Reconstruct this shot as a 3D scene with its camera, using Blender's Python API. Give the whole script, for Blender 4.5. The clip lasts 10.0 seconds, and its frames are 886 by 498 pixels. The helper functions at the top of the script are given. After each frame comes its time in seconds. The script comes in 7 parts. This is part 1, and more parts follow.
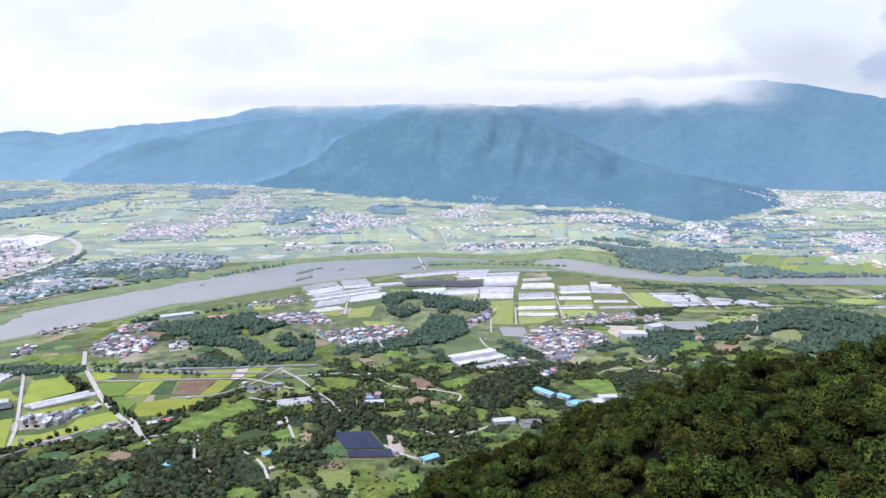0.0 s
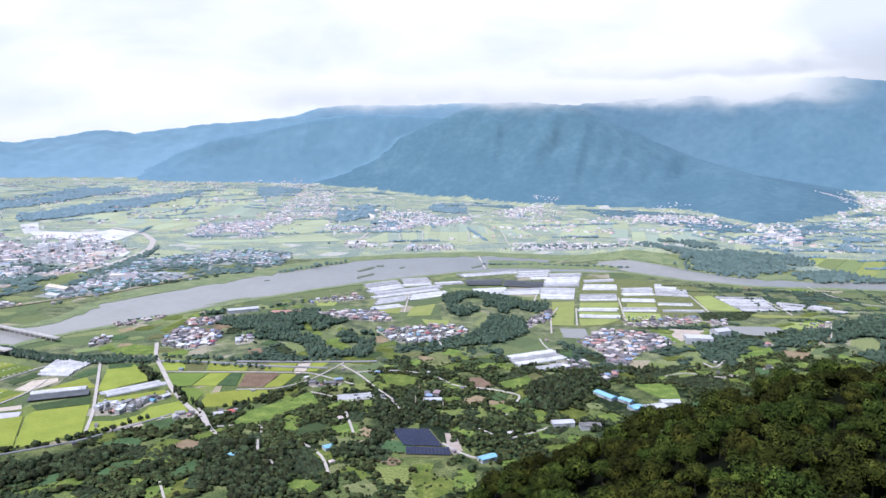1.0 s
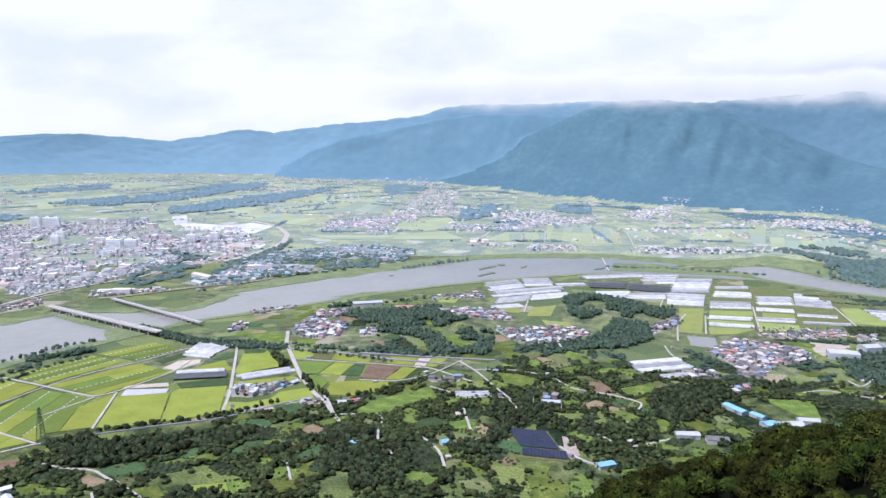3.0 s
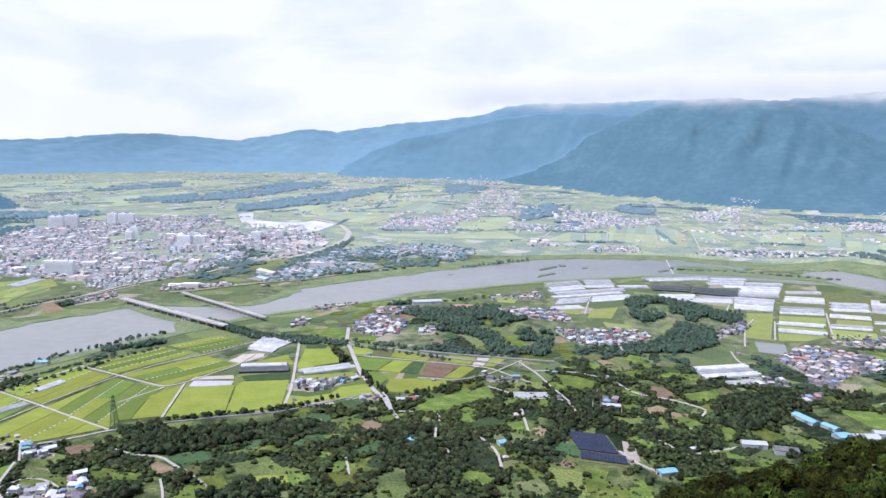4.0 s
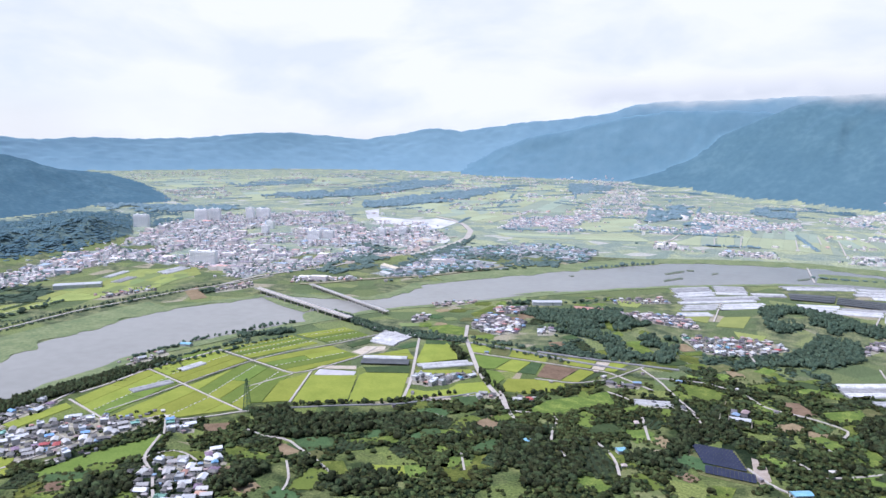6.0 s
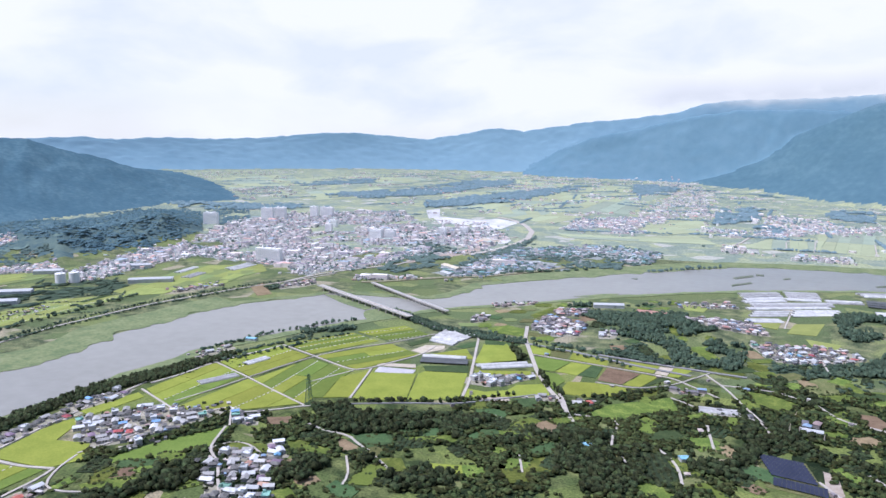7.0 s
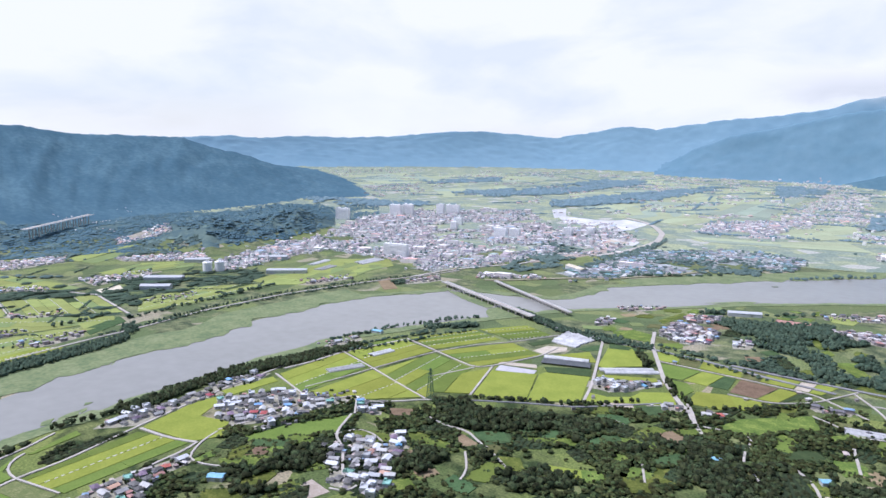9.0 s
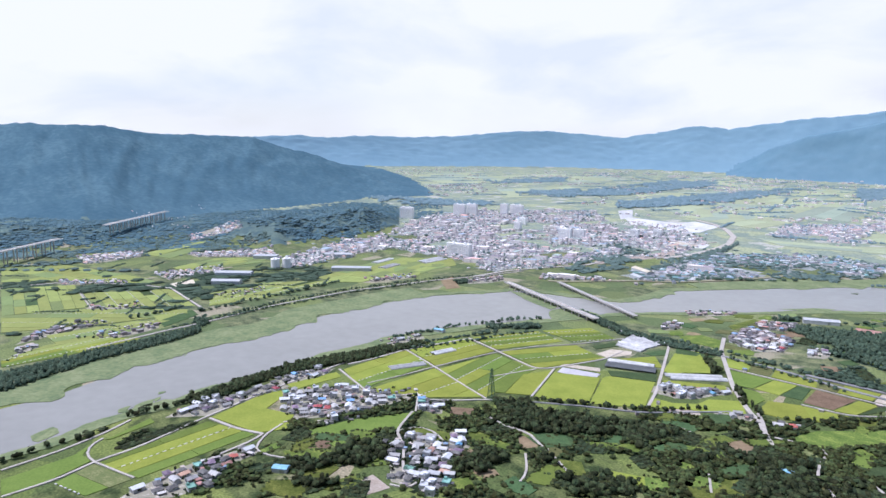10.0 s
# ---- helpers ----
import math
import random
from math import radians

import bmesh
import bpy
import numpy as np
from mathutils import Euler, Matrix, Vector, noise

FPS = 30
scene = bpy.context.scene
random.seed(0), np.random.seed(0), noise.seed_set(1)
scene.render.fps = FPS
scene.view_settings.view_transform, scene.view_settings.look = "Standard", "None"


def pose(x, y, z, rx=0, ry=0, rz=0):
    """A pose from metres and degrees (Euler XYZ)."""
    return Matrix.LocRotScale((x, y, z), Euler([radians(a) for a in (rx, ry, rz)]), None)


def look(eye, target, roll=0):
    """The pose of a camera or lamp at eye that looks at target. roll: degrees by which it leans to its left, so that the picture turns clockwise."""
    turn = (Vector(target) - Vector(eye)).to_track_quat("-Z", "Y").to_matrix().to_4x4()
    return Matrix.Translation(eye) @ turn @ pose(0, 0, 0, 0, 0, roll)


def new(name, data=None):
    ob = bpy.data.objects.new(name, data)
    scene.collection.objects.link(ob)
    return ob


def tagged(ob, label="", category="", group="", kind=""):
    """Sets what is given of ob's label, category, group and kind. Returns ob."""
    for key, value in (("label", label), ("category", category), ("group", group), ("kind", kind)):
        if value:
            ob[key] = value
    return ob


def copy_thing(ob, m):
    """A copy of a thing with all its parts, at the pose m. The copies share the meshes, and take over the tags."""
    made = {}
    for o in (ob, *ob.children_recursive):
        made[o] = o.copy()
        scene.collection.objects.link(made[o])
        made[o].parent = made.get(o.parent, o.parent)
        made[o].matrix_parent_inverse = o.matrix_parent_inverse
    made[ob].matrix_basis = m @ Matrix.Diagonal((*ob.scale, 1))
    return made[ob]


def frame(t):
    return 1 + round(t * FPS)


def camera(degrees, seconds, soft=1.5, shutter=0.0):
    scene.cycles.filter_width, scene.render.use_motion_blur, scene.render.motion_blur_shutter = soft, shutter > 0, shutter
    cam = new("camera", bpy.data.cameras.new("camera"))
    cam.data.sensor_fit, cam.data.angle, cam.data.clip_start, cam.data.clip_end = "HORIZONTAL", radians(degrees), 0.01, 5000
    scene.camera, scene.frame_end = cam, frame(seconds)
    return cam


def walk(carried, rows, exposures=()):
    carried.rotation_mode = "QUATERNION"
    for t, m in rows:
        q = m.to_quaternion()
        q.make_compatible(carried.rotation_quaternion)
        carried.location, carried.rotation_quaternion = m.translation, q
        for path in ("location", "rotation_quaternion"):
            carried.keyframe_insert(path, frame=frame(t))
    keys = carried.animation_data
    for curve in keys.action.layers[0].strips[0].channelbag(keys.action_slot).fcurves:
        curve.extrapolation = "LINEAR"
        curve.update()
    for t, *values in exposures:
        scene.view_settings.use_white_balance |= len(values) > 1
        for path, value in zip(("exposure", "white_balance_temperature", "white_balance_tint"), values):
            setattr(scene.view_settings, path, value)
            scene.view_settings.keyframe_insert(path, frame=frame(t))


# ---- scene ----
cam = camera(64.16, 10.0)
EYE = 300.0
# seconds, turn to the left, pitch, lean
ROWS = [
    (0.0, 0.00, -8.02, 0.00), (0.5, 2.48, -8.05, 0.02), (1.0, 4.95, -8.09, 0.07), (1.5, 7.45, -8.12, 0.11),
    (2.0, 9.93, -8.14, 0.16), (2.5, 12.42, -8.17, 0.20), (4.0, 19.78, -8.26, 0.27), (4.5, 22.24, -8.32, 0.30),
    (5.0, 24.70, -8.34, 0.36), (5.5, 27.18, -8.37, 0.40), (7.0, 34.60, -8.42, 0.43), (7.5, 37.13, -8.46, 0.50),
    (8.0, 39.65, -8.51, 0.49), (8.5, 42.19, -8.57, 0.49), (9.0, 44.75, -8.61, 0.51), (9.5, 47.31, -8.64, 0.51),
    (10.0, 49.91, -8.68, 0.55),
]


def ahead(yaw, pitch):
    a, b = radians(yaw), radians(pitch)
    return Vector((-math.sin(a) * math.cos(b), math.cos(a) * math.cos(b), math.sin(b)))


eye = Vector((0, 0, EYE))
walk(cam, [(t, look(eye, eye + 100 * ahead(yaw, pitch), roll)) for t, yaw, pitch, roll in ROWS], [(0.0, 0.12, 5620, 21), (4.0, 0.05, 5620, 21), (10.0, 0.0, 5620, 21)])

# ---- world and sun ----
SUN_YAW, SUN_UP = 136.0, 62.0
world = bpy.data.worlds.new("sky")
scene.world = world
world.use_nodes = True
wn, wl = world.node_tree.nodes, world.node_tree.links
wn.clear()


def wnode(kind, **values):
    n = wn.new(kind)
    for key, value in values.items():
        n.inputs[key].default_value = value
    return n


sky = wn.new("ShaderNodeTexSky")
sky.sky_type, sky.sun_disc = "NISHITA", False
sky.sun_elevation, sky.sun_rotation = radians(SUN_UP), radians(-SUN_YAW)
blue = wnode("ShaderNodeBackground", Strength=0.13)
wl.new(sky.outputs[0], blue.inputs[0])
where = wn.new("ShaderNodeTexCoord")
flat = wn.new("ShaderNodeMapping")
flat.inputs["Scale"].default_value = (1.0, 1.0, 2.6)
flat.inputs["Rotation"].default_value = (0, 0, radians(57))
wl.new(where.outputs["Generated"], flat.inputs[0])
big = wnode("ShaderNodeTexNoise", Scale=1.7, Detail=6.0, Roughness=0.5, Distortion=0.25)
fine = wnode("ShaderNodeTexNoise", Scale=4.2, Detail=6.0, Roughness=0.5, Distortion=0.3)
wl.new(flat.outputs[0], big.inputs["Vector"])
wl.new(flat.outputs[0], fine.inputs["Vector"])
cover = wn.new("ShaderNodeValToRGB")
cover.color_ramp.elements[0].position, cover.color_ramp.elements[1].position = 0.28, 0.46
cover.color_ramp.elements[0].color, cover.color_ramp.elements[1].color = (0.62, 0.62, 0.62, 1), (1, 1, 1, 1)
wl.new(big.outputs[0], cover.inputs[0])
tone = wn.new("ShaderNodeValToRGB")
tone.color_ramp.elements[0].position, tone.color_ramp.elements[1].position = 0.33, 0.50
tone.color_ramp.elements[0].color, tone.color_ramp.elements[1].color = (0.815, 0.862, 0.835, 1), (0.970, 0.978, 0.890, 1)
wl.new(fine.outputs[0], tone.inputs[0])


def wmath(op, a, b=0.0, c=0.0):
    n = wn.new("ShaderNodeMath")
    n.operation = op
    for k, v in enumerate((a, b, c)):
        if isinstance(v, (int, float)):
            n.inputs[k].default_value = v
        else:
            wl.new(v, n.inputs[k])
    return n.outputs[0]


def wstep(src, low, high):
    n = wn.new("ShaderNodeMapRange")
    n.interpolation_type = "SMOOTHSTEP"
    n.inputs["From Min"].default_value, n.inputs["From Max"].default_value = low, high
    wl.new(src, n.inputs[0])
    return n.outputs[0]


def wmix(share, a, b):
    n = wn.new("ShaderNodeMix")
    n.data_type = "RGBA"
    wl.new(share, n.inputs["Factor"])
    for key, v in (("A", a), ("B", b)):
        if isinstance(v, tuple):
            n.inputs[key].default_value = (*v, 1)
        else:
            wl.new(v, n.inputs[key])
    return n.outputs["Result"]


# the white bank ends at a ragged edge; past it stands slate-grey cloud, and its own underside is grey
height = wn.new("ShaderNodeSeparateXYZ")
wl.new(where.outputs["Generated"], height.inputs[0])
edge_way = wn.new("ShaderNodeVectorMath")
edge_way.operation = "DOT_PRODUCT"
edge_way.inputs[1].default_value = (math.cos(radians(28)), -math.sin(radians(28)), 0)
wl.new(where.outputs["Generated"], edge_way.inputs[0])
puffs = wmath("MULTIPLY_ADD", wmath("SUBTRACT", fine.outputs[0], 0.5), 0.42, edge_way.outputs["Value"])
past = wmath("MULTIPLY", wstep(puffs, -0.004, 0.030), wstep(height.outputs[2], 0.070, 0.088))
slate = wmix(wstep(wmath("MULTIPLY_ADD", wmath("SUBTRACT", big.outputs[0], 0.5), 0.08, height.outputs[2]), 0.095, 0.140), (0.50, 0.575, 0.620), (0.615, 0.690, 0.725))
lift = wmath("MULTIPLY_ADD", wmath("SUBTRACT", fine.outputs[0], 0.5), 0.11, height.outputs[2])
under = wmath("MULTIPLY", wstep(lift, 0.050, 0.075), wmath("SUBTRACT", 1.0, wstep(lift, 0.085, 0.128)))
under = wmath("MULTIPLY", wmath("MULTIPLY", under, wstep(edge_way.outputs["Value"], -0.55, -0.08)), 0.75)
cloud_tone = wmix(past, wmix(under, tone.outputs[0], (0.585, 0.620, 0.605)), slate)
cloud = wnode("ShaderNodeBackground", Strength=1.0)
wl.new(cloud_tone, cloud.inputs[0])
both, world_out = wn.new("ShaderNodeMixShader"), wn.new("ShaderNodeOutputWorld")
open_sky, share = wn.new("ShaderNodeMapRange"), wn.new("ShaderNodeMath")
wl.new(height.outputs[2], open_sky.inputs[0])
for key, value in (("From Min", 0.24), ("From Max", 0.55), ("To Min", 1.0), ("To Max", 0.18)):
    open_sky.inputs[key].default_value = value
share.operation = "MULTIPLY"
wl.new(cover.outputs[0], share.inputs[0])
wl.new(open_sky.outputs[0], share.inputs[1])
wl.new(share.outputs[0], both.inputs[0])
wl.new(blue.outputs[0], both.inputs[1])
wl.new(cloud.outputs[0], both.inputs[2])
wl.new(both.outputs[0], world_out.inputs[0])
sun = new("sun", bpy.data.lights.new("sun", "SUN"))
sun.data.energy, sun.data.angle, sun.data.color = 4.65, radians(1.5), (1.0, 0.965, 0.91)
sun.matrix_world = look((0, 0, 900), Vector((0, 0, 900)) - ahead(SUN_YAW, SUN_UP))

# ---- materials ----
MATS = {}


def mat(name, dark, light, size, rough=0.8, bump=0.0, by="", third=None, fine_size=None, metal=0.0, spec=0.3, spread=0.28, edge=0.13):
    """A surface that varies between two colours at two scales; size in metres. by: 'object' or 'island' tints each piece."""
    m = bpy.data.materials.new(name)
    m.use_nodes = True
    n, l = m.node_tree.nodes, m.node_tree.links
    shader = n["Principled BSDF"]
    shader.inputs["Roughness"].default_value, shader.inputs["Metallic"].default_value = rough, metal
    shader.inputs["Specular IOR Level"].default_value = spec
    at = n.new("ShaderNodeNewGeometry")
    wide, tight = n.new("ShaderNodeTexNoise"), n.new("ShaderNodeTexNoise")
    for tex, s in ((wide, size), (tight, fine_size or size / 7)):
        tex.inputs["Scale"].default_value, tex.inputs["Detail"].default_value = 1 / s, 4
        l.new(at.outputs["Position"], tex.inputs["Vector"])
    add = n.new("ShaderNodeMath")
    add.operation = "MULTIPLY_ADD"
    l.new(tight.outputs[0], add.inputs[0])
    add.inputs[1].default_value = 0.5
    half = n.new("ShaderNodeMath")
    half.operation, half.inputs[1].default_value = "MULTIPLY", 0.5
    l.new(wide.outputs[0], half.inputs[0])
    l.new(half.outputs[0], add.inputs[2])
    ramp = n.new("ShaderNodeValToRGB")
    ramp.color_ramp.elements[0].position, ramp.color_ramp.elements[1].position = 0.49 - edge, 0.49 + edge
    ramp.color_ramp.elements[0].color, ramp.color_ramp.elements[1].color = (*dark, 1), (*light, 1)
    if third:
        e = ramp.color_ramp.elements.new(0.53)
        e.color = (*third, 1)
    l.new(add.outputs[0], ramp.inputs[0])
    colour = ramp.outputs[0]
    if by:
        src = n.new("ShaderNodeObjectInfo").outputs["Random"] if by == "object" else at.outputs["Random Per Island"]
        span = n.new("ShaderNodeMapRange")
        span.inputs["To Min"].default_value, span.inputs["To Max"].default_value = 1 - spread, 1 + spread
        l.new(src, span.inputs[0])
        hue = n.new("ShaderNodeHueSaturation")
        l.new(span.outputs[0], hue.inputs["Value"])
        turn = n.new("ShaderNodeMapRange")
        turn.inputs["To Min"].default_value, turn.inputs["To Max"].default_value = 0.5 - spread / 13, 0.5 + spread / 18
        l.new(src, turn.inputs[0])
        l.new(turn.outputs[0], hue.inputs["Hue"])
        l.new(colour, hue.inputs["Color"])
        colour = hue.outputs[0]
    l.new(colour, shader.inputs["Base Color"])
    if bump:
        b = n.new("ShaderNodeBump")
        b.inputs["Distance"].default_value = bump
        l.new(add.outputs[0], b.inputs["Height"])
        l.new(b.outputs[0], shader.inputs["Normal"])
    MATS[name] = m
    return m


def palette(name, colours, rough=0.7, by="island"):
    """Each piece takes one of the colours, with light dirt over it."""
    m = mat(name, (0.8, 0.8, 0.8), (1, 1, 1), 6, rough)
    n, l = m.node_tree.nodes, m.node_tree.links
    shader = n["Principled BSDF"]
    dirt = shader.inputs["Base Color"].links[0].from_socket
    src = n["Geometry"].outputs["Random Per Island"] if by == "island" else n.new("ShaderNodeObjectInfo").outputs["Random"]
    ramp = n.new("ShaderNodeValToRGB")
    ramp.color_ramp.interpolation = "CONSTANT"
    els = ramp.color_ramp.elements
    els[0].color = (*colours[0], 1)
    els[1].position, els[1].color = 1 / len(colours), (*colours[1], 1)
    for i, c in enumerate(colours[2:], 2):
        els.new(i / len(colours)).color = (*c, 1)
    l.new(src, ramp.inputs[0])
    mix = n.new("ShaderNodeMix")
    mix.data_type, mix.blend_type = "RGBA", "MULTIPLY"
    mix.inputs["Factor"].default_value = 1.0
    l.new(ramp.outputs[0], mix.inputs["A"])
    l.new(dirt, mix.inputs["B"])
    l.new(mix.outputs["Result"], shader.inputs["Base Color"])
    return m


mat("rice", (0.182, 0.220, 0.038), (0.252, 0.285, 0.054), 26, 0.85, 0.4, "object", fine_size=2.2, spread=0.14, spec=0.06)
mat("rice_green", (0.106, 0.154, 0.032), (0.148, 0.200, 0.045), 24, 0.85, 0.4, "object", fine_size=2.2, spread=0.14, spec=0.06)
# mid_ and plain_ crops: paler copies with distance haze painted into the colour
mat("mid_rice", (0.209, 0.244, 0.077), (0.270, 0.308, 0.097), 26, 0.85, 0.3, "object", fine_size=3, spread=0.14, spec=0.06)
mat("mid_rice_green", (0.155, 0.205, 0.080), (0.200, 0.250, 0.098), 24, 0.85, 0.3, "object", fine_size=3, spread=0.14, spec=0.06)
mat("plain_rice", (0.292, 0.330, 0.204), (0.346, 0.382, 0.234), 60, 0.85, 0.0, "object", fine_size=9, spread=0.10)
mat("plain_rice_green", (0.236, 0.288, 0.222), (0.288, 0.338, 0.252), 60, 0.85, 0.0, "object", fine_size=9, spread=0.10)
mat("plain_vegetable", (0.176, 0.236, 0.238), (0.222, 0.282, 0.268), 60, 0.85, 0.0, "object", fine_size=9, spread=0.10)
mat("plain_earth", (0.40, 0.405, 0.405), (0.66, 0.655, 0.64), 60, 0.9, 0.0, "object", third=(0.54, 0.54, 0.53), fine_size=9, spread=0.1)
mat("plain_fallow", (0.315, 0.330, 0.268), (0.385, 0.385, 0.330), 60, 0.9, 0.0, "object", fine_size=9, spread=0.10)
mat("vegetable", (0.040, 0.072, 0.030), (0.074, 0.116, 0.048), 12, 0.85, 0.3, "object", fine_size=1.5, spec=0.06)
mat("orchard_soil", (0.024, 0.040, 0.022), (0.046, 0.066, 0.034), 9, 0.9, 0.4, "object", fine_size=1.8, spec=0.06)
mat("meadow", (0.066, 0.102, 0.023), (0.198, 0.230, 0.056), 14, 0.9, 0.4, "object", third=(0.118, 0.156, 0.035), fine_size=1.6, spec=0.06)
mat("fallow", (0.098, 0.122, 0.046), (0.196, 0.200, 0.092), 11, 0.9, 0.3, "object", third=(0.140, 0.152, 0.062), fine_size=1.8, spec=0.06)
mat("soil", (0.160, 0.118, 0.072), (0.262, 0.198, 0.124), 14, 0.95, 0.2, "object", fine_size=2, spec=0.06)
mat("earth", (0.365, 0.313, 0.235), (0.539, 0.479, 0.392), 12, 0.95, 0.2, "object", fine_size=2)
mat("yard", (0.280, 0.246, 0.214), (0.480, 0.430, 0.384), 9, 0.95, 0.1, third=(0.262, 0.256, 0.180), fine_size=2.5)
mat("concrete", (0.345, 0.314, 0.276), (0.470, 0.434, 0.386), 14, 0.9, 0.05, fine_size=2)
mat("asphalt", (0.175, 0.176, 0.178), (0.262, 0.260, 0.258), 18, 0.9, 0.03, fine_size=2)
mat("bank", (0.116, 0.160, 0.080), (0.220, 0.248, 0.132), 30, 0.9, 0.5, third=(0.180, 0.216, 0.106), fine_size=6, spec=0.06)
mat("leaves", (0.005, 0.011, 0.007), (0.062, 0.077, 0.034), 5, 0.8, 0.0, "island", fine_size=1.2, spread=0.48, spec=0.06)
mat("bush_leaves", (0.008, 0.016, 0.008), (0.076, 0.092, 0.033), 7, 0.85, 0.0, "island", fine_size=1.4, spread=0.55, spec=0.06)
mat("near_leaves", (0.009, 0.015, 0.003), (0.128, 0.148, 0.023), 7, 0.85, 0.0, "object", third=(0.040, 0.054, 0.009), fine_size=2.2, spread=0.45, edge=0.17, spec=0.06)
# crown hearts: inner shade painted in, far darker than the leaves
mat("shaded_hearts", (0.001, 0.002, 0.001), (0.011, 0.015, 0.002), 5, 0.85, 0.0, "object", fine_size=1.2, spread=0.36, edge=0.15, spec=0.06)
# leaves farther off: haze is painted in as paler, bluer colour
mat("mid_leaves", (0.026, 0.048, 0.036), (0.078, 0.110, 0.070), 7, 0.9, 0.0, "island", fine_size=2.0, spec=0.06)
mat("hazy_hill_leaves", (0.064, 0.122, 0.150), (0.104, 0.170, 0.190), 60, 0.9, 0.0, "island", fine_size=12, spread=0.16, spec=0.06)
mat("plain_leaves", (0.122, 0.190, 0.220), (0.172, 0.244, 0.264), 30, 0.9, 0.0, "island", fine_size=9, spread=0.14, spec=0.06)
mat("hazy_foot_leaves", (0.078, 0.144, 0.176), (0.120, 0.192, 0.214), 60, 0.9, 0.0, "island", fine_size=14, spread=0.10, spec=0.06)
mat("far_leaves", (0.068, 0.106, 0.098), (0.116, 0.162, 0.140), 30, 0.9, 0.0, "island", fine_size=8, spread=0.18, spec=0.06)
# leafy floor under woods and scrub, its colour darkened for the shade there
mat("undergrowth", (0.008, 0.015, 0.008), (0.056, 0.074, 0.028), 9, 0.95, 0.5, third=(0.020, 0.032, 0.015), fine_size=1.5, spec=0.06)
# the same floor farther off, paled for haze
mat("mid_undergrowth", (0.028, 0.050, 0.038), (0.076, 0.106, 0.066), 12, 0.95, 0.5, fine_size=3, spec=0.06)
mat("town_paving", (0.250, 0.250, 0.262), (0.395, 0.385, 0.385), 40, 0.95, 0.0, third=(0.225, 0.258, 0.235), fine_size=11)
mat("levee", (0.235, 0.195, 0.140), (0.345, 0.295, 0.220), 20, 0.95, 0.1, third=(0.215, 0.220, 0.125), fine_size=4)
mat("hill_meadow", (0.104, 0.162, 0.160), (0.156, 0.212, 0.178), 40, 0.95, 0.0, fine_size=8, spec=0.05)
mat("shade_net", (0.052, 0.058, 0.062), (0.105, 0.112, 0.112), 12, 0.8, 0.0, "object", fine_size=2.5, spread=0.25)
mat("reeds", (0.070, 0.092, 0.066), (0.150, 0.165, 0.110), 9, 0.95, 0.3, fine_size=2)
mat("mulch", (0.335, 0.325, 0.345), (0.470, 0.455, 0.475), 10, 0.55, 0.1, "object", fine_size=1.8, spread=0.1)
mat("canal", (0.46, 0.45, 0.42), (0.60, 0.58, 0.55), 8, 0.9, fine_size=2)
mat("bark", (0.044, 0.035, 0.026), (0.104, 0.087, 0.070), 0.6, 0.95, 0.02)
mat("plastic", (0.30, 0.30, 0.298), (0.54, 0.54, 0.53), 14, 0.5, 0.02, "object", fine_size=3, spread=0.34)
mat("plaster", (0.418, 0.409, 0.392), (0.557, 0.548, 0.531), 4, 0.85, 0.01, "object")
mat("apartment_paint", (0.80, 0.785, 0.76), (0.86, 0.85, 0.83), 9, 0.8)
mat("pale_glass", (0.62, 0.64, 0.66), (0.72, 0.73, 0.75), 5, 0.3)
mat("dark_glass", (0.026, 0.035, 0.044), (0.061, 0.074, 0.087), 3, 0.15, spec=0.6)
mat("solar_glass", (0.018, 0.022, 0.042), (0.038, 0.043, 0.072), 6, 0.25, spec=0.6)
mat("steel", (0.261, 0.270, 0.278), (0.392, 0.400, 0.409), 3, 0.45, metal=0.7)
mat("green_paint", (0.070, 0.130, 0.070), (0.110, 0.185, 0.095), 3, 0.6)
mat("blue_metal", (0.174, 0.383, 0.522), (0.287, 0.505, 0.626), 5, 0.4, fine_size=1)
mat("white_metal", (0.40, 0.41, 0.42), (0.51, 0.52, 0.53), 5, 0.45, fine_size=1)
ROOFS = {
    "grey_tile": ((0.082, 0.080, 0.078), (0.165, 0.160, 0.150)), "blue_roof": ((0.110, 0.250, 0.420), (0.200, 0.370, 0.540)),
    "red_roof": ((0.287, 0.061, 0.061), (0.435, 0.122, 0.104)), "orange_roof": ((0.370, 0.210, 0.160), (0.480, 0.300, 0.230)),
    "white_roof": ((0.452, 0.470, 0.487), (0.592, 0.600, 0.609)), "pale_roof": ((0.310, 0.308, 0.298), (0.460, 0.452, 0.438)),
    "purple_roof": ((0.139, 0.096, 0.139), (0.226, 0.165, 0.226)), "green_roof": ((0.139, 0.296, 0.244), (0.244, 0.418, 0.348)),
}
for roof_name, (a, b) in ROOFS.items():
    mat(roof_name, a, b, 4, 0.6, 0.02, "object", fine_size=0.7)
# town_walls and town_roofs are paled for distance haze; the nearer village pair is not
palette("town_walls", [(0.823, 0.773, 0.737), (0.729, 0.683, 0.653), (0.880, 0.862, 0.811), (0.659, 0.605, 0.579), (0.776, 0.694, 0.663)])
palette("village_roofs", [(0.16, 0.155, 0.17), (0.40, 0.37, 0.36), (0.10, 0.10, 0.115), (0.33, 0.25, 0.24), (0.52, 0.44, 0.40), (0.62, 0.60, 0.58), (0.20, 0.18, 0.19), (0.44, 0.24, 0.21), (0.55, 0.52, 0.50), (0.24, 0.34, 0.47), (0.26, 0.23, 0.24), (0.14, 0.14, 0.15)])
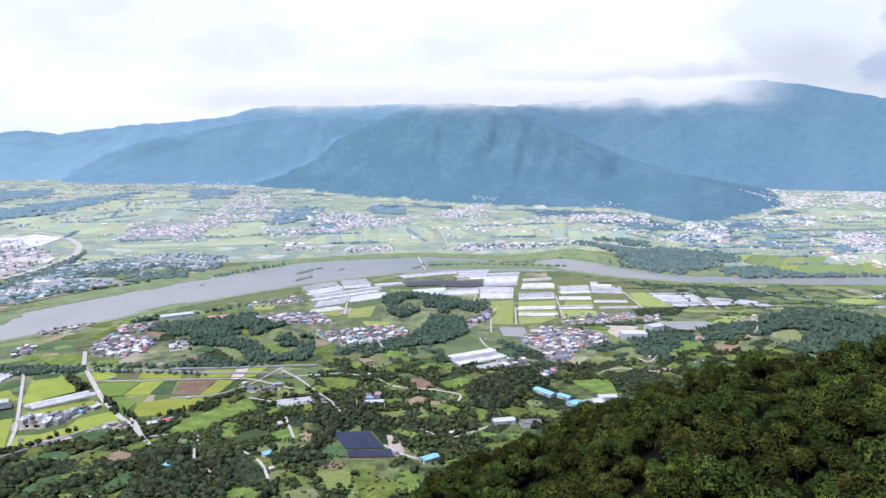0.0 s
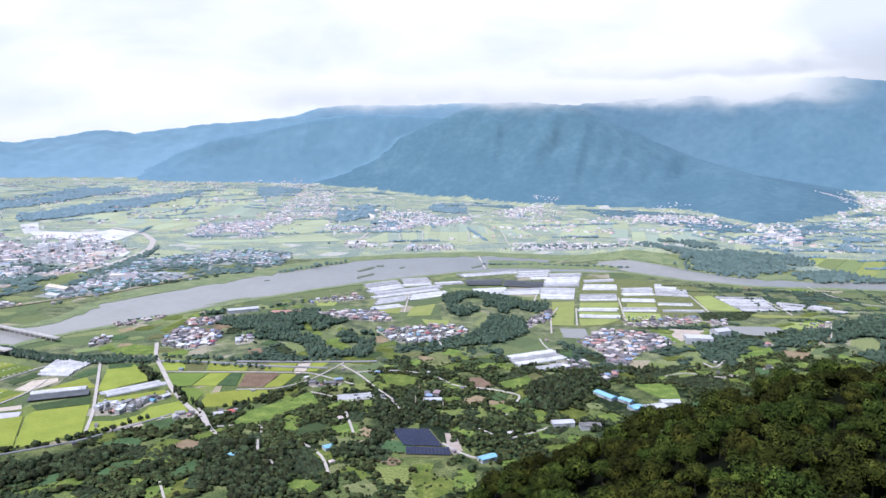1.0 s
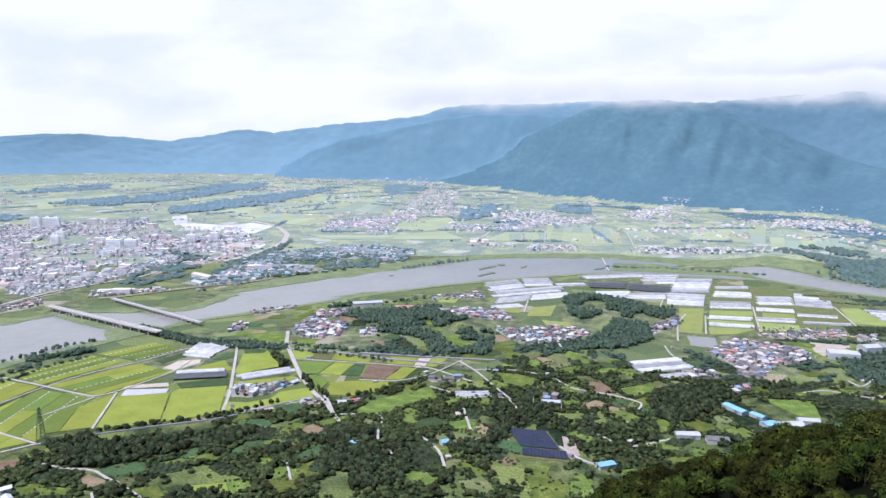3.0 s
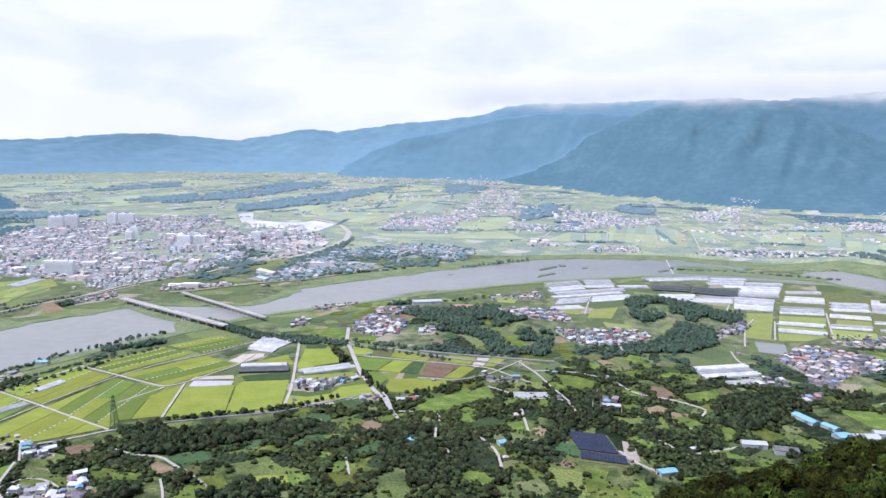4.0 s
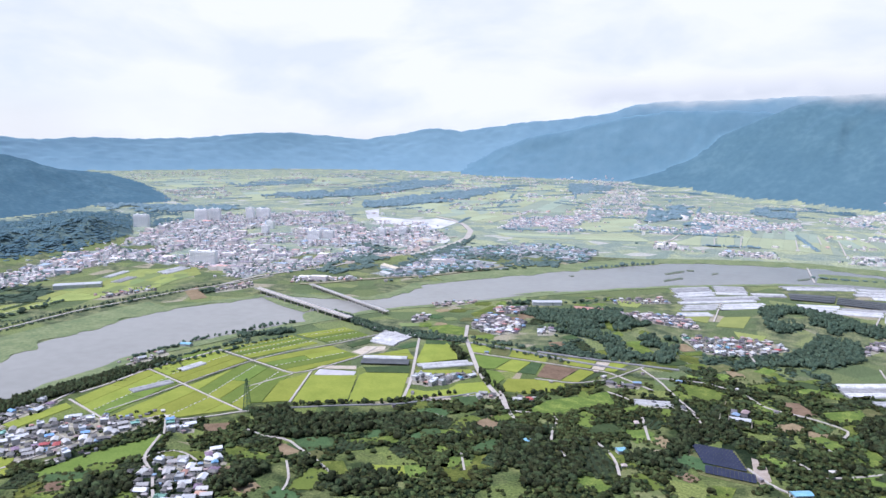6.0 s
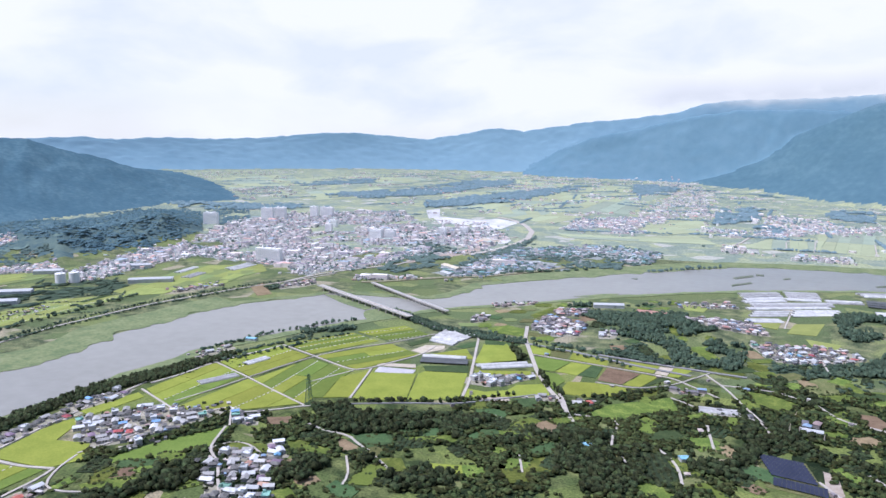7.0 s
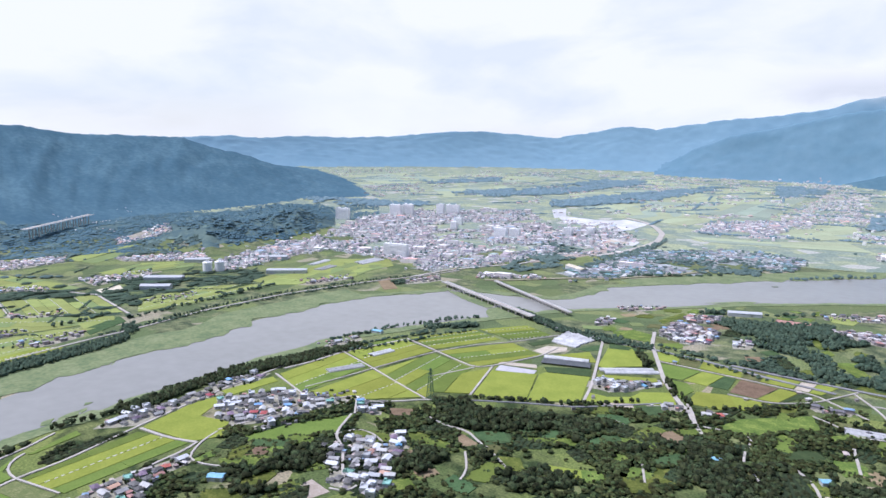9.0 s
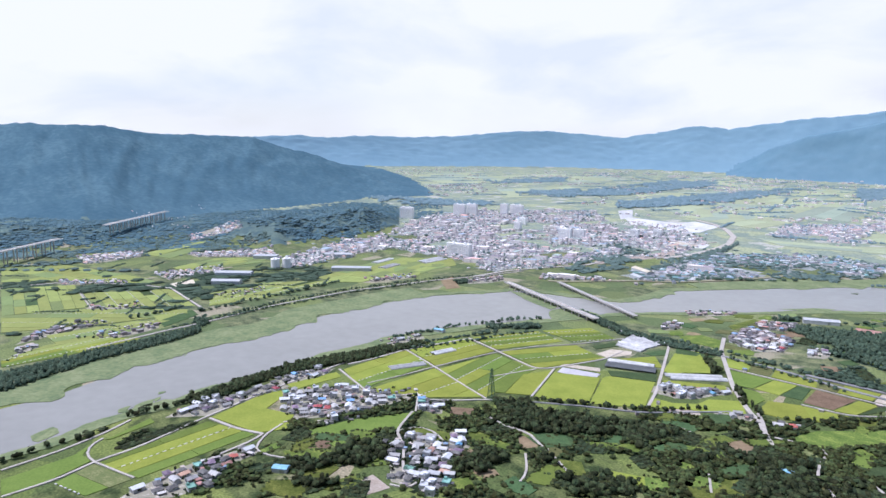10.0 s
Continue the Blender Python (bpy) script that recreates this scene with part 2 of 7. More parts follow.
palette("village_walls", [(0.400, 0.368, 0.352), (0.288, 0.264, 0.256), (0.480, 0.456, 0.440), (0.336, 0.288, 0.272)])
palette("town_roofs", [(0.359, 0.319, 0.353), (0.790, 0.730, 0.707), (0.239, 0.228, 0.268), (0.622, 0.479, 0.472), (0.396, 0.490, 0.589), (0.670, 0.627, 0.621), (0.276, 0.251, 0.278), (0.694, 0.433, 0.375), (0.880, 0.844, 0.804), (0.479, 0.399, 0.429), (0.407, 0.490, 0.450), (0.551, 0.513, 0.536), (0.204, 0.194, 0.225), (0.838, 0.752, 0.686)])
palette("works_roofs", [(0.22, 0.36, 0.42), (0.46, 0.47, 0.48), (0.20, 0.36, 0.36), (0.25, 0.26, 0.29), (0.56, 0.56, 0.55), (0.15, 0.16, 0.19), (0.24, 0.33, 0.43), (0.36, 0.31, 0.30), (0.50, 0.54, 0.56), (0.19, 0.20, 0.22)])


def water_material():
    m = mat("river_water", (0.215, 0.213, 0.190), (0.245, 0.243, 0.218), 120, 0.25, fine_size=18, spec=0.5)
    n, l = m.node_tree.nodes, m.node_tree.links
    ripple, b = n.new("ShaderNodeTexNoise"), n.new("ShaderNodeBump")
    ripple.inputs["Scale"].default_value, ripple.inputs["Detail"].default_value = 0.35, 3
    l.new(n["Geometry"].outputs["Position"], ripple.inputs["Vector"])
    b.inputs["Distance"].default_value, b.inputs["Strength"].default_value = 0.12, 0.5
    l.new(ripple.outputs[0], b.inputs["Height"])
    l.new(b.outputs[0], n["Principled BSDF"].inputs["Normal"])


water_material()


def ground_material(name, crops, wilds, share, scales):
    """Grass, scrub and small plots; the plan's own metres come in as the mesh's map."""
    m = bpy.data.materials.new(name)
    m.use_nodes = True
    n, l = m.node_tree.nodes, m.node_tree.links
    shader = n["Principled BSDF"]
    shader.inputs["Roughness"].default_value, shader.inputs["Specular IOR Level"].default_value = 0.95, 0.06
    uv = n.new("ShaderNodeUVMap")
    uv.uv_map = "plan"
    cells, rows, blot, grain = (n.new(k) for k in ("ShaderNodeTexVoronoi", "ShaderNodeTexNoise", "ShaderNodeTexNoise", "ShaderNodeTexNoise"))
    cells.inputs["Scale"].default_value = 17.0
    rows.inputs["Scale"].default_value, blot.inputs["Scale"].default_value, grain.inputs["Scale"].default_value = 9.0, *scales
    for tex in (rows, blot, grain):
        tex.inputs["Detail"].default_value = 5
    for tex in (cells, rows, blot, grain):
        l.new(uv.outputs[0], tex.inputs["Vector"])
    split = n.new("ShaderNodeSeparateColor")
    l.new(cells.outputs["Color"], split.inputs[0])
    crop = n.new("ShaderNodeValToRGB")
    crop.color_ramp.interpolation = "CONSTANT"
    els = crop.color_ramp.elements
    els[0].color = (*crops[0], 1)
    els[1].position, els[1].color = 0.22, (*crops[1], 1)
    for p, c in zip((0.42, 0.62, 0.80, 0.87), crops[2:]):
        els.new(p).color = (*c, 1)
    l.new(split.outputs[0], crop.inputs[0])
    wild = n.new("ShaderNodeValToRGB")
    wild.color_ramp.elements[0].position, wild.color_ramp.elements[1].position = 0.38, 0.66
    wild.color_ramp.elements[0].color, wild.color_ramp.elements[1].color = (*wilds[0], 1), (*wilds[1], 1)
    l.new(blot.outputs[0], wild.inputs[0])
    pick = n.new("ShaderNodeValToRGB")
    pick.color_ramp.elements[0].position, pick.color_ramp.elements[1].position = share - 0.03, share + 0.03
    l.new(rows.outputs[0], pick.inputs[0])
    mix, worn = n.new("ShaderNodeMix"), n.new("ShaderNodeMix")
    mix.data_type = worn.data_type = "RGBA"
    worn.blend_type = "MULTIPLY"
    l.new(pick.outputs[0], mix.inputs["Factor"])
    l.new(wild.outputs[0], mix.inputs["A"])
    l.new(crop.outputs[0], mix.inputs["B"])
    tint = n.new("ShaderNodeValToRGB")
    tint.color_ramp.elements[0].position, tint.color_ramp.elements[1].position = 0.3, 0.7
    tint.color_ramp.elements[0].color, tint.color_ramp.elements[1].color = (0.50, 0.53, 0.50, 1), (1.36, 1.32, 1.22, 1)
    l.new(grain.outputs[0], tint.inputs[0])
    worn.inputs["Factor"].default_value = 1.0
    l.new(mix.outputs["Result"], worn.inputs["A"])
    l.new(tint.outputs[0], worn.inputs["B"])
    l.new(worn.outputs["Result"], shader.inputs["Base Color"])
    MATS[name] = m


ground_material("ground_cover", [(0.130, 0.166, 0.056), (0.186, 0.220, 0.072), (0.096, 0.130, 0.050), (0.156, 0.194, 0.062), (0.310, 0.272, 0.195), (0.114, 0.150, 0.054)],
                [(0.040, 0.060, 0.026), (0.168, 0.192, 0.078)], 0.48, (48.0, 420.0))
# haze over the middle valley and far plain is painted into these two covers
ground_material("hazy_mid_cover", [(0.140, 0.172, 0.080), (0.200, 0.230, 0.105), (0.105, 0.140, 0.070), (0.170, 0.208, 0.088), (0.310, 0.285, 0.215), (0.122, 0.162, 0.078)],
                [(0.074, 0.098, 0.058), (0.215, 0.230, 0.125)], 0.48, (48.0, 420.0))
ground_material("hazy_plain_cover", [(0.280, 0.320, 0.236), (0.340, 0.374, 0.250), (0.216, 0.268, 0.236), (0.310, 0.350, 0.246), (0.425, 0.425, 0.400), (0.238, 0.292, 0.244)],
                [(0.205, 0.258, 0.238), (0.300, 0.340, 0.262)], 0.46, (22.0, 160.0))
# forest and range colours with the blue of distance haze painted in
mat("hazy_mountain_forest", (0.074, 0.141, 0.179), (0.101, 0.176, 0.212), 230, 0.95, 2.5, third=(0.086, 0.158, 0.195), fine_size=30, spec=0.05)
mat("hazy_far_range", (0.164, 0.272, 0.338), (0.191, 0.303, 0.370), 500, 0.95, 0.6, fine_size=70, spec=0.05)
mat("hazy_second_range", (0.118, 0.212, 0.270), (0.145, 0.242, 0.300), 340, 0.95, 1.0, fine_size=50, spec=0.05)
mat("hazy_east_range", (0.091, 0.168, 0.216), (0.116, 0.196, 0.244), 320, 0.95, 1.5, fine_size=40, spec=0.05)
mat("hazy_hill_forest", (0.056, 0.115, 0.153), (0.095, 0.168, 0.203), 150, 0.95, 3.0, third=(0.074, 0.140, 0.177), fine_size=18, spec=0.05)
mat("hazy_foothill_floor", (0.060, 0.104, 0.120), (0.120, 0.166, 0.142), 40, 0.95, 2.0, fine_size=9, spec=0.05)
# near-black ground: the shade beneath the near trees is painted into it
mat("shaded_slope_floor", (0.002, 0.003, 0.001), (0.006, 0.008, 0.003), 6, 0.95, 0.2, spec=0.06)



def cloud_material():
    """Soft white cloud: thin at its ragged lower and upper edges."""
    m = bpy.data.materials.new("cloud_white")
    m.use_nodes = True
    n, l = m.node_tree.nodes, m.node_tree.links
    n.clear()
    uv, split = n.new("ShaderNodeUVMap"), n.new("ShaderNodeSeparateXYZ")
    uv.uv_map = "plan"
    l.new(uv.outputs[0], split.inputs[0])
    puff = n.new("ShaderNodeTexNoise")
    puff.inputs["Scale"].default_value, puff.inputs["Detail"].default_value = 3.0, 6
    l.new(uv.outputs[0], puff.inputs["Vector"])
    rim = n.new("ShaderNodeFloatCurve")
    points = rim.mapping.curves[0].points
    points[0].location, points[1].location = (0, 0), (1, 0)
    for x, y in ((0.2, 0.30), (0.42, 0.8), (0.72, 0.9), (0.9, 0.25)):
        points.new(x, y)
    rim.mapping.update()
    l.new(split.outputs[1], rim.inputs["Value"])
    add = n.new("ShaderNodeMath")
    add.operation = "MULTIPLY_ADD"
    l.new(puff.outputs[0], add.inputs[0])
    add.inputs[1].default_value = 1.6
    l.new(rim.outputs[0], add.inputs[2])
    shift = n.new("ShaderNodeMapRange")
    shift.inputs["From Min"].default_value, shift.inputs["From Max"].default_value = 0.85, 1.65
    l.new(add.outputs[0], shift.inputs[0])
    ends = n.new("ShaderNodeMath")
    ends.operation, ends.use_clamp = "MULTIPLY", True
    l.new(shift.outputs[0], ends.inputs[0])
    l.new(rim.outputs[0], ends.inputs[1])
    gain = n.new("ShaderNodeMath")
    gain.operation, gain.use_clamp = "MULTIPLY", True
    gain.inputs[1].default_value = 1.25
    l.new(ends.outputs[0], gain.inputs[0])
    soft = gain.outputs[0]
    for far_end, inner in ((-3.4, -2.5), (2.9, 2.0)):
        fall, thin = n.new("ShaderNodeMapRange"), n.new("ShaderNodeMath")
        fall.interpolation_type, thin.operation = "SMOOTHSTEP", "MULTIPLY"
        fall.inputs["From Min"].default_value, fall.inputs["From Max"].default_value = far_end, inner
        l.new(split.outputs[0], fall.inputs[0])
        l.new(soft, thin.inputs[0])
        l.new(fall.outputs[0], thin.inputs[1])
        soft = thin.outputs[0]
    clear, glow, mix, out = (n.new("ShaderNode" + k) for k in ("BsdfTransparent", "Emission", "MixShader", "OutputMaterial"))
    # the cloud's lit white and shaded grey underside are both given off as emission
    glow.inputs[1].default_value = 0.98
    base = n.new("ShaderNodeValToRGB")
    base.color_ramp.elements[0].position, base.color_ramp.elements[1].position = 0.15, 0.80
    base.color_ramp.elements[0].color, base.color_ramp.elements[1].color = (0.66, 0.70, 0.69, 1), (0.965, 0.97, 0.89, 1)
    l.new(split.outputs[1], base.inputs[0])
    l.new(base.outputs[0], glow.inputs[0])
    l.new(soft, mix.inputs[0])
    l.new(clear.outputs[0], mix.inputs[1])
    l.new(glow.outputs[0], mix.inputs[2])
    l.new(mix.outputs[0], out.inputs[0])
    MATS["cloud_white"] = m


cloud_material()

# ---- the lie of the land ----
REACH, ROOM = 2000.0, 2850.0


def squeeze(p):
    """Beyond two kilometres the land is drawn in towards the eye along its sight lines, so that the ranges stay in reach."""
    p = np.asarray(p, float).reshape(-1, 3)
    d = np.maximum(np.hypot(p[:, 0], p[:, 1]), 1e-6)
    s = np.where(d > REACH, (REACH + ROOM * (1 - np.exp(-(np.maximum(d, REACH) - REACH) / ROOM))) / d, 1.0)[:, None]
    return np.hstack([p[:, :2] * s, EYE + (p[:, 2:] - EYE) * s])


def smooth(u):
    u = np.clip(u, 0, 1)
    return u * u * (3 - 2 * u)


def value_noise(x, y, seed):
    """Smooth noise from -1 to 1 on whole-number cells."""
    def corner(i, j):
        v = np.sin(i * 127.1 + j * 311.7 + seed * 74.7) * 43758.5453
        return 2 * (v - np.floor(v)) - 1
    i, j = np.floor(x), np.floor(y)
    u, v = smooth(x - i), smooth(y - j)
    return (corner(i, j) * (1 - u) + corner(i + 1, j) * u) * (1 - v) + (corner(i, j + 1) * (1 - u) + corner(i + 1, j + 1) * u) * v


def rough(x, y, seed, octaves=4):
    return sum(value_noise(x * 2**k, y * 2**k, seed + k) / 2**k for k in range(octaves))


def ridge(yaw, d, line, foot, depth, seed, carve=0.22, grain=5):
    """A range: line and foot give, by yaw, the elevation of its crest and the distance of its foot; depth runs from foot to crest."""
    ks = [k for k, _ in line]
    up = np.interp(yaw, ks, [v for _, v in line])
    near = np.interp(yaw, [k for k, _ in foot], [v for _, v in foot])
    depth = np.interp(yaw, [k for k, _ in depth], [v for _, v in depth])
    crest = near + depth
    top = np.maximum(EYE + crest * np.tan(np.radians(up)), 0)
    u = (d - near) / depth
    shape = np.where(u < 1, np.clip(u, 0, 1) ** 1.15, np.clip(1 - 0.35 * (u - 1), 0, 1))
    spurs = rough(yaw / 3.1 + 0.7 * u, u * 1.6, seed, 4)
    spurs = 1 - 2 * np.abs(spurs)
    bite = 4 * np.clip(u, 0, 1) * (1 - np.clip(u, 0, 1))
    fade = np.clip((top - 5) / 60, 0, 1)
    return top * shape * (1 + carve * bite * spurs) + fade * grain * rough(yaw * 2.3, u * 11, seed + 9, 4) * np.clip(u * 3, 0, 1)


FAR_LINE = [(-90, 3.0), (-50, 3.2), (-38, 3.0), (-31.5, 3.5), (-29.2, 4.0), (-26.7, 4.6), (-23.8, 5.0), (-21.5, 5.0), (-18.8, 4.4), (-16.8, 3.9),
            (-13.0, 4.0), (-9.6, 3.7), (-5.2, 3.4), (-0.7, 3.6), (3.8, 3.6), (8.2, 3.4), (11.7, 3.4), (14.7, 3.2), (16.8, 2.5),
            (20, 2.1), (23.5, 1.8), (25.4, 1.5), (28.3, 1.1), (30.3, 1.35), (33.9, 0.7), (36, 0.4), (38.2, 0.6), (42.1, 0.9),
            (44.8, 0.8), (49.3, 0.4), (52.4, 0.3), (56, 0.4), (59.1, 0.2), (61.7, 0.4), (65, 0.2), (75, 0.4), (100, 1.5), (130, 2)]
MID_LINE = [(-30, -6), (-25.8, -3.9), (-23.9, -3.3), (-20.3, -2.4), (-15.3, -0.9), (-11.4, 0.6), (-7.9, 2.2), (-5.2, 3.3), (-1.6, 3.7),
            (1.1, 3.6), (3.8, 2.9), (7.4, 1.3), (10, 0.1), (12.7, -1.1), (15.3, -2.5), (17, -4)]
LEFT_LINE = [(48, -5.5), (50.1, -4.5), (54.7, -3.1), (57.4, -2.2), (60, -1.2), (62.6, -0.6), (64.9, 0.2), (68.9, 0.3), (72.4, 0.4),
             (75.4, 0.9), (78.2, 0.9), (80.3, 1.0), (81.6, 0.8), (88, 1.2), (100, 2.0), (130, 3)]
SPUR_LINE = [(-100, -12), (-60, -12.5), (-32.8, -13.4), (-29.8, -14.4), (-26.9, -15.2), (-24.6, -15.8), (-22.6, -16.2), (-19.6, -17.4),
             (-17.3, -18.4), (-14.7, -19.4), (-12, -20.8), (-9.5, -21.8), (-5.5, -23.6), (-3.2, -24.5), (-0.8, -25.3), (1.2, -26.3), (2.4, -27.6), (8, -38)]
FOOT_LINE = [(51, -9), (52.6, -7.2), (53.8, -6.3), (56.5, -5.25), (58.3, -5.8), (60.5, -6.3), (63, -6.0), (66, -6.4), (70, -6.5), (76, -6.3), (82, -6.0), (90, -5.5)]
MID_FOOT = [(-26, 3950), (-23.9, 3450), (-21.7, 3000), (-19.3, 2850), (-14, 3500), (-9.8, 3600), (-3, 3650), (2, 4000), (6.6, 4300), (10, 4900), (13, 5300), (16, 5900)]
SECOND_LINE = [(-7, -9), (-4, -1.5), (0, 1.8), (4, 2.4), (8, 2.7), (12, 2.7), (15.8, 2.2), (19.1, 1.4), (23, 0.6), (25.5, -0.4), (28, -1.9), (31, -3.6), (34, -5.5)]
KNOLLS = [(-60, 1330, 14, 110), (-330, 1150, 14, 110), (640, 1150, 16, 170), (430, 1950, 26, 160), (300, 1990, 16, 130)]
TREE_TOP = 1.35


def land(x, y):
    """Heights of the ground, and which kind covers it: 0 valley, 1 mountain, 2 hill wood, 3 the near slope."""
    x, y = np.asarray(x, float), np.asarray(y, float)
    d, yaw = np.hypot(x, y), np.degrees(np.arctan2(-x, y))
    h, kind = np.zeros_like(d), np.zeros_like(d, int)
    for kx, ky, top, r in KNOLLS:
        g = top * np.exp(-((x - kx) ** 2 + (y - ky) ** 2) / (2 * (r * 0.6) ** 2))
        kind = np.where((g > 0.18 * top) & (top > 28), 2, kind)
        h = h + g
    layers = (
        (ridge(yaw, d, FAR_LINE, [(-90, 5600), (-22, 5900), (-15, 6500), (0, 7600), (20, 7200), (40, 8300), (60, 8000), (90, 6000)], [(0, 3300)], 3, 0.04, 9), 4),
        (ridge(yaw, d, SECOND_LINE, [(-6, 5300), (0, 5200), (8, 5600), (20, 6500), (34, 7400)], [(0, 1500), (34, 1100)], 23, 0.08, 8), 9),
        (ridge(yaw, d, MID_LINE, MID_FOOT,
               [(-26, 300), (-23.9, 850), (-20, 1500), (-14, 1900), (10, 1900), (13, 1600), (16, 400)], 17, 0.13, 1.5), 1),
        (ridge(yaw, d, LEFT_LINE, [(49, 3700), (50, 3500), (55, 3500), (60, 3200), (65, 2950), (71, 2700), (77, 2450), (82, 2650), (130, 2400)],
               [(49, 150), (50, 250), (55, 1150), (60, 1700), (65, 1900)], 29, 0.06), 2),
        (ridge(yaw, d, FOOT_LINE, [(51, 2500), (53.5, 2380), (56, 2230), (58.5, 2110), (61, 2010), (63.2, 1940), (66, 2060), (70, 2170), (77, 2120), (90, 2050)], [(51, 160), (57, 330), (64, 300), (70, 330)], 47, 0.30), 6),
    )
    # this side of the far range takes the less hazy colour
    near_east = yaw < -0.5
    clearing = 26 * np.clip(rough(x / 210, y / 210, 81, 4) - 0.05 + 0.5 * rough(x / 45, y / 45, 83, 2), 0, 1.2)
    for hh, k in layers:
        kind = np.where((hh > h + 3) & (hh > 6 + clearing * {6: 0, 2: 0.1, 1: 0.3}.get(k, 0.15)), k, kind)
        h = np.maximum(h, hh)
    kind = np.where((kind == 4) & near_east, 8, kind)
    slope = 250 * np.clip(1 - d / 480, 0, 1) ** 1.2
    low = np.interp(yaw, [k for k, _ in SPUR_LINE], [v for _, v in SPUR_LINE])
    crest = EYE - 250 * np.tan(np.radians(np.clip(-low + TREE_TOP, 0, 60)))
    spur = np.where(d < 250, crest + (250 - d) * 0.04, crest - (d - 250) * 0.75) + 2.5 * rough(x / 40, y / 40, 5, 3)
    spur = np.where(np.abs(yaw + 46) < 56, spur, 0)
    off = np.abs((yaw - 25 + 180) % 360 - 180)
    back = np.clip((off - 112) / 40, 0, 1) * np.minimum(235 + 0.3 * d, 520)
    near = np.maximum(np.maximum(slope, spur), back)
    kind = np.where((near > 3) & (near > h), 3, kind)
    # farther valley ground switches to the haze-painted covers
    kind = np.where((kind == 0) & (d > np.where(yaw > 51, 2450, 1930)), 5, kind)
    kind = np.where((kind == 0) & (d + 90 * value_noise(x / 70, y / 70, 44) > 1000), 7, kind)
    return np.maximum(h, near), kind


def stand(x, y, up=0.0):
    """The place on the ground, lifted, at plan metres x, y."""
    x, y = np.atleast_1d(x).astype(float), np.atleast_1d(y).astype(float)
    h, _ = land(x, y)
    return squeeze(np.stack([x, y, h + up], 1))


def shrink(x, y):
    d = math.hypot(x, y)
    return 1.0 if d < REACH else (REACH + ROOM * (1 - math.exp(-(d - REACH) / ROOM))) / d


def raw_mesh(name, verts, faces, materials, index=None, soft=False):
    me = bpy.data.meshes.new(name)
    me.from_pydata([tuple(v) for v in np.asarray(verts, float)], [], [tuple(int(i) for i in f) for f in faces])
    for m in materials:
        me.materials.append(MATS[m])
    if index is not None:
        me.polygons.foreach_set("material_index", np.asarray(index, np.int32))
    if soft:
        me.polygons.foreach_set("use_smooth", np.ones(len(me.polygons), bool))
    me.update()
    return me


def fast_mesh(name, verts, tris, materials, index=None, soft=False):
    """As raw_mesh, for large arrays of faces with one number of corners."""
    me = bpy.data.meshes.new(name)
    verts, tris = np.asarray(verts, np.float32), np.asarray(tris, np.int32)
    k = tris.shape[1]
    me.vertices.add(len(verts))
    me.vertices.foreach_set("co", verts.ravel())
    me.loops.add(tris.size)
    me.loops.foreach_set("vertex_index", tris.ravel())
    me.polygons.add(len(tris))
    me.polygons.foreach_set("loop_start", np.arange(0, tris.size, k, dtype=np.int32))
    for m in materials:
        me.materials.append(MATS[m])
    if index is not None:
        me.polygons.foreach_set("material_index", np.asarray(index, np.int32))
    me.polygons.foreach_set("use_smooth", np.full(len(tris), soft))
    me.update(calc_edges=True)
    return me


def part(name, me, parent, label=""):
    ob = new(name, me)
    ob.parent = parent
    if label:
        ob["label"] = label
    return ob


def make_ground():
    yaws = np.concatenate([np.arange(-37, 88, 0.25), np.arange(88, 322.9, 3.0)])
    rings = np.concatenate([[0.2, 10, 25, 50, 75], np.arange(95, 290, 6.0), np.arange(290, 600, 16.0), np.geomspace(600, 2300, 50)[:-1], np.geomspace(2300, 12500, 190)])
    a, d = np.meshgrid(np.radians(yaws), rings, indexing="ij")
    x, y = -np.sin(a) * d, np.cos(a) * d
    h, kind = land(x.ravel(), y.ravel())
    p = squeeze(np.stack([x.ravel(), y.ravel(), h], 1))
    na, nd = x.shape
    i, j = np.meshgrid(np.arange(na), np.arange(nd - 1), indexing="ij")
    i2 = (i + 1) % na
    quads = np.stack([i * nd + j, i * nd + j + 1, i2 * nd + j + 1, i2 * nd + j], -1).reshape(-1, 4)
    me = fast_mesh("ground", p, quads, ["ground_cover", "hazy_mountain_forest", "hazy_hill_forest", "shaded_slope_floor", "hazy_far_range", "hazy_plain_cover", "hazy_foothill_floor", "hazy_mid_cover", "hazy_east_range", "hazy_second_range"], kind[quads].max(1), True)
    uv = me.uv_layers.new(name="plan")
    uv.data.foreach_set("uv", (np.stack([x.ravel(), y.ravel()], 1)[quads.ravel()] / 1000).astype(np.float32).ravel())
    tagged(new("ground", me), "wide river valley floor of green plots rising to wooded mountains tinted haze-blue", "ground", kind="structure")


make_ground()


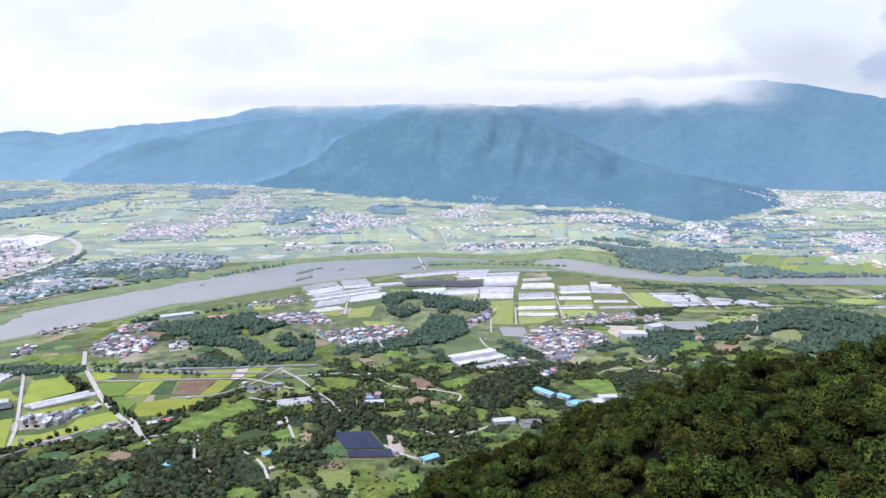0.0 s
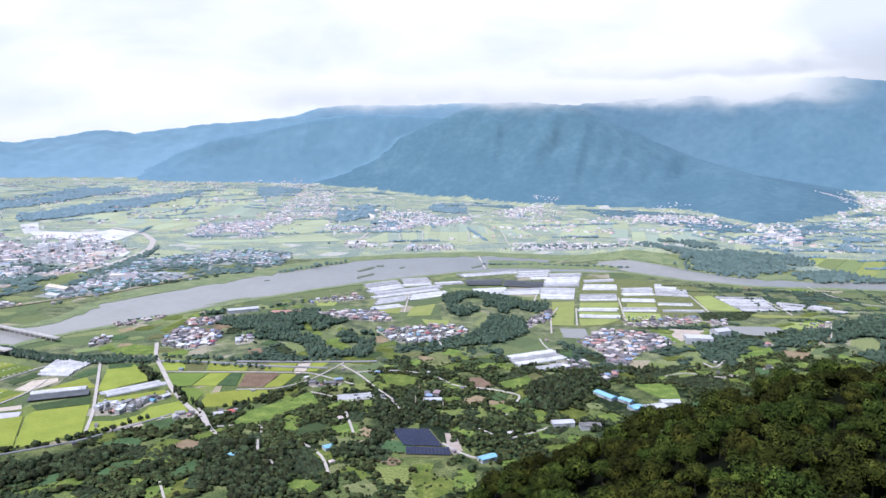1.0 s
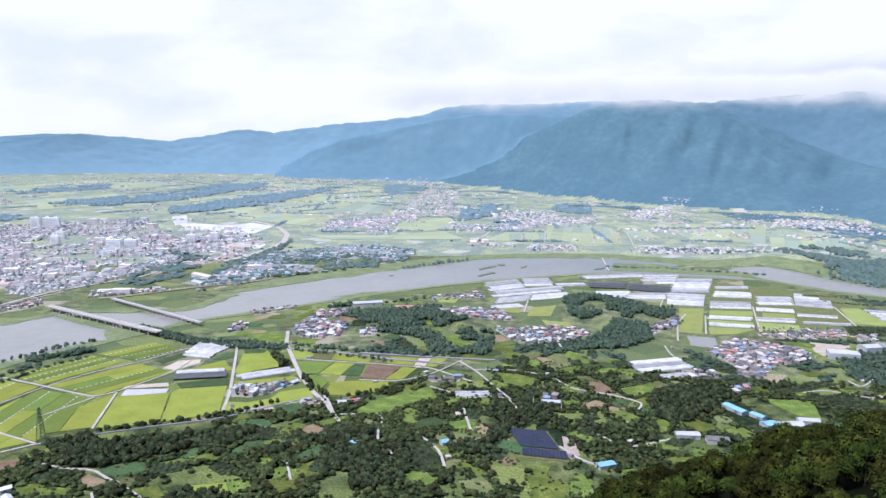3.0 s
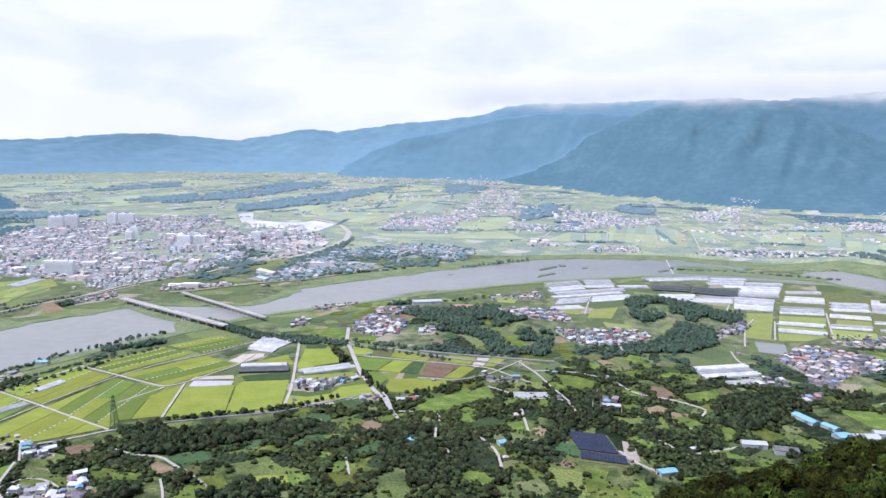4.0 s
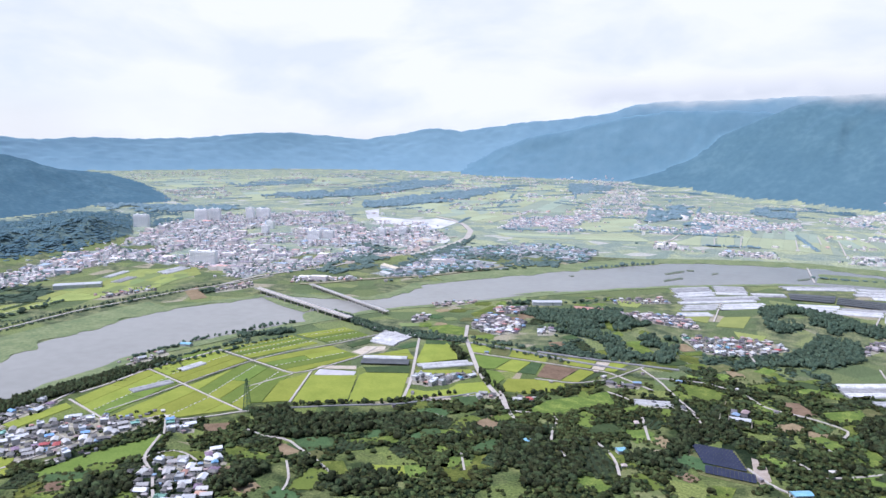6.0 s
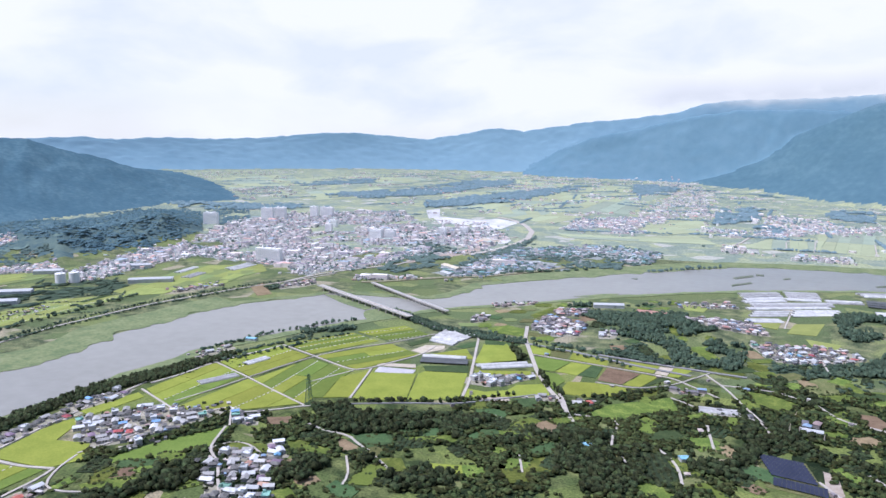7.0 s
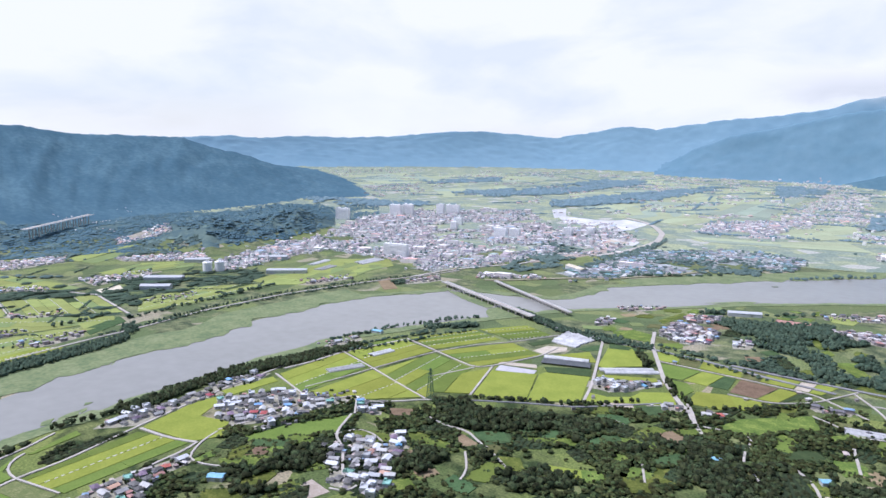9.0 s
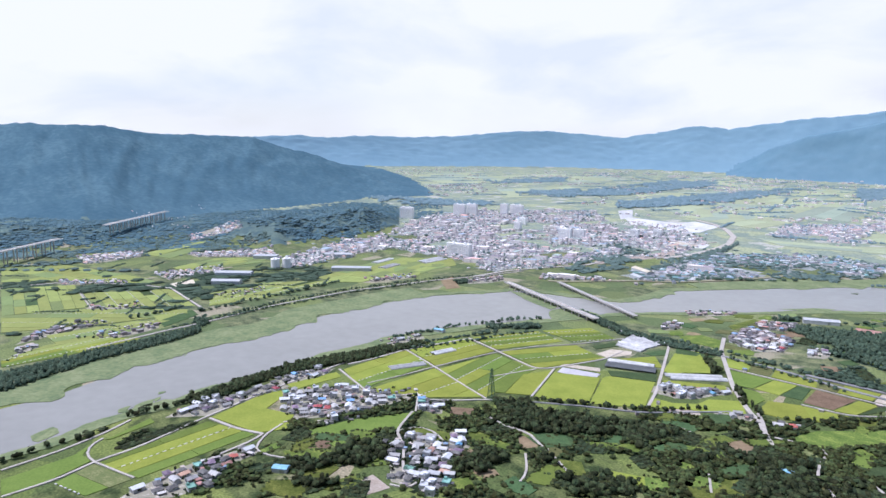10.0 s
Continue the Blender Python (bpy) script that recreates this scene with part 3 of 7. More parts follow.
def cloud_bank(a, b, low, high, reach, label):
    """A bank of cloud over the ridge, from yaw a to b and between two elevations."""
    na, nv = 90, 10
    yaw, v = np.meshgrid(np.linspace(a, b, na), np.linspace(0, 1, nv), indexing="ij")
    d = reach + 60 * rough(yaw / 4, v * 2, 12, 3)
    up = low + (high - low) * v + 0.25 * rough(yaw / 3, v, 15, 3)
    p = np.stack([-np.sin(np.radians(yaw)) * d, np.cos(np.radians(yaw)) * d, EYE + d * np.tan(np.radians(up))], -1).reshape(-1, 3)
    i, j = (g.ravel() for g in np.meshgrid(np.arange(na - 1), np.arange(nv - 1), indexing="ij"))
    quads = np.stack([i * nv + j, (i + 1) * nv + j, (i + 1) * nv + j + 1, i * nv + j + 1], 1)
    me = fast_mesh("cloud", p, quads, ["cloud_white"], soft=True)
    uv = me.uv_layers.new(name="plan")
    uv.data.foreach_set("uv", np.stack([yaw.ravel() / 8, v.ravel()], 1)[quads.ravel()].astype(np.float32).ravel())
    ob = tagged(new("cloud", me), label, "cloud", "clouds on the ridge", "structure")
    ob.visible_shadow = False


cloud_bank(-27, 23, 2.2, 6.0, 3650, "low white cloud hanging over the mountain ridge")

# ---- outlines in the plan ----
KEEP_OUT = []


def inside(poly, x, y):
    poly = np.asarray(poly, float)
    hit = np.zeros(len(x), bool)
    for (ax, ay), (bx, by) in zip(poly, np.roll(poly, -1, 0)):
        cross = (ay > y) != (by > y)
        with np.errstate(divide="ignore", invalid="ignore"):
            hit ^= cross & (x < (bx - ax) * (y - ay) / (by - ay) + ax)
    return hit


def free(x, y):
    ok = np.ones(len(x), bool)
    for poly in KEEP_OUT:
        lo, hi = np.min(poly, 0), np.max(poly, 0)
        near = np.where(ok & (x > lo[0]) & (x < hi[0]) & (y > lo[1]) & (y < hi[1]))[0]
        if len(near):
            ok[near[inside(poly, x[near], y[near])]] = False
    return ok


def scatter(poly, step, jitter=0.45, keep=True):
    lo, hi = np.min(poly, 0), np.max(poly, 0)
    gx, gy = np.meshgrid(np.arange(lo[0], hi[0], step), np.arange(lo[1], hi[1], step))
    x = gx.ravel() + np.random.uniform(-jitter, jitter, gx.size) * step
    y = gy.ravel() + np.random.uniform(-jitter, jitter, gx.size) * step
    ok = inside(poly, x, y)
    x, y = x[ok], y[ok]
    if keep:
        ok = free(x, y)
        x, y = x[ok], y[ok]
    return x, y


def cut(poly, point, normal):
    """The part of a polygon on the side to which the normal points."""
    out = []
    for p, q in zip(poly, poly[1:] + poly[:1]):
        a = (p[0] - point[0]) * normal[0] + (p[1] - point[1]) * normal[1]
        b = (q[0] - point[0]) * normal[0] + (q[1] - point[1]) * normal[1]
        if a >= 0:
            out.append(p)
        if (a > 0 > b) or (a < 0 < b):
            t = a / (a - b)
            out.append((p[0] + t * (q[0] - p[0]), p[1] + t * (q[1] - p[1])))
    return out


def strips(poly, n, gap, way=None):
    """n strips of the polygon that run along its longest side; with their direction."""
    edges = [(Vector(q) - Vector(p)) for p, q in zip(poly, poly[1:] + poly[:1])]
    along = way or max(edges, key=lambda e: e.length).normalized()
    across = Vector((-along.y, along.x))
    s = [Vector(p).dot(across) for p in poly]
    lo, hi = min(s), max(s)
    out = []
    for k in range(n):
        a, b = lo + (hi - lo) * k / n + gap / 2, lo + (hi - lo) * (k + 1) / n - gap / 2
        piece = cut(cut(poly, across * a, across), across * b, -across)
        if len(piece) > 2:
            out.append(piece)
    return out, along


def line_points(line, step):
    line = np.asarray(line, float)
    seg = np.hypot(*np.diff(line, axis=0).T)
    s = np.concatenate([[0], np.cumsum(seg)])
    k = max(2, int(s[-1] / step) + 1)
    t = np.linspace(0, s[-1], k)
    return np.stack([np.interp(t, s, line[:, 0]), np.interp(t, s, line[:, 1])], 1)


def ribbon(line, width, step=12):
    p = line_points(line, step)
    q = p.copy()
    q[1:-1] = (p[:-2] + 2 * p[1:-1] + p[2:]) / 4
    d = np.gradient(q, axis=0)
    d /= np.maximum(np.hypot(d[:, 0], d[:, 1]), 1e-6)[:, None]
    side = np.stack([-d[:, 1], d[:, 0]], 1) * width / 2
    return q + side, q - side


def strip_mesh(name, left, right, up, thick, material):
    n = len(left)
    top = np.vstack([stand(left[:, 0], left[:, 1], up), stand(right[:, 0], right[:, 1], up)])
    low = np.vstack([stand(left[:, 0], left[:, 1], up - thick), stand(right[:, 0], right[:, 1], up - thick)])
    v = np.vstack([top, low])
    i = np.arange(n - 1)
    f = [np.stack([i, n + i, n + i + 1, i + 1], 1), np.stack([i, i + 1, 2 * n + i + 1, 2 * n + i], 1),
         np.stack([n + i, 3 * n + i, 3 * n + i + 1, n + i + 1], 1)]
    return fast_mesh(name, v, np.vstack(f), [material])

# ---- the river ----
NORTH = [(-700, -300), (-800, -80), (-891, 108), (-901, 167), (-918, 202), (-960, 281), (-969, 322), (-990, 457), (-990, 505), (-1039, 594), (-1056, 747),
         (-1056, 841), (-1015, 930), (-990, 1030), (-938, 1041), (-864, 1066), (-784, 1100), (-766, 1172), (-780, 1280), (-736, 1351), (-658, 1482),
         (-590, 1601), (-483, 1737), (-382, 1860), (-284, 1909), (-148, 1949), (-62, 1970), (72, 1939), (200, 1870), (324, 1860),
         (402, 1805), (486, 1737), (566, 1681), (686, 1650), (1057, 1666), (1500, 1680)]
SOUTH = [(-560, -300), (-690, -80), (-755, 88), (-764, 139), (-782, 169), (-791, 199), (-792, 260), (-813, 301), (-831, 406), (-847, 520), (-855, 605),
         (-853, 669), (-823, 786), (-783, 893), (-755, 975), (-718, 1060), (-634, 1164), (-524, 1323), (-399, 1470), (-307, 1552),
         (-192, 1643), (-115, 1697), (-47, 1721), (92, 1729), (303, 1737), (420, 1643), (535, 1586), (782, 1565), (987, 1552), (1500, 1550)]


def water_sheet(name, left, right, up, label, category):
    n = len(left)
    v = np.vstack([stand(left[:, 0], left[:, 1], up), stand(right[:, 0], right[:, 1], up)])
    i = np.arange(n - 1)
    tagged(new(name, fast_mesh(name, v, np.stack([i, n + i, n + i + 1, i + 1], 1), ["river_water"])), label, category, kind="structure")


def resample(line, n):
    line = np.asarray(line, float)
    s = np.concatenate([[0], np.cumsum(np.hypot(*np.diff(line, axis=0).T))])
    t = np.linspace(0, s[-1], n)
    return np.stack([np.interp(t, s, line[:, 0]), np.interp(t, s, line[:, 1])], 1)


def slab(name, poly, up, thick, material):
    """A low flat body over an outline, that follows the ground."""
    p = np.asarray(poly, float)
    n = len(p)
    if np.sum(p[:, 0] * np.roll(p[:, 1], -1) - np.roll(p[:, 0], -1) * p[:, 1]) < 0:
        p = p[::-1]
    h = land(p[:, 0], p[:, 1])[0] + up
    v = np.vstack([np.column_stack([p, h]), np.column_stack([p, h - thick])])
    f = [tuple(range(n))] + [(i, n + i, n + (i + 1) % n, (i + 1) % n) for i in range(n)]
    return raw_mesh(name, squeeze(v), f, [material])


def meander(poly, step, wobble, seed, grain=40):
    p = line_points(list(poly) + [poly[0]], step)[:-1]
    c = p.mean(0)
    k = rough(p[:, 0] / grain, p[:, 1] / grain, seed, 3)[:, None]
    return p + (p - c) / np.maximum(np.hypot(*(p - c).T), 1)[:, None] * k * wobble


def make_river():
    n, s = resample(NORTH, 260), resample(SOUTH, 260)
    water_sheet("river", n, s, 0.25, "broad calm grey-brown river between grassy banks", "river")
    for name, line, sign, width, reach in (("river_bank_north", NORTH, 1, 78, 20), ("river_bank_south", SOUTH, -1, 17, 8)):
        p = resample(line, 900)
        p[1:-1] = (p[:-2] + 2 * p[1:-1] + p[2:]) / 4
        even = np.stack([np.convolve(np.pad(p[:, k], 25, "edge"), np.ones(51) / 51, "valid") for k in (0, 1)], 1)
        d = np.gradient(even, axis=0)
        d /= np.hypot(d[:, 0], d[:, 1])[:, None]
        side = np.stack([-d[:, 1], d[:, 0]], 1) * sign
        wet = reach * 0.8 * rough(p[:, 0] / 38, p[:, 1] / 38, 3, 5)[:, None]
        edge, back = p - side * (3 + wet), p + side * (np.where((p[:, 1:] > 850) & (p[:, 1:] < 1340), min(width, 24), width) + 0.5 * reach * rough(p[:, 0] / 90, p[:, 1] / 90, 8, 2)[:, None])
        a, b = (edge, back) if sign < 0 else (back, edge)
        tagged(new(name, strip_mesh(name, a, b, 0.7, 0.6, "bank")), "low grassy river bank with reeds at the water", "river bank", kind="structure")
    reeds = [
        [(-829, 953), (-811, 999), (-754, 994), (-746, 949), (-781, 906)],
        [(-985, 1010), (-925, 1025), (-836, 992), (-831, 956), (-898, 970)],
        [(-37, 1889), (70, 1899), (172, 1842), (302, 1814), (293, 1772), (166, 1771), (23, 1771), (-41, 1764)],
        [(-573, 1292), (-532, 1350), (-506, 1370), (-521, 1320)],
        [(-803, 225), (-812, 262), (-796, 275), (-788, 235)],
    ]
    shoals = [
        [(-838, 262), (-832, 272), (-826, 258)],
        [(-810, 207), (-812, 223), (-792, 214), (-796, 201)],
        [(-807, 228), (-817, 248), (-798, 238), (-793, 222)],
        [(-815, 250), (-820, 260), (-810, 255), (-806, 248)],
        [(-786, 123), (-796, 140), (-781, 140), (-770, 122)],
        [(-965, 336), (-975, 349), (-960, 346), (-951, 332)],
    ]
    islets = [
        [(-361, 1700), (-331, 1762), (-323, 1745), (-352, 1684)], [(-344, 1610), (-315, 1667), (-308, 1651), (-336, 1596)], [(-327, 1783), (-308, 1784), (-307, 1766), (-320, 1764)],
        [(-265, 1754), (-251, 1780), (-248, 1762), (-260, 1738)], [(-83, 1781), (-57, 1812), (-58, 1786), (-78, 1764)], [(-545, 1548), (-534, 1562), (-531, 1546)],
    ]
    for k, poly in enumerate(islets):
        tagged(new("river_island", slab("river_island", meander(poly, 5, 3, k + 2, 12), 0.9, 0.8, "reeds")), "low dark reed islet in the shallow river", "island", "islands in the river", "structure")
    for k, poly in enumerate(reeds + shoals):
        tagged(new("river_island", slab("river_island", meander(poly, 8, 5, k + 2), 0.6, 0.5, "bank")), "low green reed island in the shallow river", "island", "islands in the river", "structure")


make_river()
KEEP_OUT.append(np.vstack([resample(NORTH, 120), resample(SOUTH, 120)[::-1]]))

# ---- roads, plots, greenhouses, villages, woods: builders ----
TOWN, WORKS = [], []
ROAD_WORDS = {"levee": "bare brown levee top along the river meadow", "concrete": "pale concrete farm road between the plots", "asphalt": "grey asphalt road across the valley"}


def road(line, width, kind="concrete"):
    a, b = ribbon(line, width * (0.62 if width > 5 else 0.54))
    up = 1.5 if width > 8 else 1.0
    tagged(new("road", strip_mesh("road", a, b, up + 0.01 * (len(KEEP_OUT) % 20), 1.0, kind)), ROAD_WORDS[kind], "road", "roads of the valley", "structure")
    for p, q in zip(line_points(line, 38)[:-1], line_points(line, 38)[1:]):
        if -470 < p[0] and math.hypot(*p) < 1150 and width < 8 and random.random() < 0.4:
            d = (q - p) / np.hypot(*(q - p))
            at = p + d * random.uniform(3, 30) + np.array((-d[1], d[0])) * random.choice((-1, 1)) * random.uniform(6.5, 9)
            TOWN.append((at[0], at[1], math.degrees(math.atan2(d[1], d[0])) + random.uniform(-8, 8), random.uniform(3.5, 7.5), random.uniform(3, 4.8), random.uniform(2.2, 3.0)))
    a, b = ribbon(line, width * 0.62 + 4.0)
    KEEP_OUT.append(np.vstack([a, b[::-1]]))


CROP_WORDS = {
    "rice": ("rice_field", "ripening yellow-green rice paddy in a level plot"), "rice_green": ("rice_field", "bright green rice paddy in a level plot"),
    "vegetable": ("vegetable_field", "dark green vegetable plot in rows"), "orchard_soil": ("orchard_plot", "dark green orchard plot on the slope"),
    "meadow": ("meadow", "light green grass meadow with uneven growth"), "fallow": ("fallow_field", "dull fallow plot with dry weeds"),
    "mulch": ("mulched_field", "plot under sheets of pale grey plastic mulch"), "soil": ("bare_field", "freshly turned brown soil plot"), "earth": ("bare_yard", "pale bare sandy yard"),
}


def plot(poly, crop):
    name, words = CROP_WORDS[crop]
    corners = np.asarray(poly, float)
    if not np.isin(land(corners[:, 0], corners[:, 1])[1], (0, 5, 7)).all():
        return
    up = {"earth": 0.35, "soil": 0.4, "fallow": 0.45}.get(crop, 0.62) + random.uniform(-0.05, 0.05)
    mx, my = np.mean(poly, 0)
    # past set distances a crop takes its haze-painted copy
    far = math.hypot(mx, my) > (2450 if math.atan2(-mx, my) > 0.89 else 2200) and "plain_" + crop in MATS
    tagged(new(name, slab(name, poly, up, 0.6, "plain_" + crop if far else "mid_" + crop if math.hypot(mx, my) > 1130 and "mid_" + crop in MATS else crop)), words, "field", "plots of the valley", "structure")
    KEEP_OUT.append(np.asarray(poly, float))


def ditch(a, b):
    """A concrete irrigation channel, overgrown in gaps so that only short lengths show."""
    run = (b - a).length
    d = (b - a) / run
    w = Vector((-d.y, d.x)) * 0.65
    vs, fs, at = [], [], 1.0
    while at < run - 4:
        long = random.uniform(2.4, 4.2)
        p, q = a + d * at, a + d * (at + long)
        base = len(vs)
        for z in (0.80, 0.2):
            vs += [(*(e + sg * w), z) for e, sg in ((p, -1), (q, -1), (q, 1), (p, 1))]
        fs += [tuple(base + i for i in g) for g in ((0, 1, 2, 3), (4, 5, 1, 0), (5, 6, 2, 1), (6, 7, 3, 2), (7, 4, 0, 3))]
        at += long + random.uniform(2.6, 4.6)
    tagged(new("ditch", raw_mesh("ditch", squeeze(vs), fs, ["canal"])), "pale concrete irrigation ditch with overgrown gaps between paddies", "ditch", "ditches between the paddies", "structure")


def paddies(poly, n):
    c = np.mean(poly, 0)
    d = math.hypot(*c)
    size = 85 if d < 1300 else 70 if d < 1900 else 240
    near_west = d < 780
    if 1000 < d < 1900:
        n = round(n * 1.7)
    pieces, along = strips(poly, n, 0.8)
    across = Vector((-along.y, along.x))
    for count, piece in enumerate(pieces):
        u = [Vector(p).dot(along) for p in piece]
        if d < 1500 and count % 2 == 0:
            v = [Vector(p).dot(across) for p in piece]
            side = [t for t, w in zip(u, v) if w < min(v) + 1.5]
            if len(side) > 1 and max(side) - min(side) > 25:
                ditch(along * min(side) + across * (min(v) - 0.4), along * max(side) + across * (min(v) - 0.4))
        k = max(1, round((max(u) - min(u)) / (size * random.uniform(0.8, 1.3))))
        mood = random.random()
        for i in range(k):
            a, b = min(u) + (max(u) - min(u)) * i / k, min(u) + (max(u) - min(u)) * (i + 1) / k
            bit = cut(cut(piece, along * (a + 0.3), along), along * (b - 0.3), -along)
            if len(bit) < 3:
                continue
            weights = (0.62, 0.37, 0.0, 0.01) if d > 1900 else (0.25, 0.72, 0.02, 0.01) if near_west else (0.74, 0.24, 0.01, 0.01) if mood < 0.75 else (0.45, 0.49, 0.04, 0.02)
            plot(bit, random.choices(("rice", "rice_green", "vegetable", "fallow"), weights)[0])


def tunnel(length, width, bays):
    """The skin of a plastic house: round bays side by side, and its two end walls."""
    k, w = 8, width / bays
    rise = min(0.30 * w, 2.4)
    arc = [(-math.cos(math.pi * i / k) * w / 2, 0.7 + rise * math.sin(math.pi * i / k)) for i in range(k + 1)]
    arc = [(-w / 2, 0.0)] + arc + [(w / 2, 0.0)]
    skin, faces, ends, end_faces = [], [], [], []
    for b in range(bays):
        off = -width / 2 + w * (b + 0.5)
        m, base = len(arc), len(skin)
        skin += [(-length / 2, off + u, z) for u, z in arc] + [(length / 2, off + u, z) for u, z in arc]
        faces += [(base + i, base + i + 1, base + m + i + 1, base + m + i) for i in range(m - 1)]
        base = len(ends)
        ends += [(0, off + u * 0.995, z * 0.995) for u, z in arc]
        end_faces.append(tuple(range(base, base + m)))
    return raw_mesh("cover", skin, faces, ["plastic"]), raw_mesh("end_wall", ends, end_faces, ["plastic"])


def greenhouses(poly, n, wide=False, pitch=24.0, gap=7.0):
    c = np.mean(poly, 0)
    if c[1] > 1300 or wide:
        edges = [(Vector(q) - Vector(p)) for p, q in zip(poly, poly[1:] + poly[:1])]
        way = max(edges, key=lambda e: abs(e.x) if abs(e.x) > abs(e.y) else 0).normalized()
        s = [Vector(p).dot(Vector((-way.y, way.x))) for p in poly]
        pieces, along = strips(poly, max(n, round((max(s) - min(s)) / pitch)), gap, way)
    else:
        pieces, along = strips(poly, n, 1.2)
    turn = math.degrees(math.atan2(along.y, along.x))
    for piece in pieces:
        p = np.asarray(piece)
        c = p.mean(0)
        u, v = p @ np.array(along), p @ np.array((-along.y, along.x))
        length = max(8.0, (np.sort(u)[-2:].mean() - np.sort(u)[:2].mean()))
        width = max(4.0, (np.sort(v)[-2:].mean() - np.sort(v)[:2].mean()) * 0.96)
        s = shrink(*c)
        cover, end = tunnel(length * s, width * s, max(1, round(width / 8.5)))
        thing = tagged(new("greenhouse"), "long tunnel greenhouse of milky white plastic film", "greenhouse", "plastic greenhouses")
        thing.matrix_world = Matrix.Translation(stand(c[0], c[1], -0.1)[0]) @ pose(0, 0, 0, 0, 0, turn)
        part("cover", cover, thing)
        for x in (-1, 1):
            part("end_wall", end, thing).location = (x * (length * s / 2 - 0.15), 0, 0)
    KEEP_OUT.append(np.asarray(poly, float))


def net_house(poly, n):
    """Low frames under dark shade netting, side by side."""
    pieces, along = strips(poly, n, 3.0)
    for piece in pieces:
        thing = tagged(new("shade_house"), "low frame under dark grey shade netting", "shade house", "shade houses")
        c = np.mean(piece, 0)
        thing.location = stand(c[0], c[1])[0]
        home = Matrix.Translation(thing.location).inverted()
        cover = slab("net", piece, 2.7, 0.5, "shade_net")
        cover.transform(home)
        part("net", cover, thing)
        for px, py in piece:
            post = raw_mesh("post", *boxes([(-0.12, 0.12, -0.12, 0.12, -0.3, 2.4)]), ["steel"])
            part("post", post, thing).location = home @ Vector(stand(px + (c[0] - px) * 0.03, py + (c[1] - py) * 0.03)[0])
    KEEP_OUT.append(np.asarray(poly, float))


def box(x0, x1, y0, y1, z0, z1):
    v = [(x, y, z) for z in (z0, z1) for x, y in ((x0, y0), (x1, y0), (x1, y1), (x0, y1))]
    return v, [(3, 2, 1, 0), (4, 5, 6, 7), (0, 1, 5, 4), (1, 2, 6, 5), (2, 3, 7, 6), (3, 0, 4, 7)]


def boxes(list_of_boxes):
    vs, fs = [], []
    for b in list_of_boxes:
        v, f = box(*b)
        fs += [tuple(i + len(vs) for i in g) for g in f]
        vs += v
    return vs, fs


def make_house(shape, roof, long, wide, tall, words):
    """One house with its parts, at the origin."""
    thing = tagged(new("house"), words, "house", "village houses")
    v, f = boxes([(-long / 2 - 0.2, long / 2 + 0.2, -wide / 2 - 0.2, wide / 2 + 0.2, -0.5, 0.3), (-long / 2, long / 2, -wide / 2, wide / 2, 0.3, tall)])
    part("wall", raw_mesh("wall", v, f, ["plaster"]), thing)
    a, b, z, e = long / 2 + 0.7, wide / 2 + 0.7, tall, 0.25
    if shape == "flat":
        v, f = boxes([(-a + 0.4, a - 0.4, -b + 0.4, b - 0.4, z, z + 0.3), (-a + 0.4, a - 0.4, -b + 0.4, -b + 0.65, z + 0.3, z + 0.9),
                      (-a + 0.4, a - 0.4, b - 0.65, b - 0.4, z + 0.3, z + 0.9), (-a + 0.4, -a + 0.65, -b + 0.65, b - 0.65, z + 0.3, z + 0.9),
                      (a - 0.65, a - 0.4, -b + 0.65, b - 0.65, z + 0.3, z + 0.9), (a - 3.4, a - 1.0, b - 3.2, b - 1.0, z + 0.3, z + 2.4)])
    else:
        inset = b * 0.95 if shape == "hip" else 0.0
        ridge_z = z + wide * 0.27
        v = [(-a, -b, z - e), (a, -b, z - e), (a, b, z - e), (-a, b, z - e), (-a, -b, z), (a, -b, z), (a, b, z), (-a, b, z), (-a + inset, 0, ridge_z), (a - inset, 0, ridge_z)]
        f = [(3, 2, 1, 0), (0, 1, 5, 4), (1, 2, 6, 5), (2, 3, 7, 6), (3, 0, 4, 7), (4, 5, 9, 8), (6, 7, 8, 9), (5, 6, 9), (7, 4, 8)]
    part("roof", raw_mesh("roof", v, f, [roof]), thing, roof.replace("_", " "))
    for x, y, turn in ((-long * 0.28, -wide / 2, 0), (long * 0.28, -wide / 2, 0), (0, wide / 2, 180)):
        v, f = boxes([(-0.9, 0.9, -0.06, 0.08, 1.1, 2.3)])
        w = part("window", raw_mesh("window", v, f, ["dark_glass"]), thing)
        w.matrix_local = pose(x, y, 0, 0, 0, turn)
    v, f = boxes([(-0.5, 0.5, -0.08, 0.08, 0.3, 2.35)])
    part("door", raw_mesh("door", v, f, ["bark"]), thing).location = (0, -wide / 2, 0)
    return thing


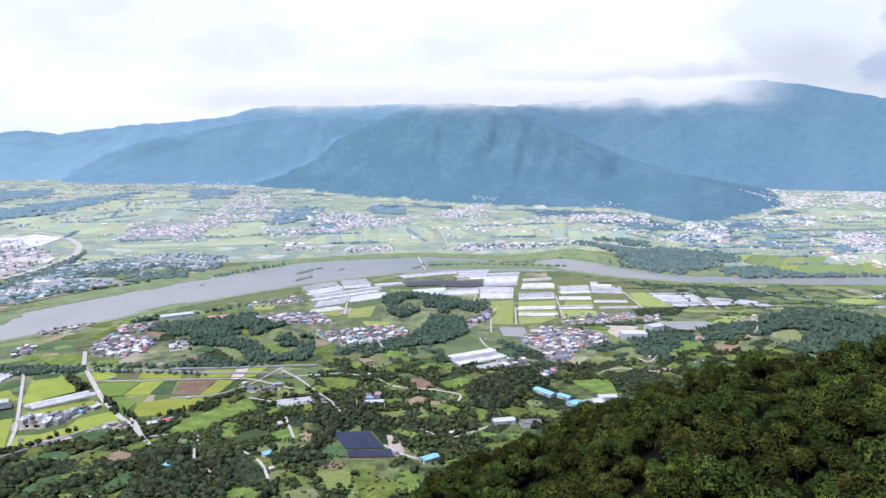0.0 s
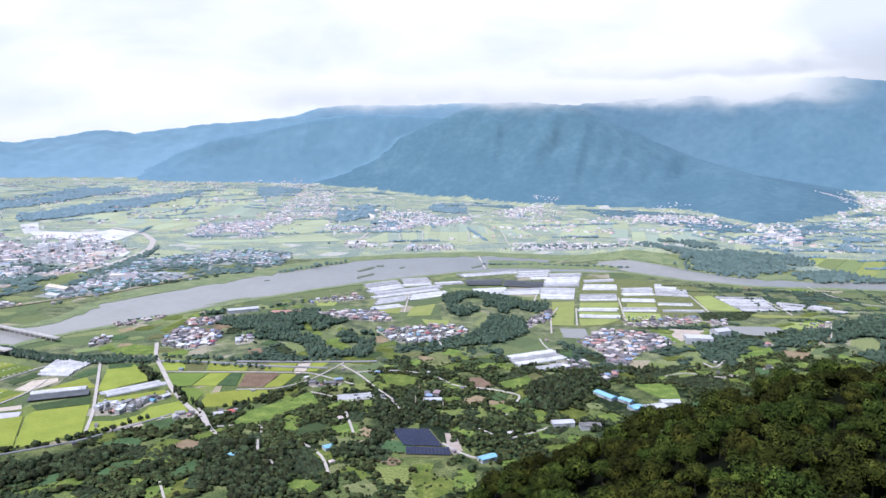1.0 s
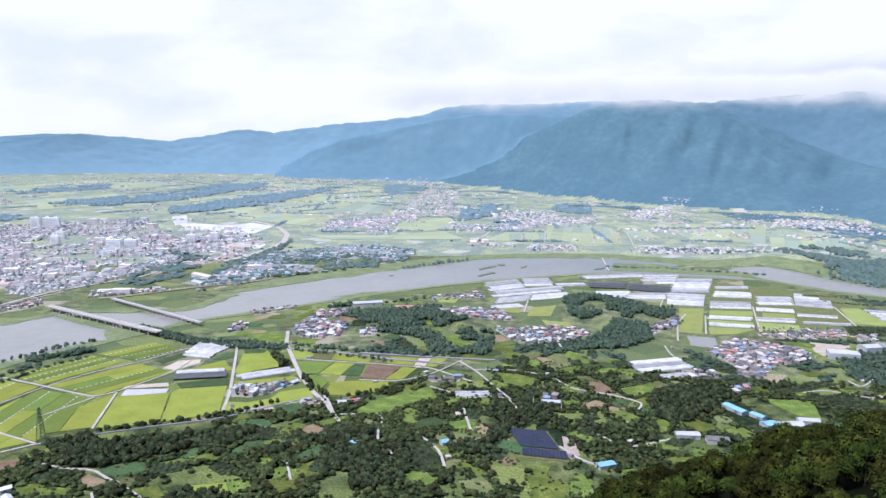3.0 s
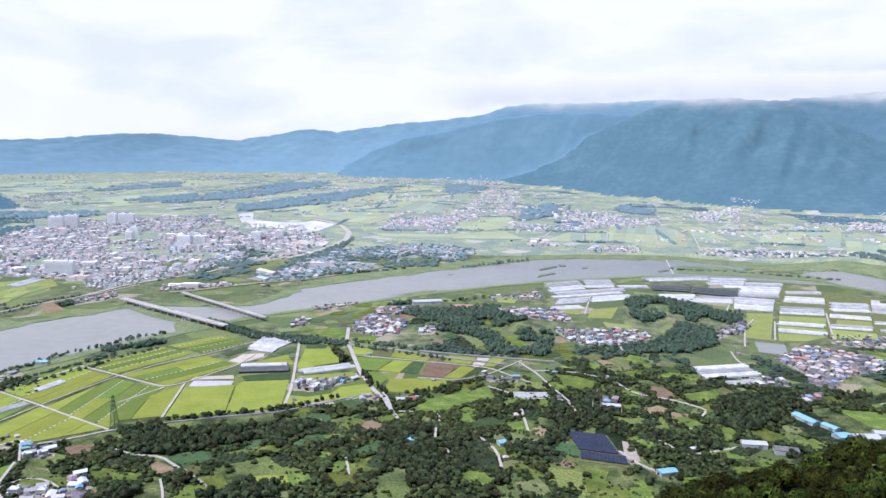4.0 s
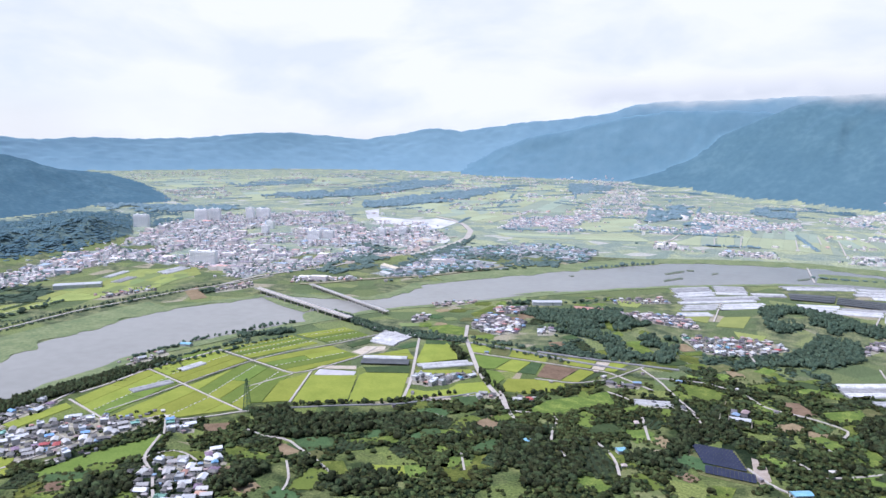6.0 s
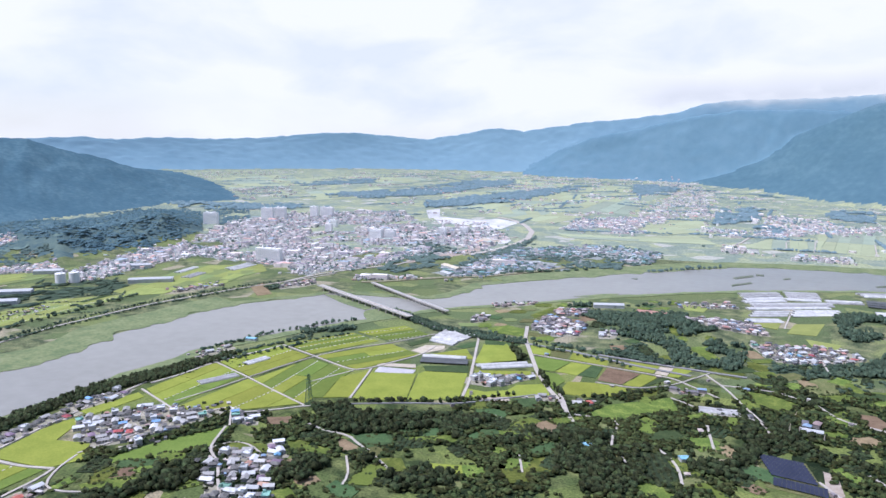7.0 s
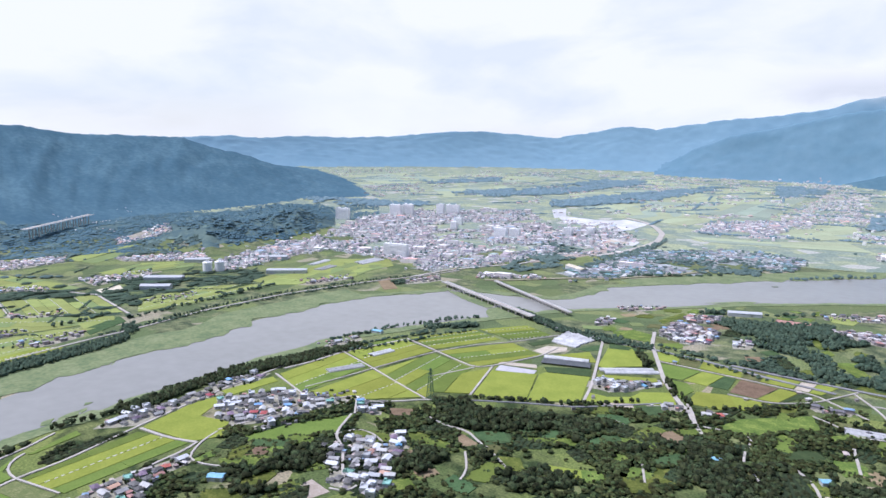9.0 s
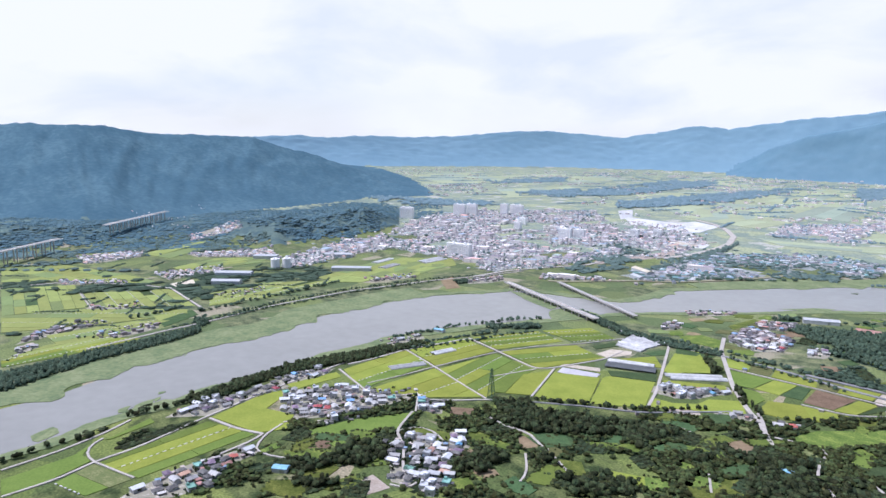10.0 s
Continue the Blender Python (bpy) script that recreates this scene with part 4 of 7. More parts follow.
HOUSE_KINDS = [
    ("hip", "grey_tile", 8.4, 5.6, 2.6, "farmhouse with white walls and a dark grey tiled hip roof"),
    ("gable", "blue_roof", 7.8, 5.2, 2.6, "low house with a bright blue metal gable roof"),
    ("hip", "red_roof", 8.4, 5.8, 2.6, "farmhouse with white walls and a red hip roof"),
    ("gable", "orange_roof", 9, 5.6, 2.8, "house with a faded orange gable roof"),
    ("flat", "white_roof", 8, 6.6, 5.0, "two-storey house with a pale flat roof and parapet"),
    ("gable", "pale_roof", 9.4, 5.8, 3.0, "shed with a light grey sheet roof"),
    ("hip", "purple_roof", 8.4, 5.8, 2.6, "farmhouse with a dark purplish tiled roof"),
    ("gable", "white_roof", 10.5, 6.4, 3.2, "barn with a whitish sheet metal roof"),
    ("flat", "green_roof", 8.6, 6.6, 3.0, "low house with a green painted flat roof"),
    ("hip", "grey_tile", 6.4, 4.8, 2.4, "small outhouse with a dark tiled roof"),
]
MODELS, HOUSES = [], [0]
for spec in HOUSE_KINDS:
    MODELS.append(make_house(*spec))


def village(poly, spacing):
    x, y = scatter(poly, spacing * 0.64, 0.3, False)
    edges = [(Vector(q) - Vector(p)) for p, q in zip(poly, poly[1:] + poly[:1])]
    main = max(edges, key=lambda e: e.length)
    base = math.degrees(math.atan2(main.y, main.x))
    for px, py in zip(x, y):
        if random.random() < 0.10 or not free(np.array([px]), np.array([py]))[0]:
            continue
        k = random.choices(range(10), (27, 3, 3, 3, 16, 19, 8, 13, 3, 20))[0]
        turn = base + random.choice((0, 90, 180, 270)) + random.uniform(-14, 14)
        d = math.hypot(px, py)
        if d < 1150 and HOUSES[0] < 300:
            place = Vector(stand(px, py, 0.35)[0])
            m = Matrix.Translation(place + Vector((0, 0, random.uniform(-0.3, 0.3)))) @ pose(0, 0, 0, 0, 0, turn)
            copy_thing(MODELS[k], m)
            HOUSES[0] += 1
        else:
            TOWN.append((px, py, turn, random.uniform(6.5, 11), random.uniform(5, 7.5), random.uniform(2.6, 5)))
    x, y = scatter(poly, 11, 0.5, False)
    few = np.random.rand(len(x)) < 0.5
    for px, py in zip(*scatter(poly, 9, 0.5, False)):
        if random.random() < 0.45:
            TOWN.append((px, py, base + random.choice((0, 90)) + random.uniform(-20, 20), random.uniform(2.5, 6), random.uniform(2, 4), random.uniform(1.8, 3.0)))
    far = np.hypot(*np.mean(poly, 0)) > 1500
    crowns("garden_trees", x[few], y[few], 4.5, 4.5, "small green garden trees between the houses", leaf_kind(poly), "far" if far else sort_of(poly))
    yard = meander(poly, 10, 6, 4)
    tagged(new("village_ground", slab("village_ground", yard, 0.16 + 0.005 * (len(KEEP_OUT) % 12), 0.3, "yard")), "pale paved and gravelled yards between the houses", "yard", "village yards", "structure")
    KEEP_OUT.append(np.asarray(poly, float))


def far_town(poly, n, green=0.30, works=False):
    area = 0.5 * abs(sum(p[0] * q[1] - q[0] * p[1] for p, q in zip(poly, poly[1:] + poly[:1])))
    step = math.sqrt(area / (n * 2.0))
    x, y = scatter(poly, step, 0.45, False)
    loose = np.random.rand(len(x)) < 0.16
    x, y = x + loose * np.random.normal(0, step * 2.0, len(x)), y + loose * np.random.normal(0, step * 2.0, len(x))
    ok = (np.isin(land(x, y)[1], (0, 5, 7))) & (rough(x / 120, y / 120, 91, 3) > (-0.1 if works else -0.55))
    x, y = x[ok], y[ok]
    grow = min(1.05, max(0.62, step / 17))
    leafy = np.random.rand(len(x)) < green
    crowns("town_trees", x[leafy] + step * 0.5, y[leafy] + step * 0.4, 9, 6.5, "trees standing between the buildings of the town", leaf_kind(poly), "far")
    if works:
        px, py = scatter(poly, 15, 0.5, False)
        ok = rough(px / 90, py / 90, 57, 3) > -0.12
        crowns("town_trees", px[ok], py[ok], 15, 6, "dark trees standing between sheds and small works", leaf_kind(poly), "far")
    for px, py in zip(x, y):
        if random.random() < 0.08:
            continue
        tall = random.choices((random.uniform(2.6, 4.0), random.uniform(4.0, 6.5), random.uniform(7, 13)), (0.70, 0.26, 0.04))[0]
        if works:
            WORKS.append((px, py, random.choice((25, 25, 115)) + random.uniform(-10, 10), random.uniform(8, 20), random.uniform(6, 9.5), random.uniform(2.6, 4)))
        elif random.random() < 0.035:
            TOWN.append((px, py, random.choice((20, 110)), random.uniform(20, 38), random.uniform(11, 18), random.uniform(5, 12)))
        else:
            TOWN.append((px, py, random.choice((20, 110)) + random.uniform(-18, 18), random.uniform(7, 13) * grow, random.uniform(5.5, 9) * grow, tall))
    if n > 100 and np.hypot(*np.mean(poly, 0)) < 3000:
        floor_patch("town_ground", poly, 30, 0.2, "town_paving", "grey streets and yards between the buildings of the town", "paving", lambda u, v: (rough(u / 120, v / 120, 91, 3) > -0.6) & np.isin(land(u, v)[1], (0, 5, 7)))
    KEEP_OUT.append(np.asarray(poly, float))


def build_towns(name, rows, label, walls, roofs):
    """Walls and roofs of many small buildings, each wall body and roof an island of its own."""
    vs, fs, mi, base = [], [], [], 0
    for px, py, turn, long, wide, tall in rows:
        c, s = math.cos(radians(turn)), math.sin(radians(turn))
        a, b = long / 2, wide / 2
        flat_roof = tall > 6 or random.random() < 0.35
        rise = 0.5 if flat_roof else wide * 0.24
        o = 0.0 if flat_roof else 0.6
        loc = [(-a, -b, -3), (a, -b, -3), (a, b, -3), (-a, b, -3), (-a, -b, tall), (a, -b, tall), (a, b, tall), (-a, b, tall)]
        if flat_roof:
            loc += [(x, y, z) for z in (tall, tall + rise) for x, y in ((-a, -b), (a, -b), (a, b), (-a, b))]
            roof_faces = [(12, 13, 14, 15), (8, 9, 13, 12), (9, 10, 14, 13), (10, 11, 15, 14), (11, 8, 12, 15)]
        else:
            loc += [(-a - o, -b - o, tall), (a + o, -b - o, tall), (a + o, b + o, tall), (-a - o, b + o, tall), (-a * 0.7, 0, tall + rise), (a * 0.7, 0, tall + rise), (0, 0, tall), (0, 0, tall)]
            roof_faces = [(8, 9, 13, 12), (10, 11, 12, 13), (9, 10, 13, 13), (11, 8, 12, 12)]
        vs += [(px + c * x - s * y, py + s * x + c * y, z) for x, y, z in loc]
        quads = [(0, 1, 5, 4), (1, 2, 6, 5), (2, 3, 7, 6), (3, 0, 4, 7)]
        fs += [tuple(base + i for i in dict.fromkeys(f)) for f in quads + roof_faces]
        mi += [0] * 4 + [1] * len(roof_faces)
        base += len(loc)
    v = np.asarray(vs)
    v[:, 2] += land(v[:, 0], v[:, 1])[0]
    tagged(new(name, raw_mesh(name, squeeze(v), fs, [walls, roofs], mi)), label, "buildings", kind="stuff")


def blob(seed, n, spread, squash, leaves=0):
    """A tree crown of a few uneven lumps, about one metre across and one high, with loose sprays of leaves on it."""
    r = np.random.RandomState(seed)
    bm = bmesh.new()
    for k in range(n):
        c = Vector((*(r.normal(0, spread, 2)), 0.50 + r.uniform(-0.16, 0.20)))
        got = bmesh.ops.create_icosphere(bm, subdivisions=1, radius=r.uniform(0.26, 0.36) if n > 1 else 0.46, matrix=Matrix.Translation(c))
        for v in got["verts"]:
            v.co += Vector(r.uniform(-0.06, 0.06, 3))
            v.co.z = max(v.co.z * squash, 0.02)
    bmesh.ops.triangulate(bm, faces=bm.faces)
    solid = [x.co.copy() for x in bm.verts]
    for k in range(leaves):
        p = r.choice(len(solid))
        c = solid[p] * 1.05 + Vector(r.uniform(-0.07, 0.07, 3))
        bm.faces.new([bm.verts.new(c + Vector(r.uniform(-0.13, 0.13, 3))) for _ in range(3)])
    bm.verts.index_update()
    v = np.array([x.co[:] for x in bm.verts])
    f = np.array([[x.index for x in t.verts] for t in bm.faces])
    bm.free()
    v[:, 2] = np.maximum(v[:, 2], 0.02)
    return v, f


CROWNS = {"near": [blob(k, 4, 0.20, 1.0, 22) for k in range(8)], "mid": [blob(20 + k, 3, 0.18, 1.0, 6) for k in range(6)],
          "far": [blob(40 + k, 1, 0.05, 0.95) for k in range(5)]}
# normals leaned upward so mid and far crowns shade flatter, as through haze
LIFT = {"near": 0.0, "mid": 0.3, "far": 1.4}
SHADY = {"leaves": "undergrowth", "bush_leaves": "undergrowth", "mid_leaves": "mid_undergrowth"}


def floor_patch(name, poly, step, up, material, label, category, keep=None, kind="structure"):
    """A thin sheet of square pieces over an outline, ragged where keep says no."""
    lo, hi = np.min(poly, 0), np.max(poly, 0)
    gx, gy = np.meshgrid(np.arange(lo[0] - step, hi[0] + step, step), np.arange(lo[1] - step, hi[1] + step, step), indexing="ij")
    gx, gy = gx + np.random.uniform(-0.3, 0.3, gx.shape) * step, gy + np.random.uniform(-0.3, 0.3, gx.shape) * step
    ok = inside(poly, gx.ravel(), gy.ravel())
    if keep is not None:
        ok &= keep(gx.ravel(), gy.ravel())
    n = gx.shape[1]
    i, j = (g.ravel() for g in np.meshgrid(np.arange(gx.shape[0] - 1), np.arange(n - 1), indexing="ij"))
    quads = np.stack([i * n + j, (i + 1) * n + j, (i + 1) * n + j + 1, i * n + j + 1], 1)
    quads = quads[ok[quads].sum(1) >= 3]
    if not len(quads):
        return
    used, back = np.unique(quads, return_inverse=True)
    p = stand(gx.ravel()[used], gy.ravel()[used], up)
    tagged(new(name, fast_mesh(name, p, back.reshape(-1, 4), [material])), label, category, kind=kind)


def sort_of(spots):
    return "near" if np.hypot(*np.mean(spots, 0)) < 900 else "mid"


# picks the leaf colour by distance, with more painted haze at each step
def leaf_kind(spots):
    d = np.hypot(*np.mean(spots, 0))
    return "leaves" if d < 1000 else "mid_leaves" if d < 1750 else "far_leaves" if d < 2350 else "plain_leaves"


def crowns(name, x, y, wide, tall, label, material, sort, anywhere=False):
    h, kind = land(x, y)
    ok = (kind == 0) | (kind == 5) | (kind == 6) | (kind == 7) | (anywhere & (kind != 3))
    x, y, h = x[ok], y[ok], h[ok]
    if not len(x):
        return
    vs, fs, ns, base = [], [], [], 0
    for k, (px, py, pz) in enumerate(zip(x, y, h)):
        v, f = CROWNS[sort][random.randrange(len(CROWNS[sort]))]
        a, w, t = random.uniform(0, 6.28), wide * (0.6 + 1.0 * random.random() ** 1.5), tall * random.uniform(0.55, 1.15)
        c, s = math.cos(a) * w, math.sin(a) * w
        vs.append(np.stack([px + c * v[:, 0] - s * v[:, 1], py + s * v[:, 0] + c * v[:, 1], pz + t * v[:, 2]], 1))
        fs.append(f + base)
        base += len(v)
        out = v - (0, 0, 0.35)
        out = out / np.maximum(np.linalg.norm(out, axis=1), 1e-3)[:, None] + (0, 0, LIFT[sort])
        ns.append(np.stack([out[:, 0] * c / w - out[:, 1] * s / w, out[:, 0] * s / w + out[:, 1] * c / w, out[:, 2]], 1))
    me = fast_mesh(name, squeeze(np.vstack(vs)), np.vstack(fs), [material], soft=True)
    ns = np.vstack(ns)
    me.normals_split_custom_set_from_vertices((ns / np.linalg.norm(ns, axis=1)[:, None]).tolist())
    tagged(new(name, me), label, "trees", kind="stuff")


def glade(poly):
    """How much of a wood is open: the slopes below the eye are broken by meadows."""
    return -0.05 if np.hypot(*np.mean(poly, 0)) < 830 else -0.40


def wood(poly, spacing, tall, kind="broad"):
    far = np.hypot(*np.mean(poly, 0)) > 1500
    x, y = scatter(poly, spacing * 0.66, 0.5, not far and kind != "belt")
    if np.hypot(*np.mean(poly, 0)) < 2000 and kind != "belt":
        ok = rough(x / 60, y / 60, 35, 3) > glade(poly)
        x, y = x[ok], y[ok]
    if np.hypot(*np.mean(poly, 0)) > 2000:
        ok = rough(x / 130, y / 130, 33, 3) > -0.25
        x, y = x[ok] + np.random.normal(0, 12, ok.sum()), y[ok] + np.random.normal(0, 12, ok.sum())
    leaf = leaf_kind(poly)
    if leaf in SHADY and kind != "belt":
        floor_patch("undergrowth", poly, 7.0, 0.26, SHADY[leaf], "leafy undergrowth painted dark with the shade below the trees", "undergrowth", lambda u, v: rough(u / 60, v / 60, 35, 3) > glade(poly), "stuff")
    crowns("woodland", x, y, spacing * 0.96, tall, "dense dark green broadleaf wood in the valley", leaf_kind(poly), "far" if far else sort_of(poly))


def scrub(poly, spacing, tall):
    leaf = leaf_kind(poly).replace("leaves", "bush_leaves") if leaf_kind(poly) == "leaves" else leaf_kind(poly)
    far = np.hypot(*np.mean(poly, 0)) > 1500

    def thick(u, v):
        return (rough(u / 48, v / 48, 21, 4) > -0.08) & (land(u, v)[1] != 3)
    x, y = scatter(poly, spacing * 0.62, 0.5)
    ok = thick(x, y) | (np.random.rand(len(x)) < 0.07)
    if leaf in SHADY:
        floor_patch("undergrowth", poly, 6.0, 0.24, SHADY[leaf], "leafy undergrowth painted dark with shade between bushes and orchards", "undergrowth", thick, "stuff")
    crowns("scrub", x[ok], y[ok], spacing * 0.74, tall * 0.9, "scattered small trees and bushes among orchards", leaf, "far" if far else "mid")


def tree_row(line, spacing, tall):
    p = line_points(line, spacing)
    p = p + np.random.uniform(-1.5, 1.5, p.shape)
    far = np.hypot(*p.mean(0)) > 1500
    crowns("tree_row", p[:, 0], p[:, 1], spacing * 0.85, tall * 1.25, "row of bushy green trees along a road or bank", leaf_kind(line), "far" if far else sort_of(line))


def orchard(poly, spacing, tall):
    """Small round trees in straight rows."""
    edges = [(Vector(q) - Vector(p)) for p, q in zip(poly, poly[1:] + poly[:1])]
    u = np.array(max(edges, key=lambda e: e.length).normalized())
    w = np.array((-u[1], u[0]))
    c = np.mean(poly, 0)
    k = np.arange(-40, 41)
    i, j = (g.ravel() for g in np.meshgrid(k, k))
    p = c + i[:, None] * u * spacing * 0.8 + j[:, None] * w * spacing * 1.25 + np.random.uniform(-0.4, 0.4, (len(i), 2))
    p = p[inside(poly, p[:, 0], p[:, 1])]
    crowns("orchard_trees", p[:, 0], p[:, 1], spacing * 0.95, tall, "small dark orchard trees in straight rows", "leaves", "far")


def patchwork(poly, step, weights=(40, 28, 12, 12, 4, 4)):
    """Small uneven plots strewn between the trees of the slopes."""
    x, y = scatter(poly, step, 0.35)
    rim = []
    for px, py in zip(x, y):
        if random.random() < 0.18:
            continue
        turn, a, b = random.uniform(0, 3.14), random.uniform(9, 22), random.uniform(6, 13)
        c, s = math.cos(turn), math.sin(turn)
        quad = []
        for sx, sy in ((-1, -1), (0.1, -1.15), (1, -1), (1.1, 0.2), (1, 1), (-0.2, 1.1), (-1, 1)):
            qx, qy = sx * a * random.uniform(0.8, 1.15), sy * b * random.uniform(0.8, 1.15)
            quad.append((px + c * qx - s * qy, py + s * qx + c * qy))
        crop = random.choices(("meadow", "orchard_soil", "vegetable", "fallow", "soil", "rice_green"), weights)[0]
        plot(meander(quad, 3.0, 3.4, len(KEEP_OUT), 10).tolist() if crop in ("meadow", "fallow") else quad, crop)
        if crop == "orchard_soil":
            orchard(quad, 5.0, 3.2)
        else:
            edge = line_points(quad + quad[:1], 3.4)
            rim.append((edge + np.random.normal(0, 0.9, edge.shape))[np.random.rand(len(edge)) < 0.55])
            rim.append(np.random.normal((px, py), (a * 0.4, b * 0.4), (random.randint(0, 5), 2)))
    rim = np.vstack(rim)
    if np.hypot(*np.mean(poly, 0)) < 1000:
        ok = land(rim[:, 0], rim[:, 1])[1] == 0
        crowns("bushes", rim[ok, 0], rim[ok, 1], 3.6, 2.6, "small round bushes along the edges of plots", "bush_leaves", "far")


def hedges(poly, n, base, low, high, tall):
    """Short rows of trees and bushes along the edges of plots."""
    xs, ys = scatter(poly, math.sqrt(0.5 * abs(sum(p[0] * q[1] - q[0] * p[1] for p, q in zip(poly, poly[1:] + poly[:1]))) / n), 0.5, False)
    gx, gy = [], []
    for px, py in zip(xs, ys):
        a, long = radians(base + random.choice((0, 0, 90)) + random.uniform(-8, 8)), random.uniform(low, high)
        k = np.arange(-long / 2, long / 2, tall * 1.1)
        gx.append(px + math.cos(a) * k + np.random.normal(0, 1.2, len(k)))
        gy.append(py + math.sin(a) * k + np.random.normal(0, 1.2, len(k)))
    x, y = np.concatenate(gx), np.concatenate(gy)
    far = np.hypot(*np.mean(poly, 0)) > 1500
    crowns("hedgerow", x, y, tall * 1.5, tall, "hedgerows and bushes along the edges of plots", leaf_kind(poly), "far" if far else sort_of(poly))


def pond(poly):
    p = meander(poly, 8, 3, 6)
    tagged(new("pond", slab("pond", p, 0.5, 0.4, "river_water")), "still grey pond below the village", "pond", kind="structure")
    KEEP_OUT.append(np.asarray(poly, float))


def far_specks(poly, n, size, anywhere=False):
    """Loose hamlets strewn over the far plain."""
    lo, hi = np.min(poly, 0), np.max(poly, 0)
    spots = []
    while len(spots) < n:
        q = np.random.uniform(lo, hi)
        if inside(poly, q[:1], q[1:])[0] and (anywhere or land(q[:1], q[1:])[1][0] == 5):
            spots.append(q)
    for q in spots:
        for _ in range(random.randint(3, 12)):
            px, py = q + np.random.normal(0, 34, 2) * size
            grow = size * (0.6 if anywhere else 1.0)
            TOWN.append((px, py, random.uniform(0, 180), random.uniform(8, 20) * grow, random.uniform(6, 10) * grow, random.uniform(3, 6) * grow))


# roads
road([(-534, 1023), (-501, 954), (-463, 897), (-413, 822), (-364, 762), (-336, 735)], 9, 'concrete')
road([(-351, 761), (-335, 740), (-317, 709), (-299, 688)], 6, 'concrete')
road([(-336, 735), (-314, 702), (-297, 688)], 6, 'concrete')
road([(-566, 922), (-465, 736), (-437, 673)], 6, 'concrete')
road([(-791, 598), (-705, 581), (-643, 567), (-575, 553)], 5, 'concrete')
road([(-781, 711), (-715, 700), (-614, 681), (-602, 704), (-584, 790), (-591, 841)], 5, 'concrete')
road([(-600, 702), (-547, 600)], 5, 'concrete')
road([(-707, 474), (-704, 519), (-705, 581), (-705, 632), (-702, 692), (-687, 757), (-656, 816), (-630, 898)], 3.5, 'concrete')
road([(-629, 612), (-614, 681)], 4, 'concrete')
road([(-538, 585), (-487, 625), (-434, 660), (-391, 717), (-373, 741)], 5, 'asphalt')
road([(-616, 497), (-593, 521), (-574, 551), (-538, 585)], 5, 'concrete')
road([(-786, 495), (-785, 536), (-792, 595), (-788, 630), (-779, 706)], 6, 'concrete')
road([(-767, 960), (-630, 921), (-560, 918), (-488, 932), (-414, 934), (-321, 923), (-239, 922)], 9, 'asphalt')
road([(-375, 940), (-299, 945), (-223, 953), (-177, 958)], 9, 'asphalt')
road([(-458, 888), (-394, 892), (-344, 897), (-256, 901), (-188, 859)], 4, 'concrete')
road([(-332, 827), (-280, 835), (-248, 872), (-222, 948)], 4, 'concrete')
road([(-308, 709), (-273, 720), (-257, 717), (-251, 674), (-239, 646)], 5, 'concrete')
road([(-239, 646), (-224, 636), (-209, 613)], 4, 'concrete')
road([(-203, 674), (-189, 664), (-172, 642), (-160, 611)], 5, 'concrete')
road([(-178, 765), (-166, 732), (-156, 705)], 5, 'concrete')
road([(-236, 827), (-206, 815), (-181, 796), (-152, 815), (-130, 809), (-115, 773)], 4, 'concrete')
road([(-224, 940), (-189, 899), (-158, 849), (-130, 809)], 4, 'concrete')
road([(-198, 908), (-170, 918), (-140, 923), (-93, 908), (-60, 864), (-17, 859), (25, 839), (18, 815)], 5, 'concrete')
road([(-24, 729), (-8, 714)], 4, 'concrete')
road([(-60, 688), (-35, 658), (-16, 653)], 5, 'concrete')
road([(3, 702), (27, 717), (53, 740)], 5, 'concrete')
road([(10, 768), (-3, 782)], 4, 'concrete')
road([(-115, 773), (-110, 796)], 3, 'concrete')
road([(-107, 1101), (-89, 1037)], 4, 'concrete')
road([(59, 1101), (64, 1062), (73, 1037)], 4, 'concrete')
road([(233, 1430), (215, 1234)], 5, 'concrete')
road([(74, 1489), (59, 1350)], 5, 'concrete')
road([(-193, 1430), (-180, 1256)], 5, 'concrete')
road([(383, 1470), (380, 1310)], 5, 'concrete')
road([(522, 1459), (520, 1292)], 5, 'concrete')
road([(80, 1136), (86, 1256), (104, 1325)], 5, 'concrete')
road([(138, 1325), (127, 1193)], 5, 'concrete')
road([(-70, 1970), (-45, 1754)], 6, 'concrete')
road([(283, 993), (291, 966), (316, 1007)], 5, 'concrete')
road([(215, 928), (247, 948), (288, 928), (315, 940)], 4, 'concrete')
road([(551, 1213), (503, 1101)], 4, 'concrete')
road([(-663, 75), (-669, 119), (-685, 153), (-692, 193), (-716, 251), (-729, 284), (-752, 345), (-773, 408), (-790, 476), (-805, 530), (-796, 603), (-813, 643)], 5, 'concrete')
road([(-685, 153), (-629, 172)], 4, 'concrete')
road([(-685, 153), (-705, 150), (-729, 161), (-736, 174)], 4, 'concrete')
road([(-719, 83), (-730, 131), (-748, 177), (-768, 210)], 5, 'concrete')
road([(-720, 278), (-673, 289), (-646, 304)], 6, 'concrete')
road([(-646, 304), (-635, 284), (-631, 259), (-616, 220)], 5, 'concrete')
road([(-660, 334), (-656, 402), (-666, 438), (-639, 501)], 5, 'concrete')
road([(-657, 332), (-644, 306), (-615, 278), (-592, 287), (-573, 301)], 4, 'concrete')
road([(-776, 476), (-682, 457)], 5, 'concrete')
road([(-598, 461), (-566, 414), (-533, 401), (-504, 377), (-476, 358)], 5, 'concrete')
road([(-566, 414), (-561, 444), (-533, 444), (-507, 433)], 4, 'concrete')
road([(-476, 342), (-457, 349), (-464, 364)], 4, 'concrete')
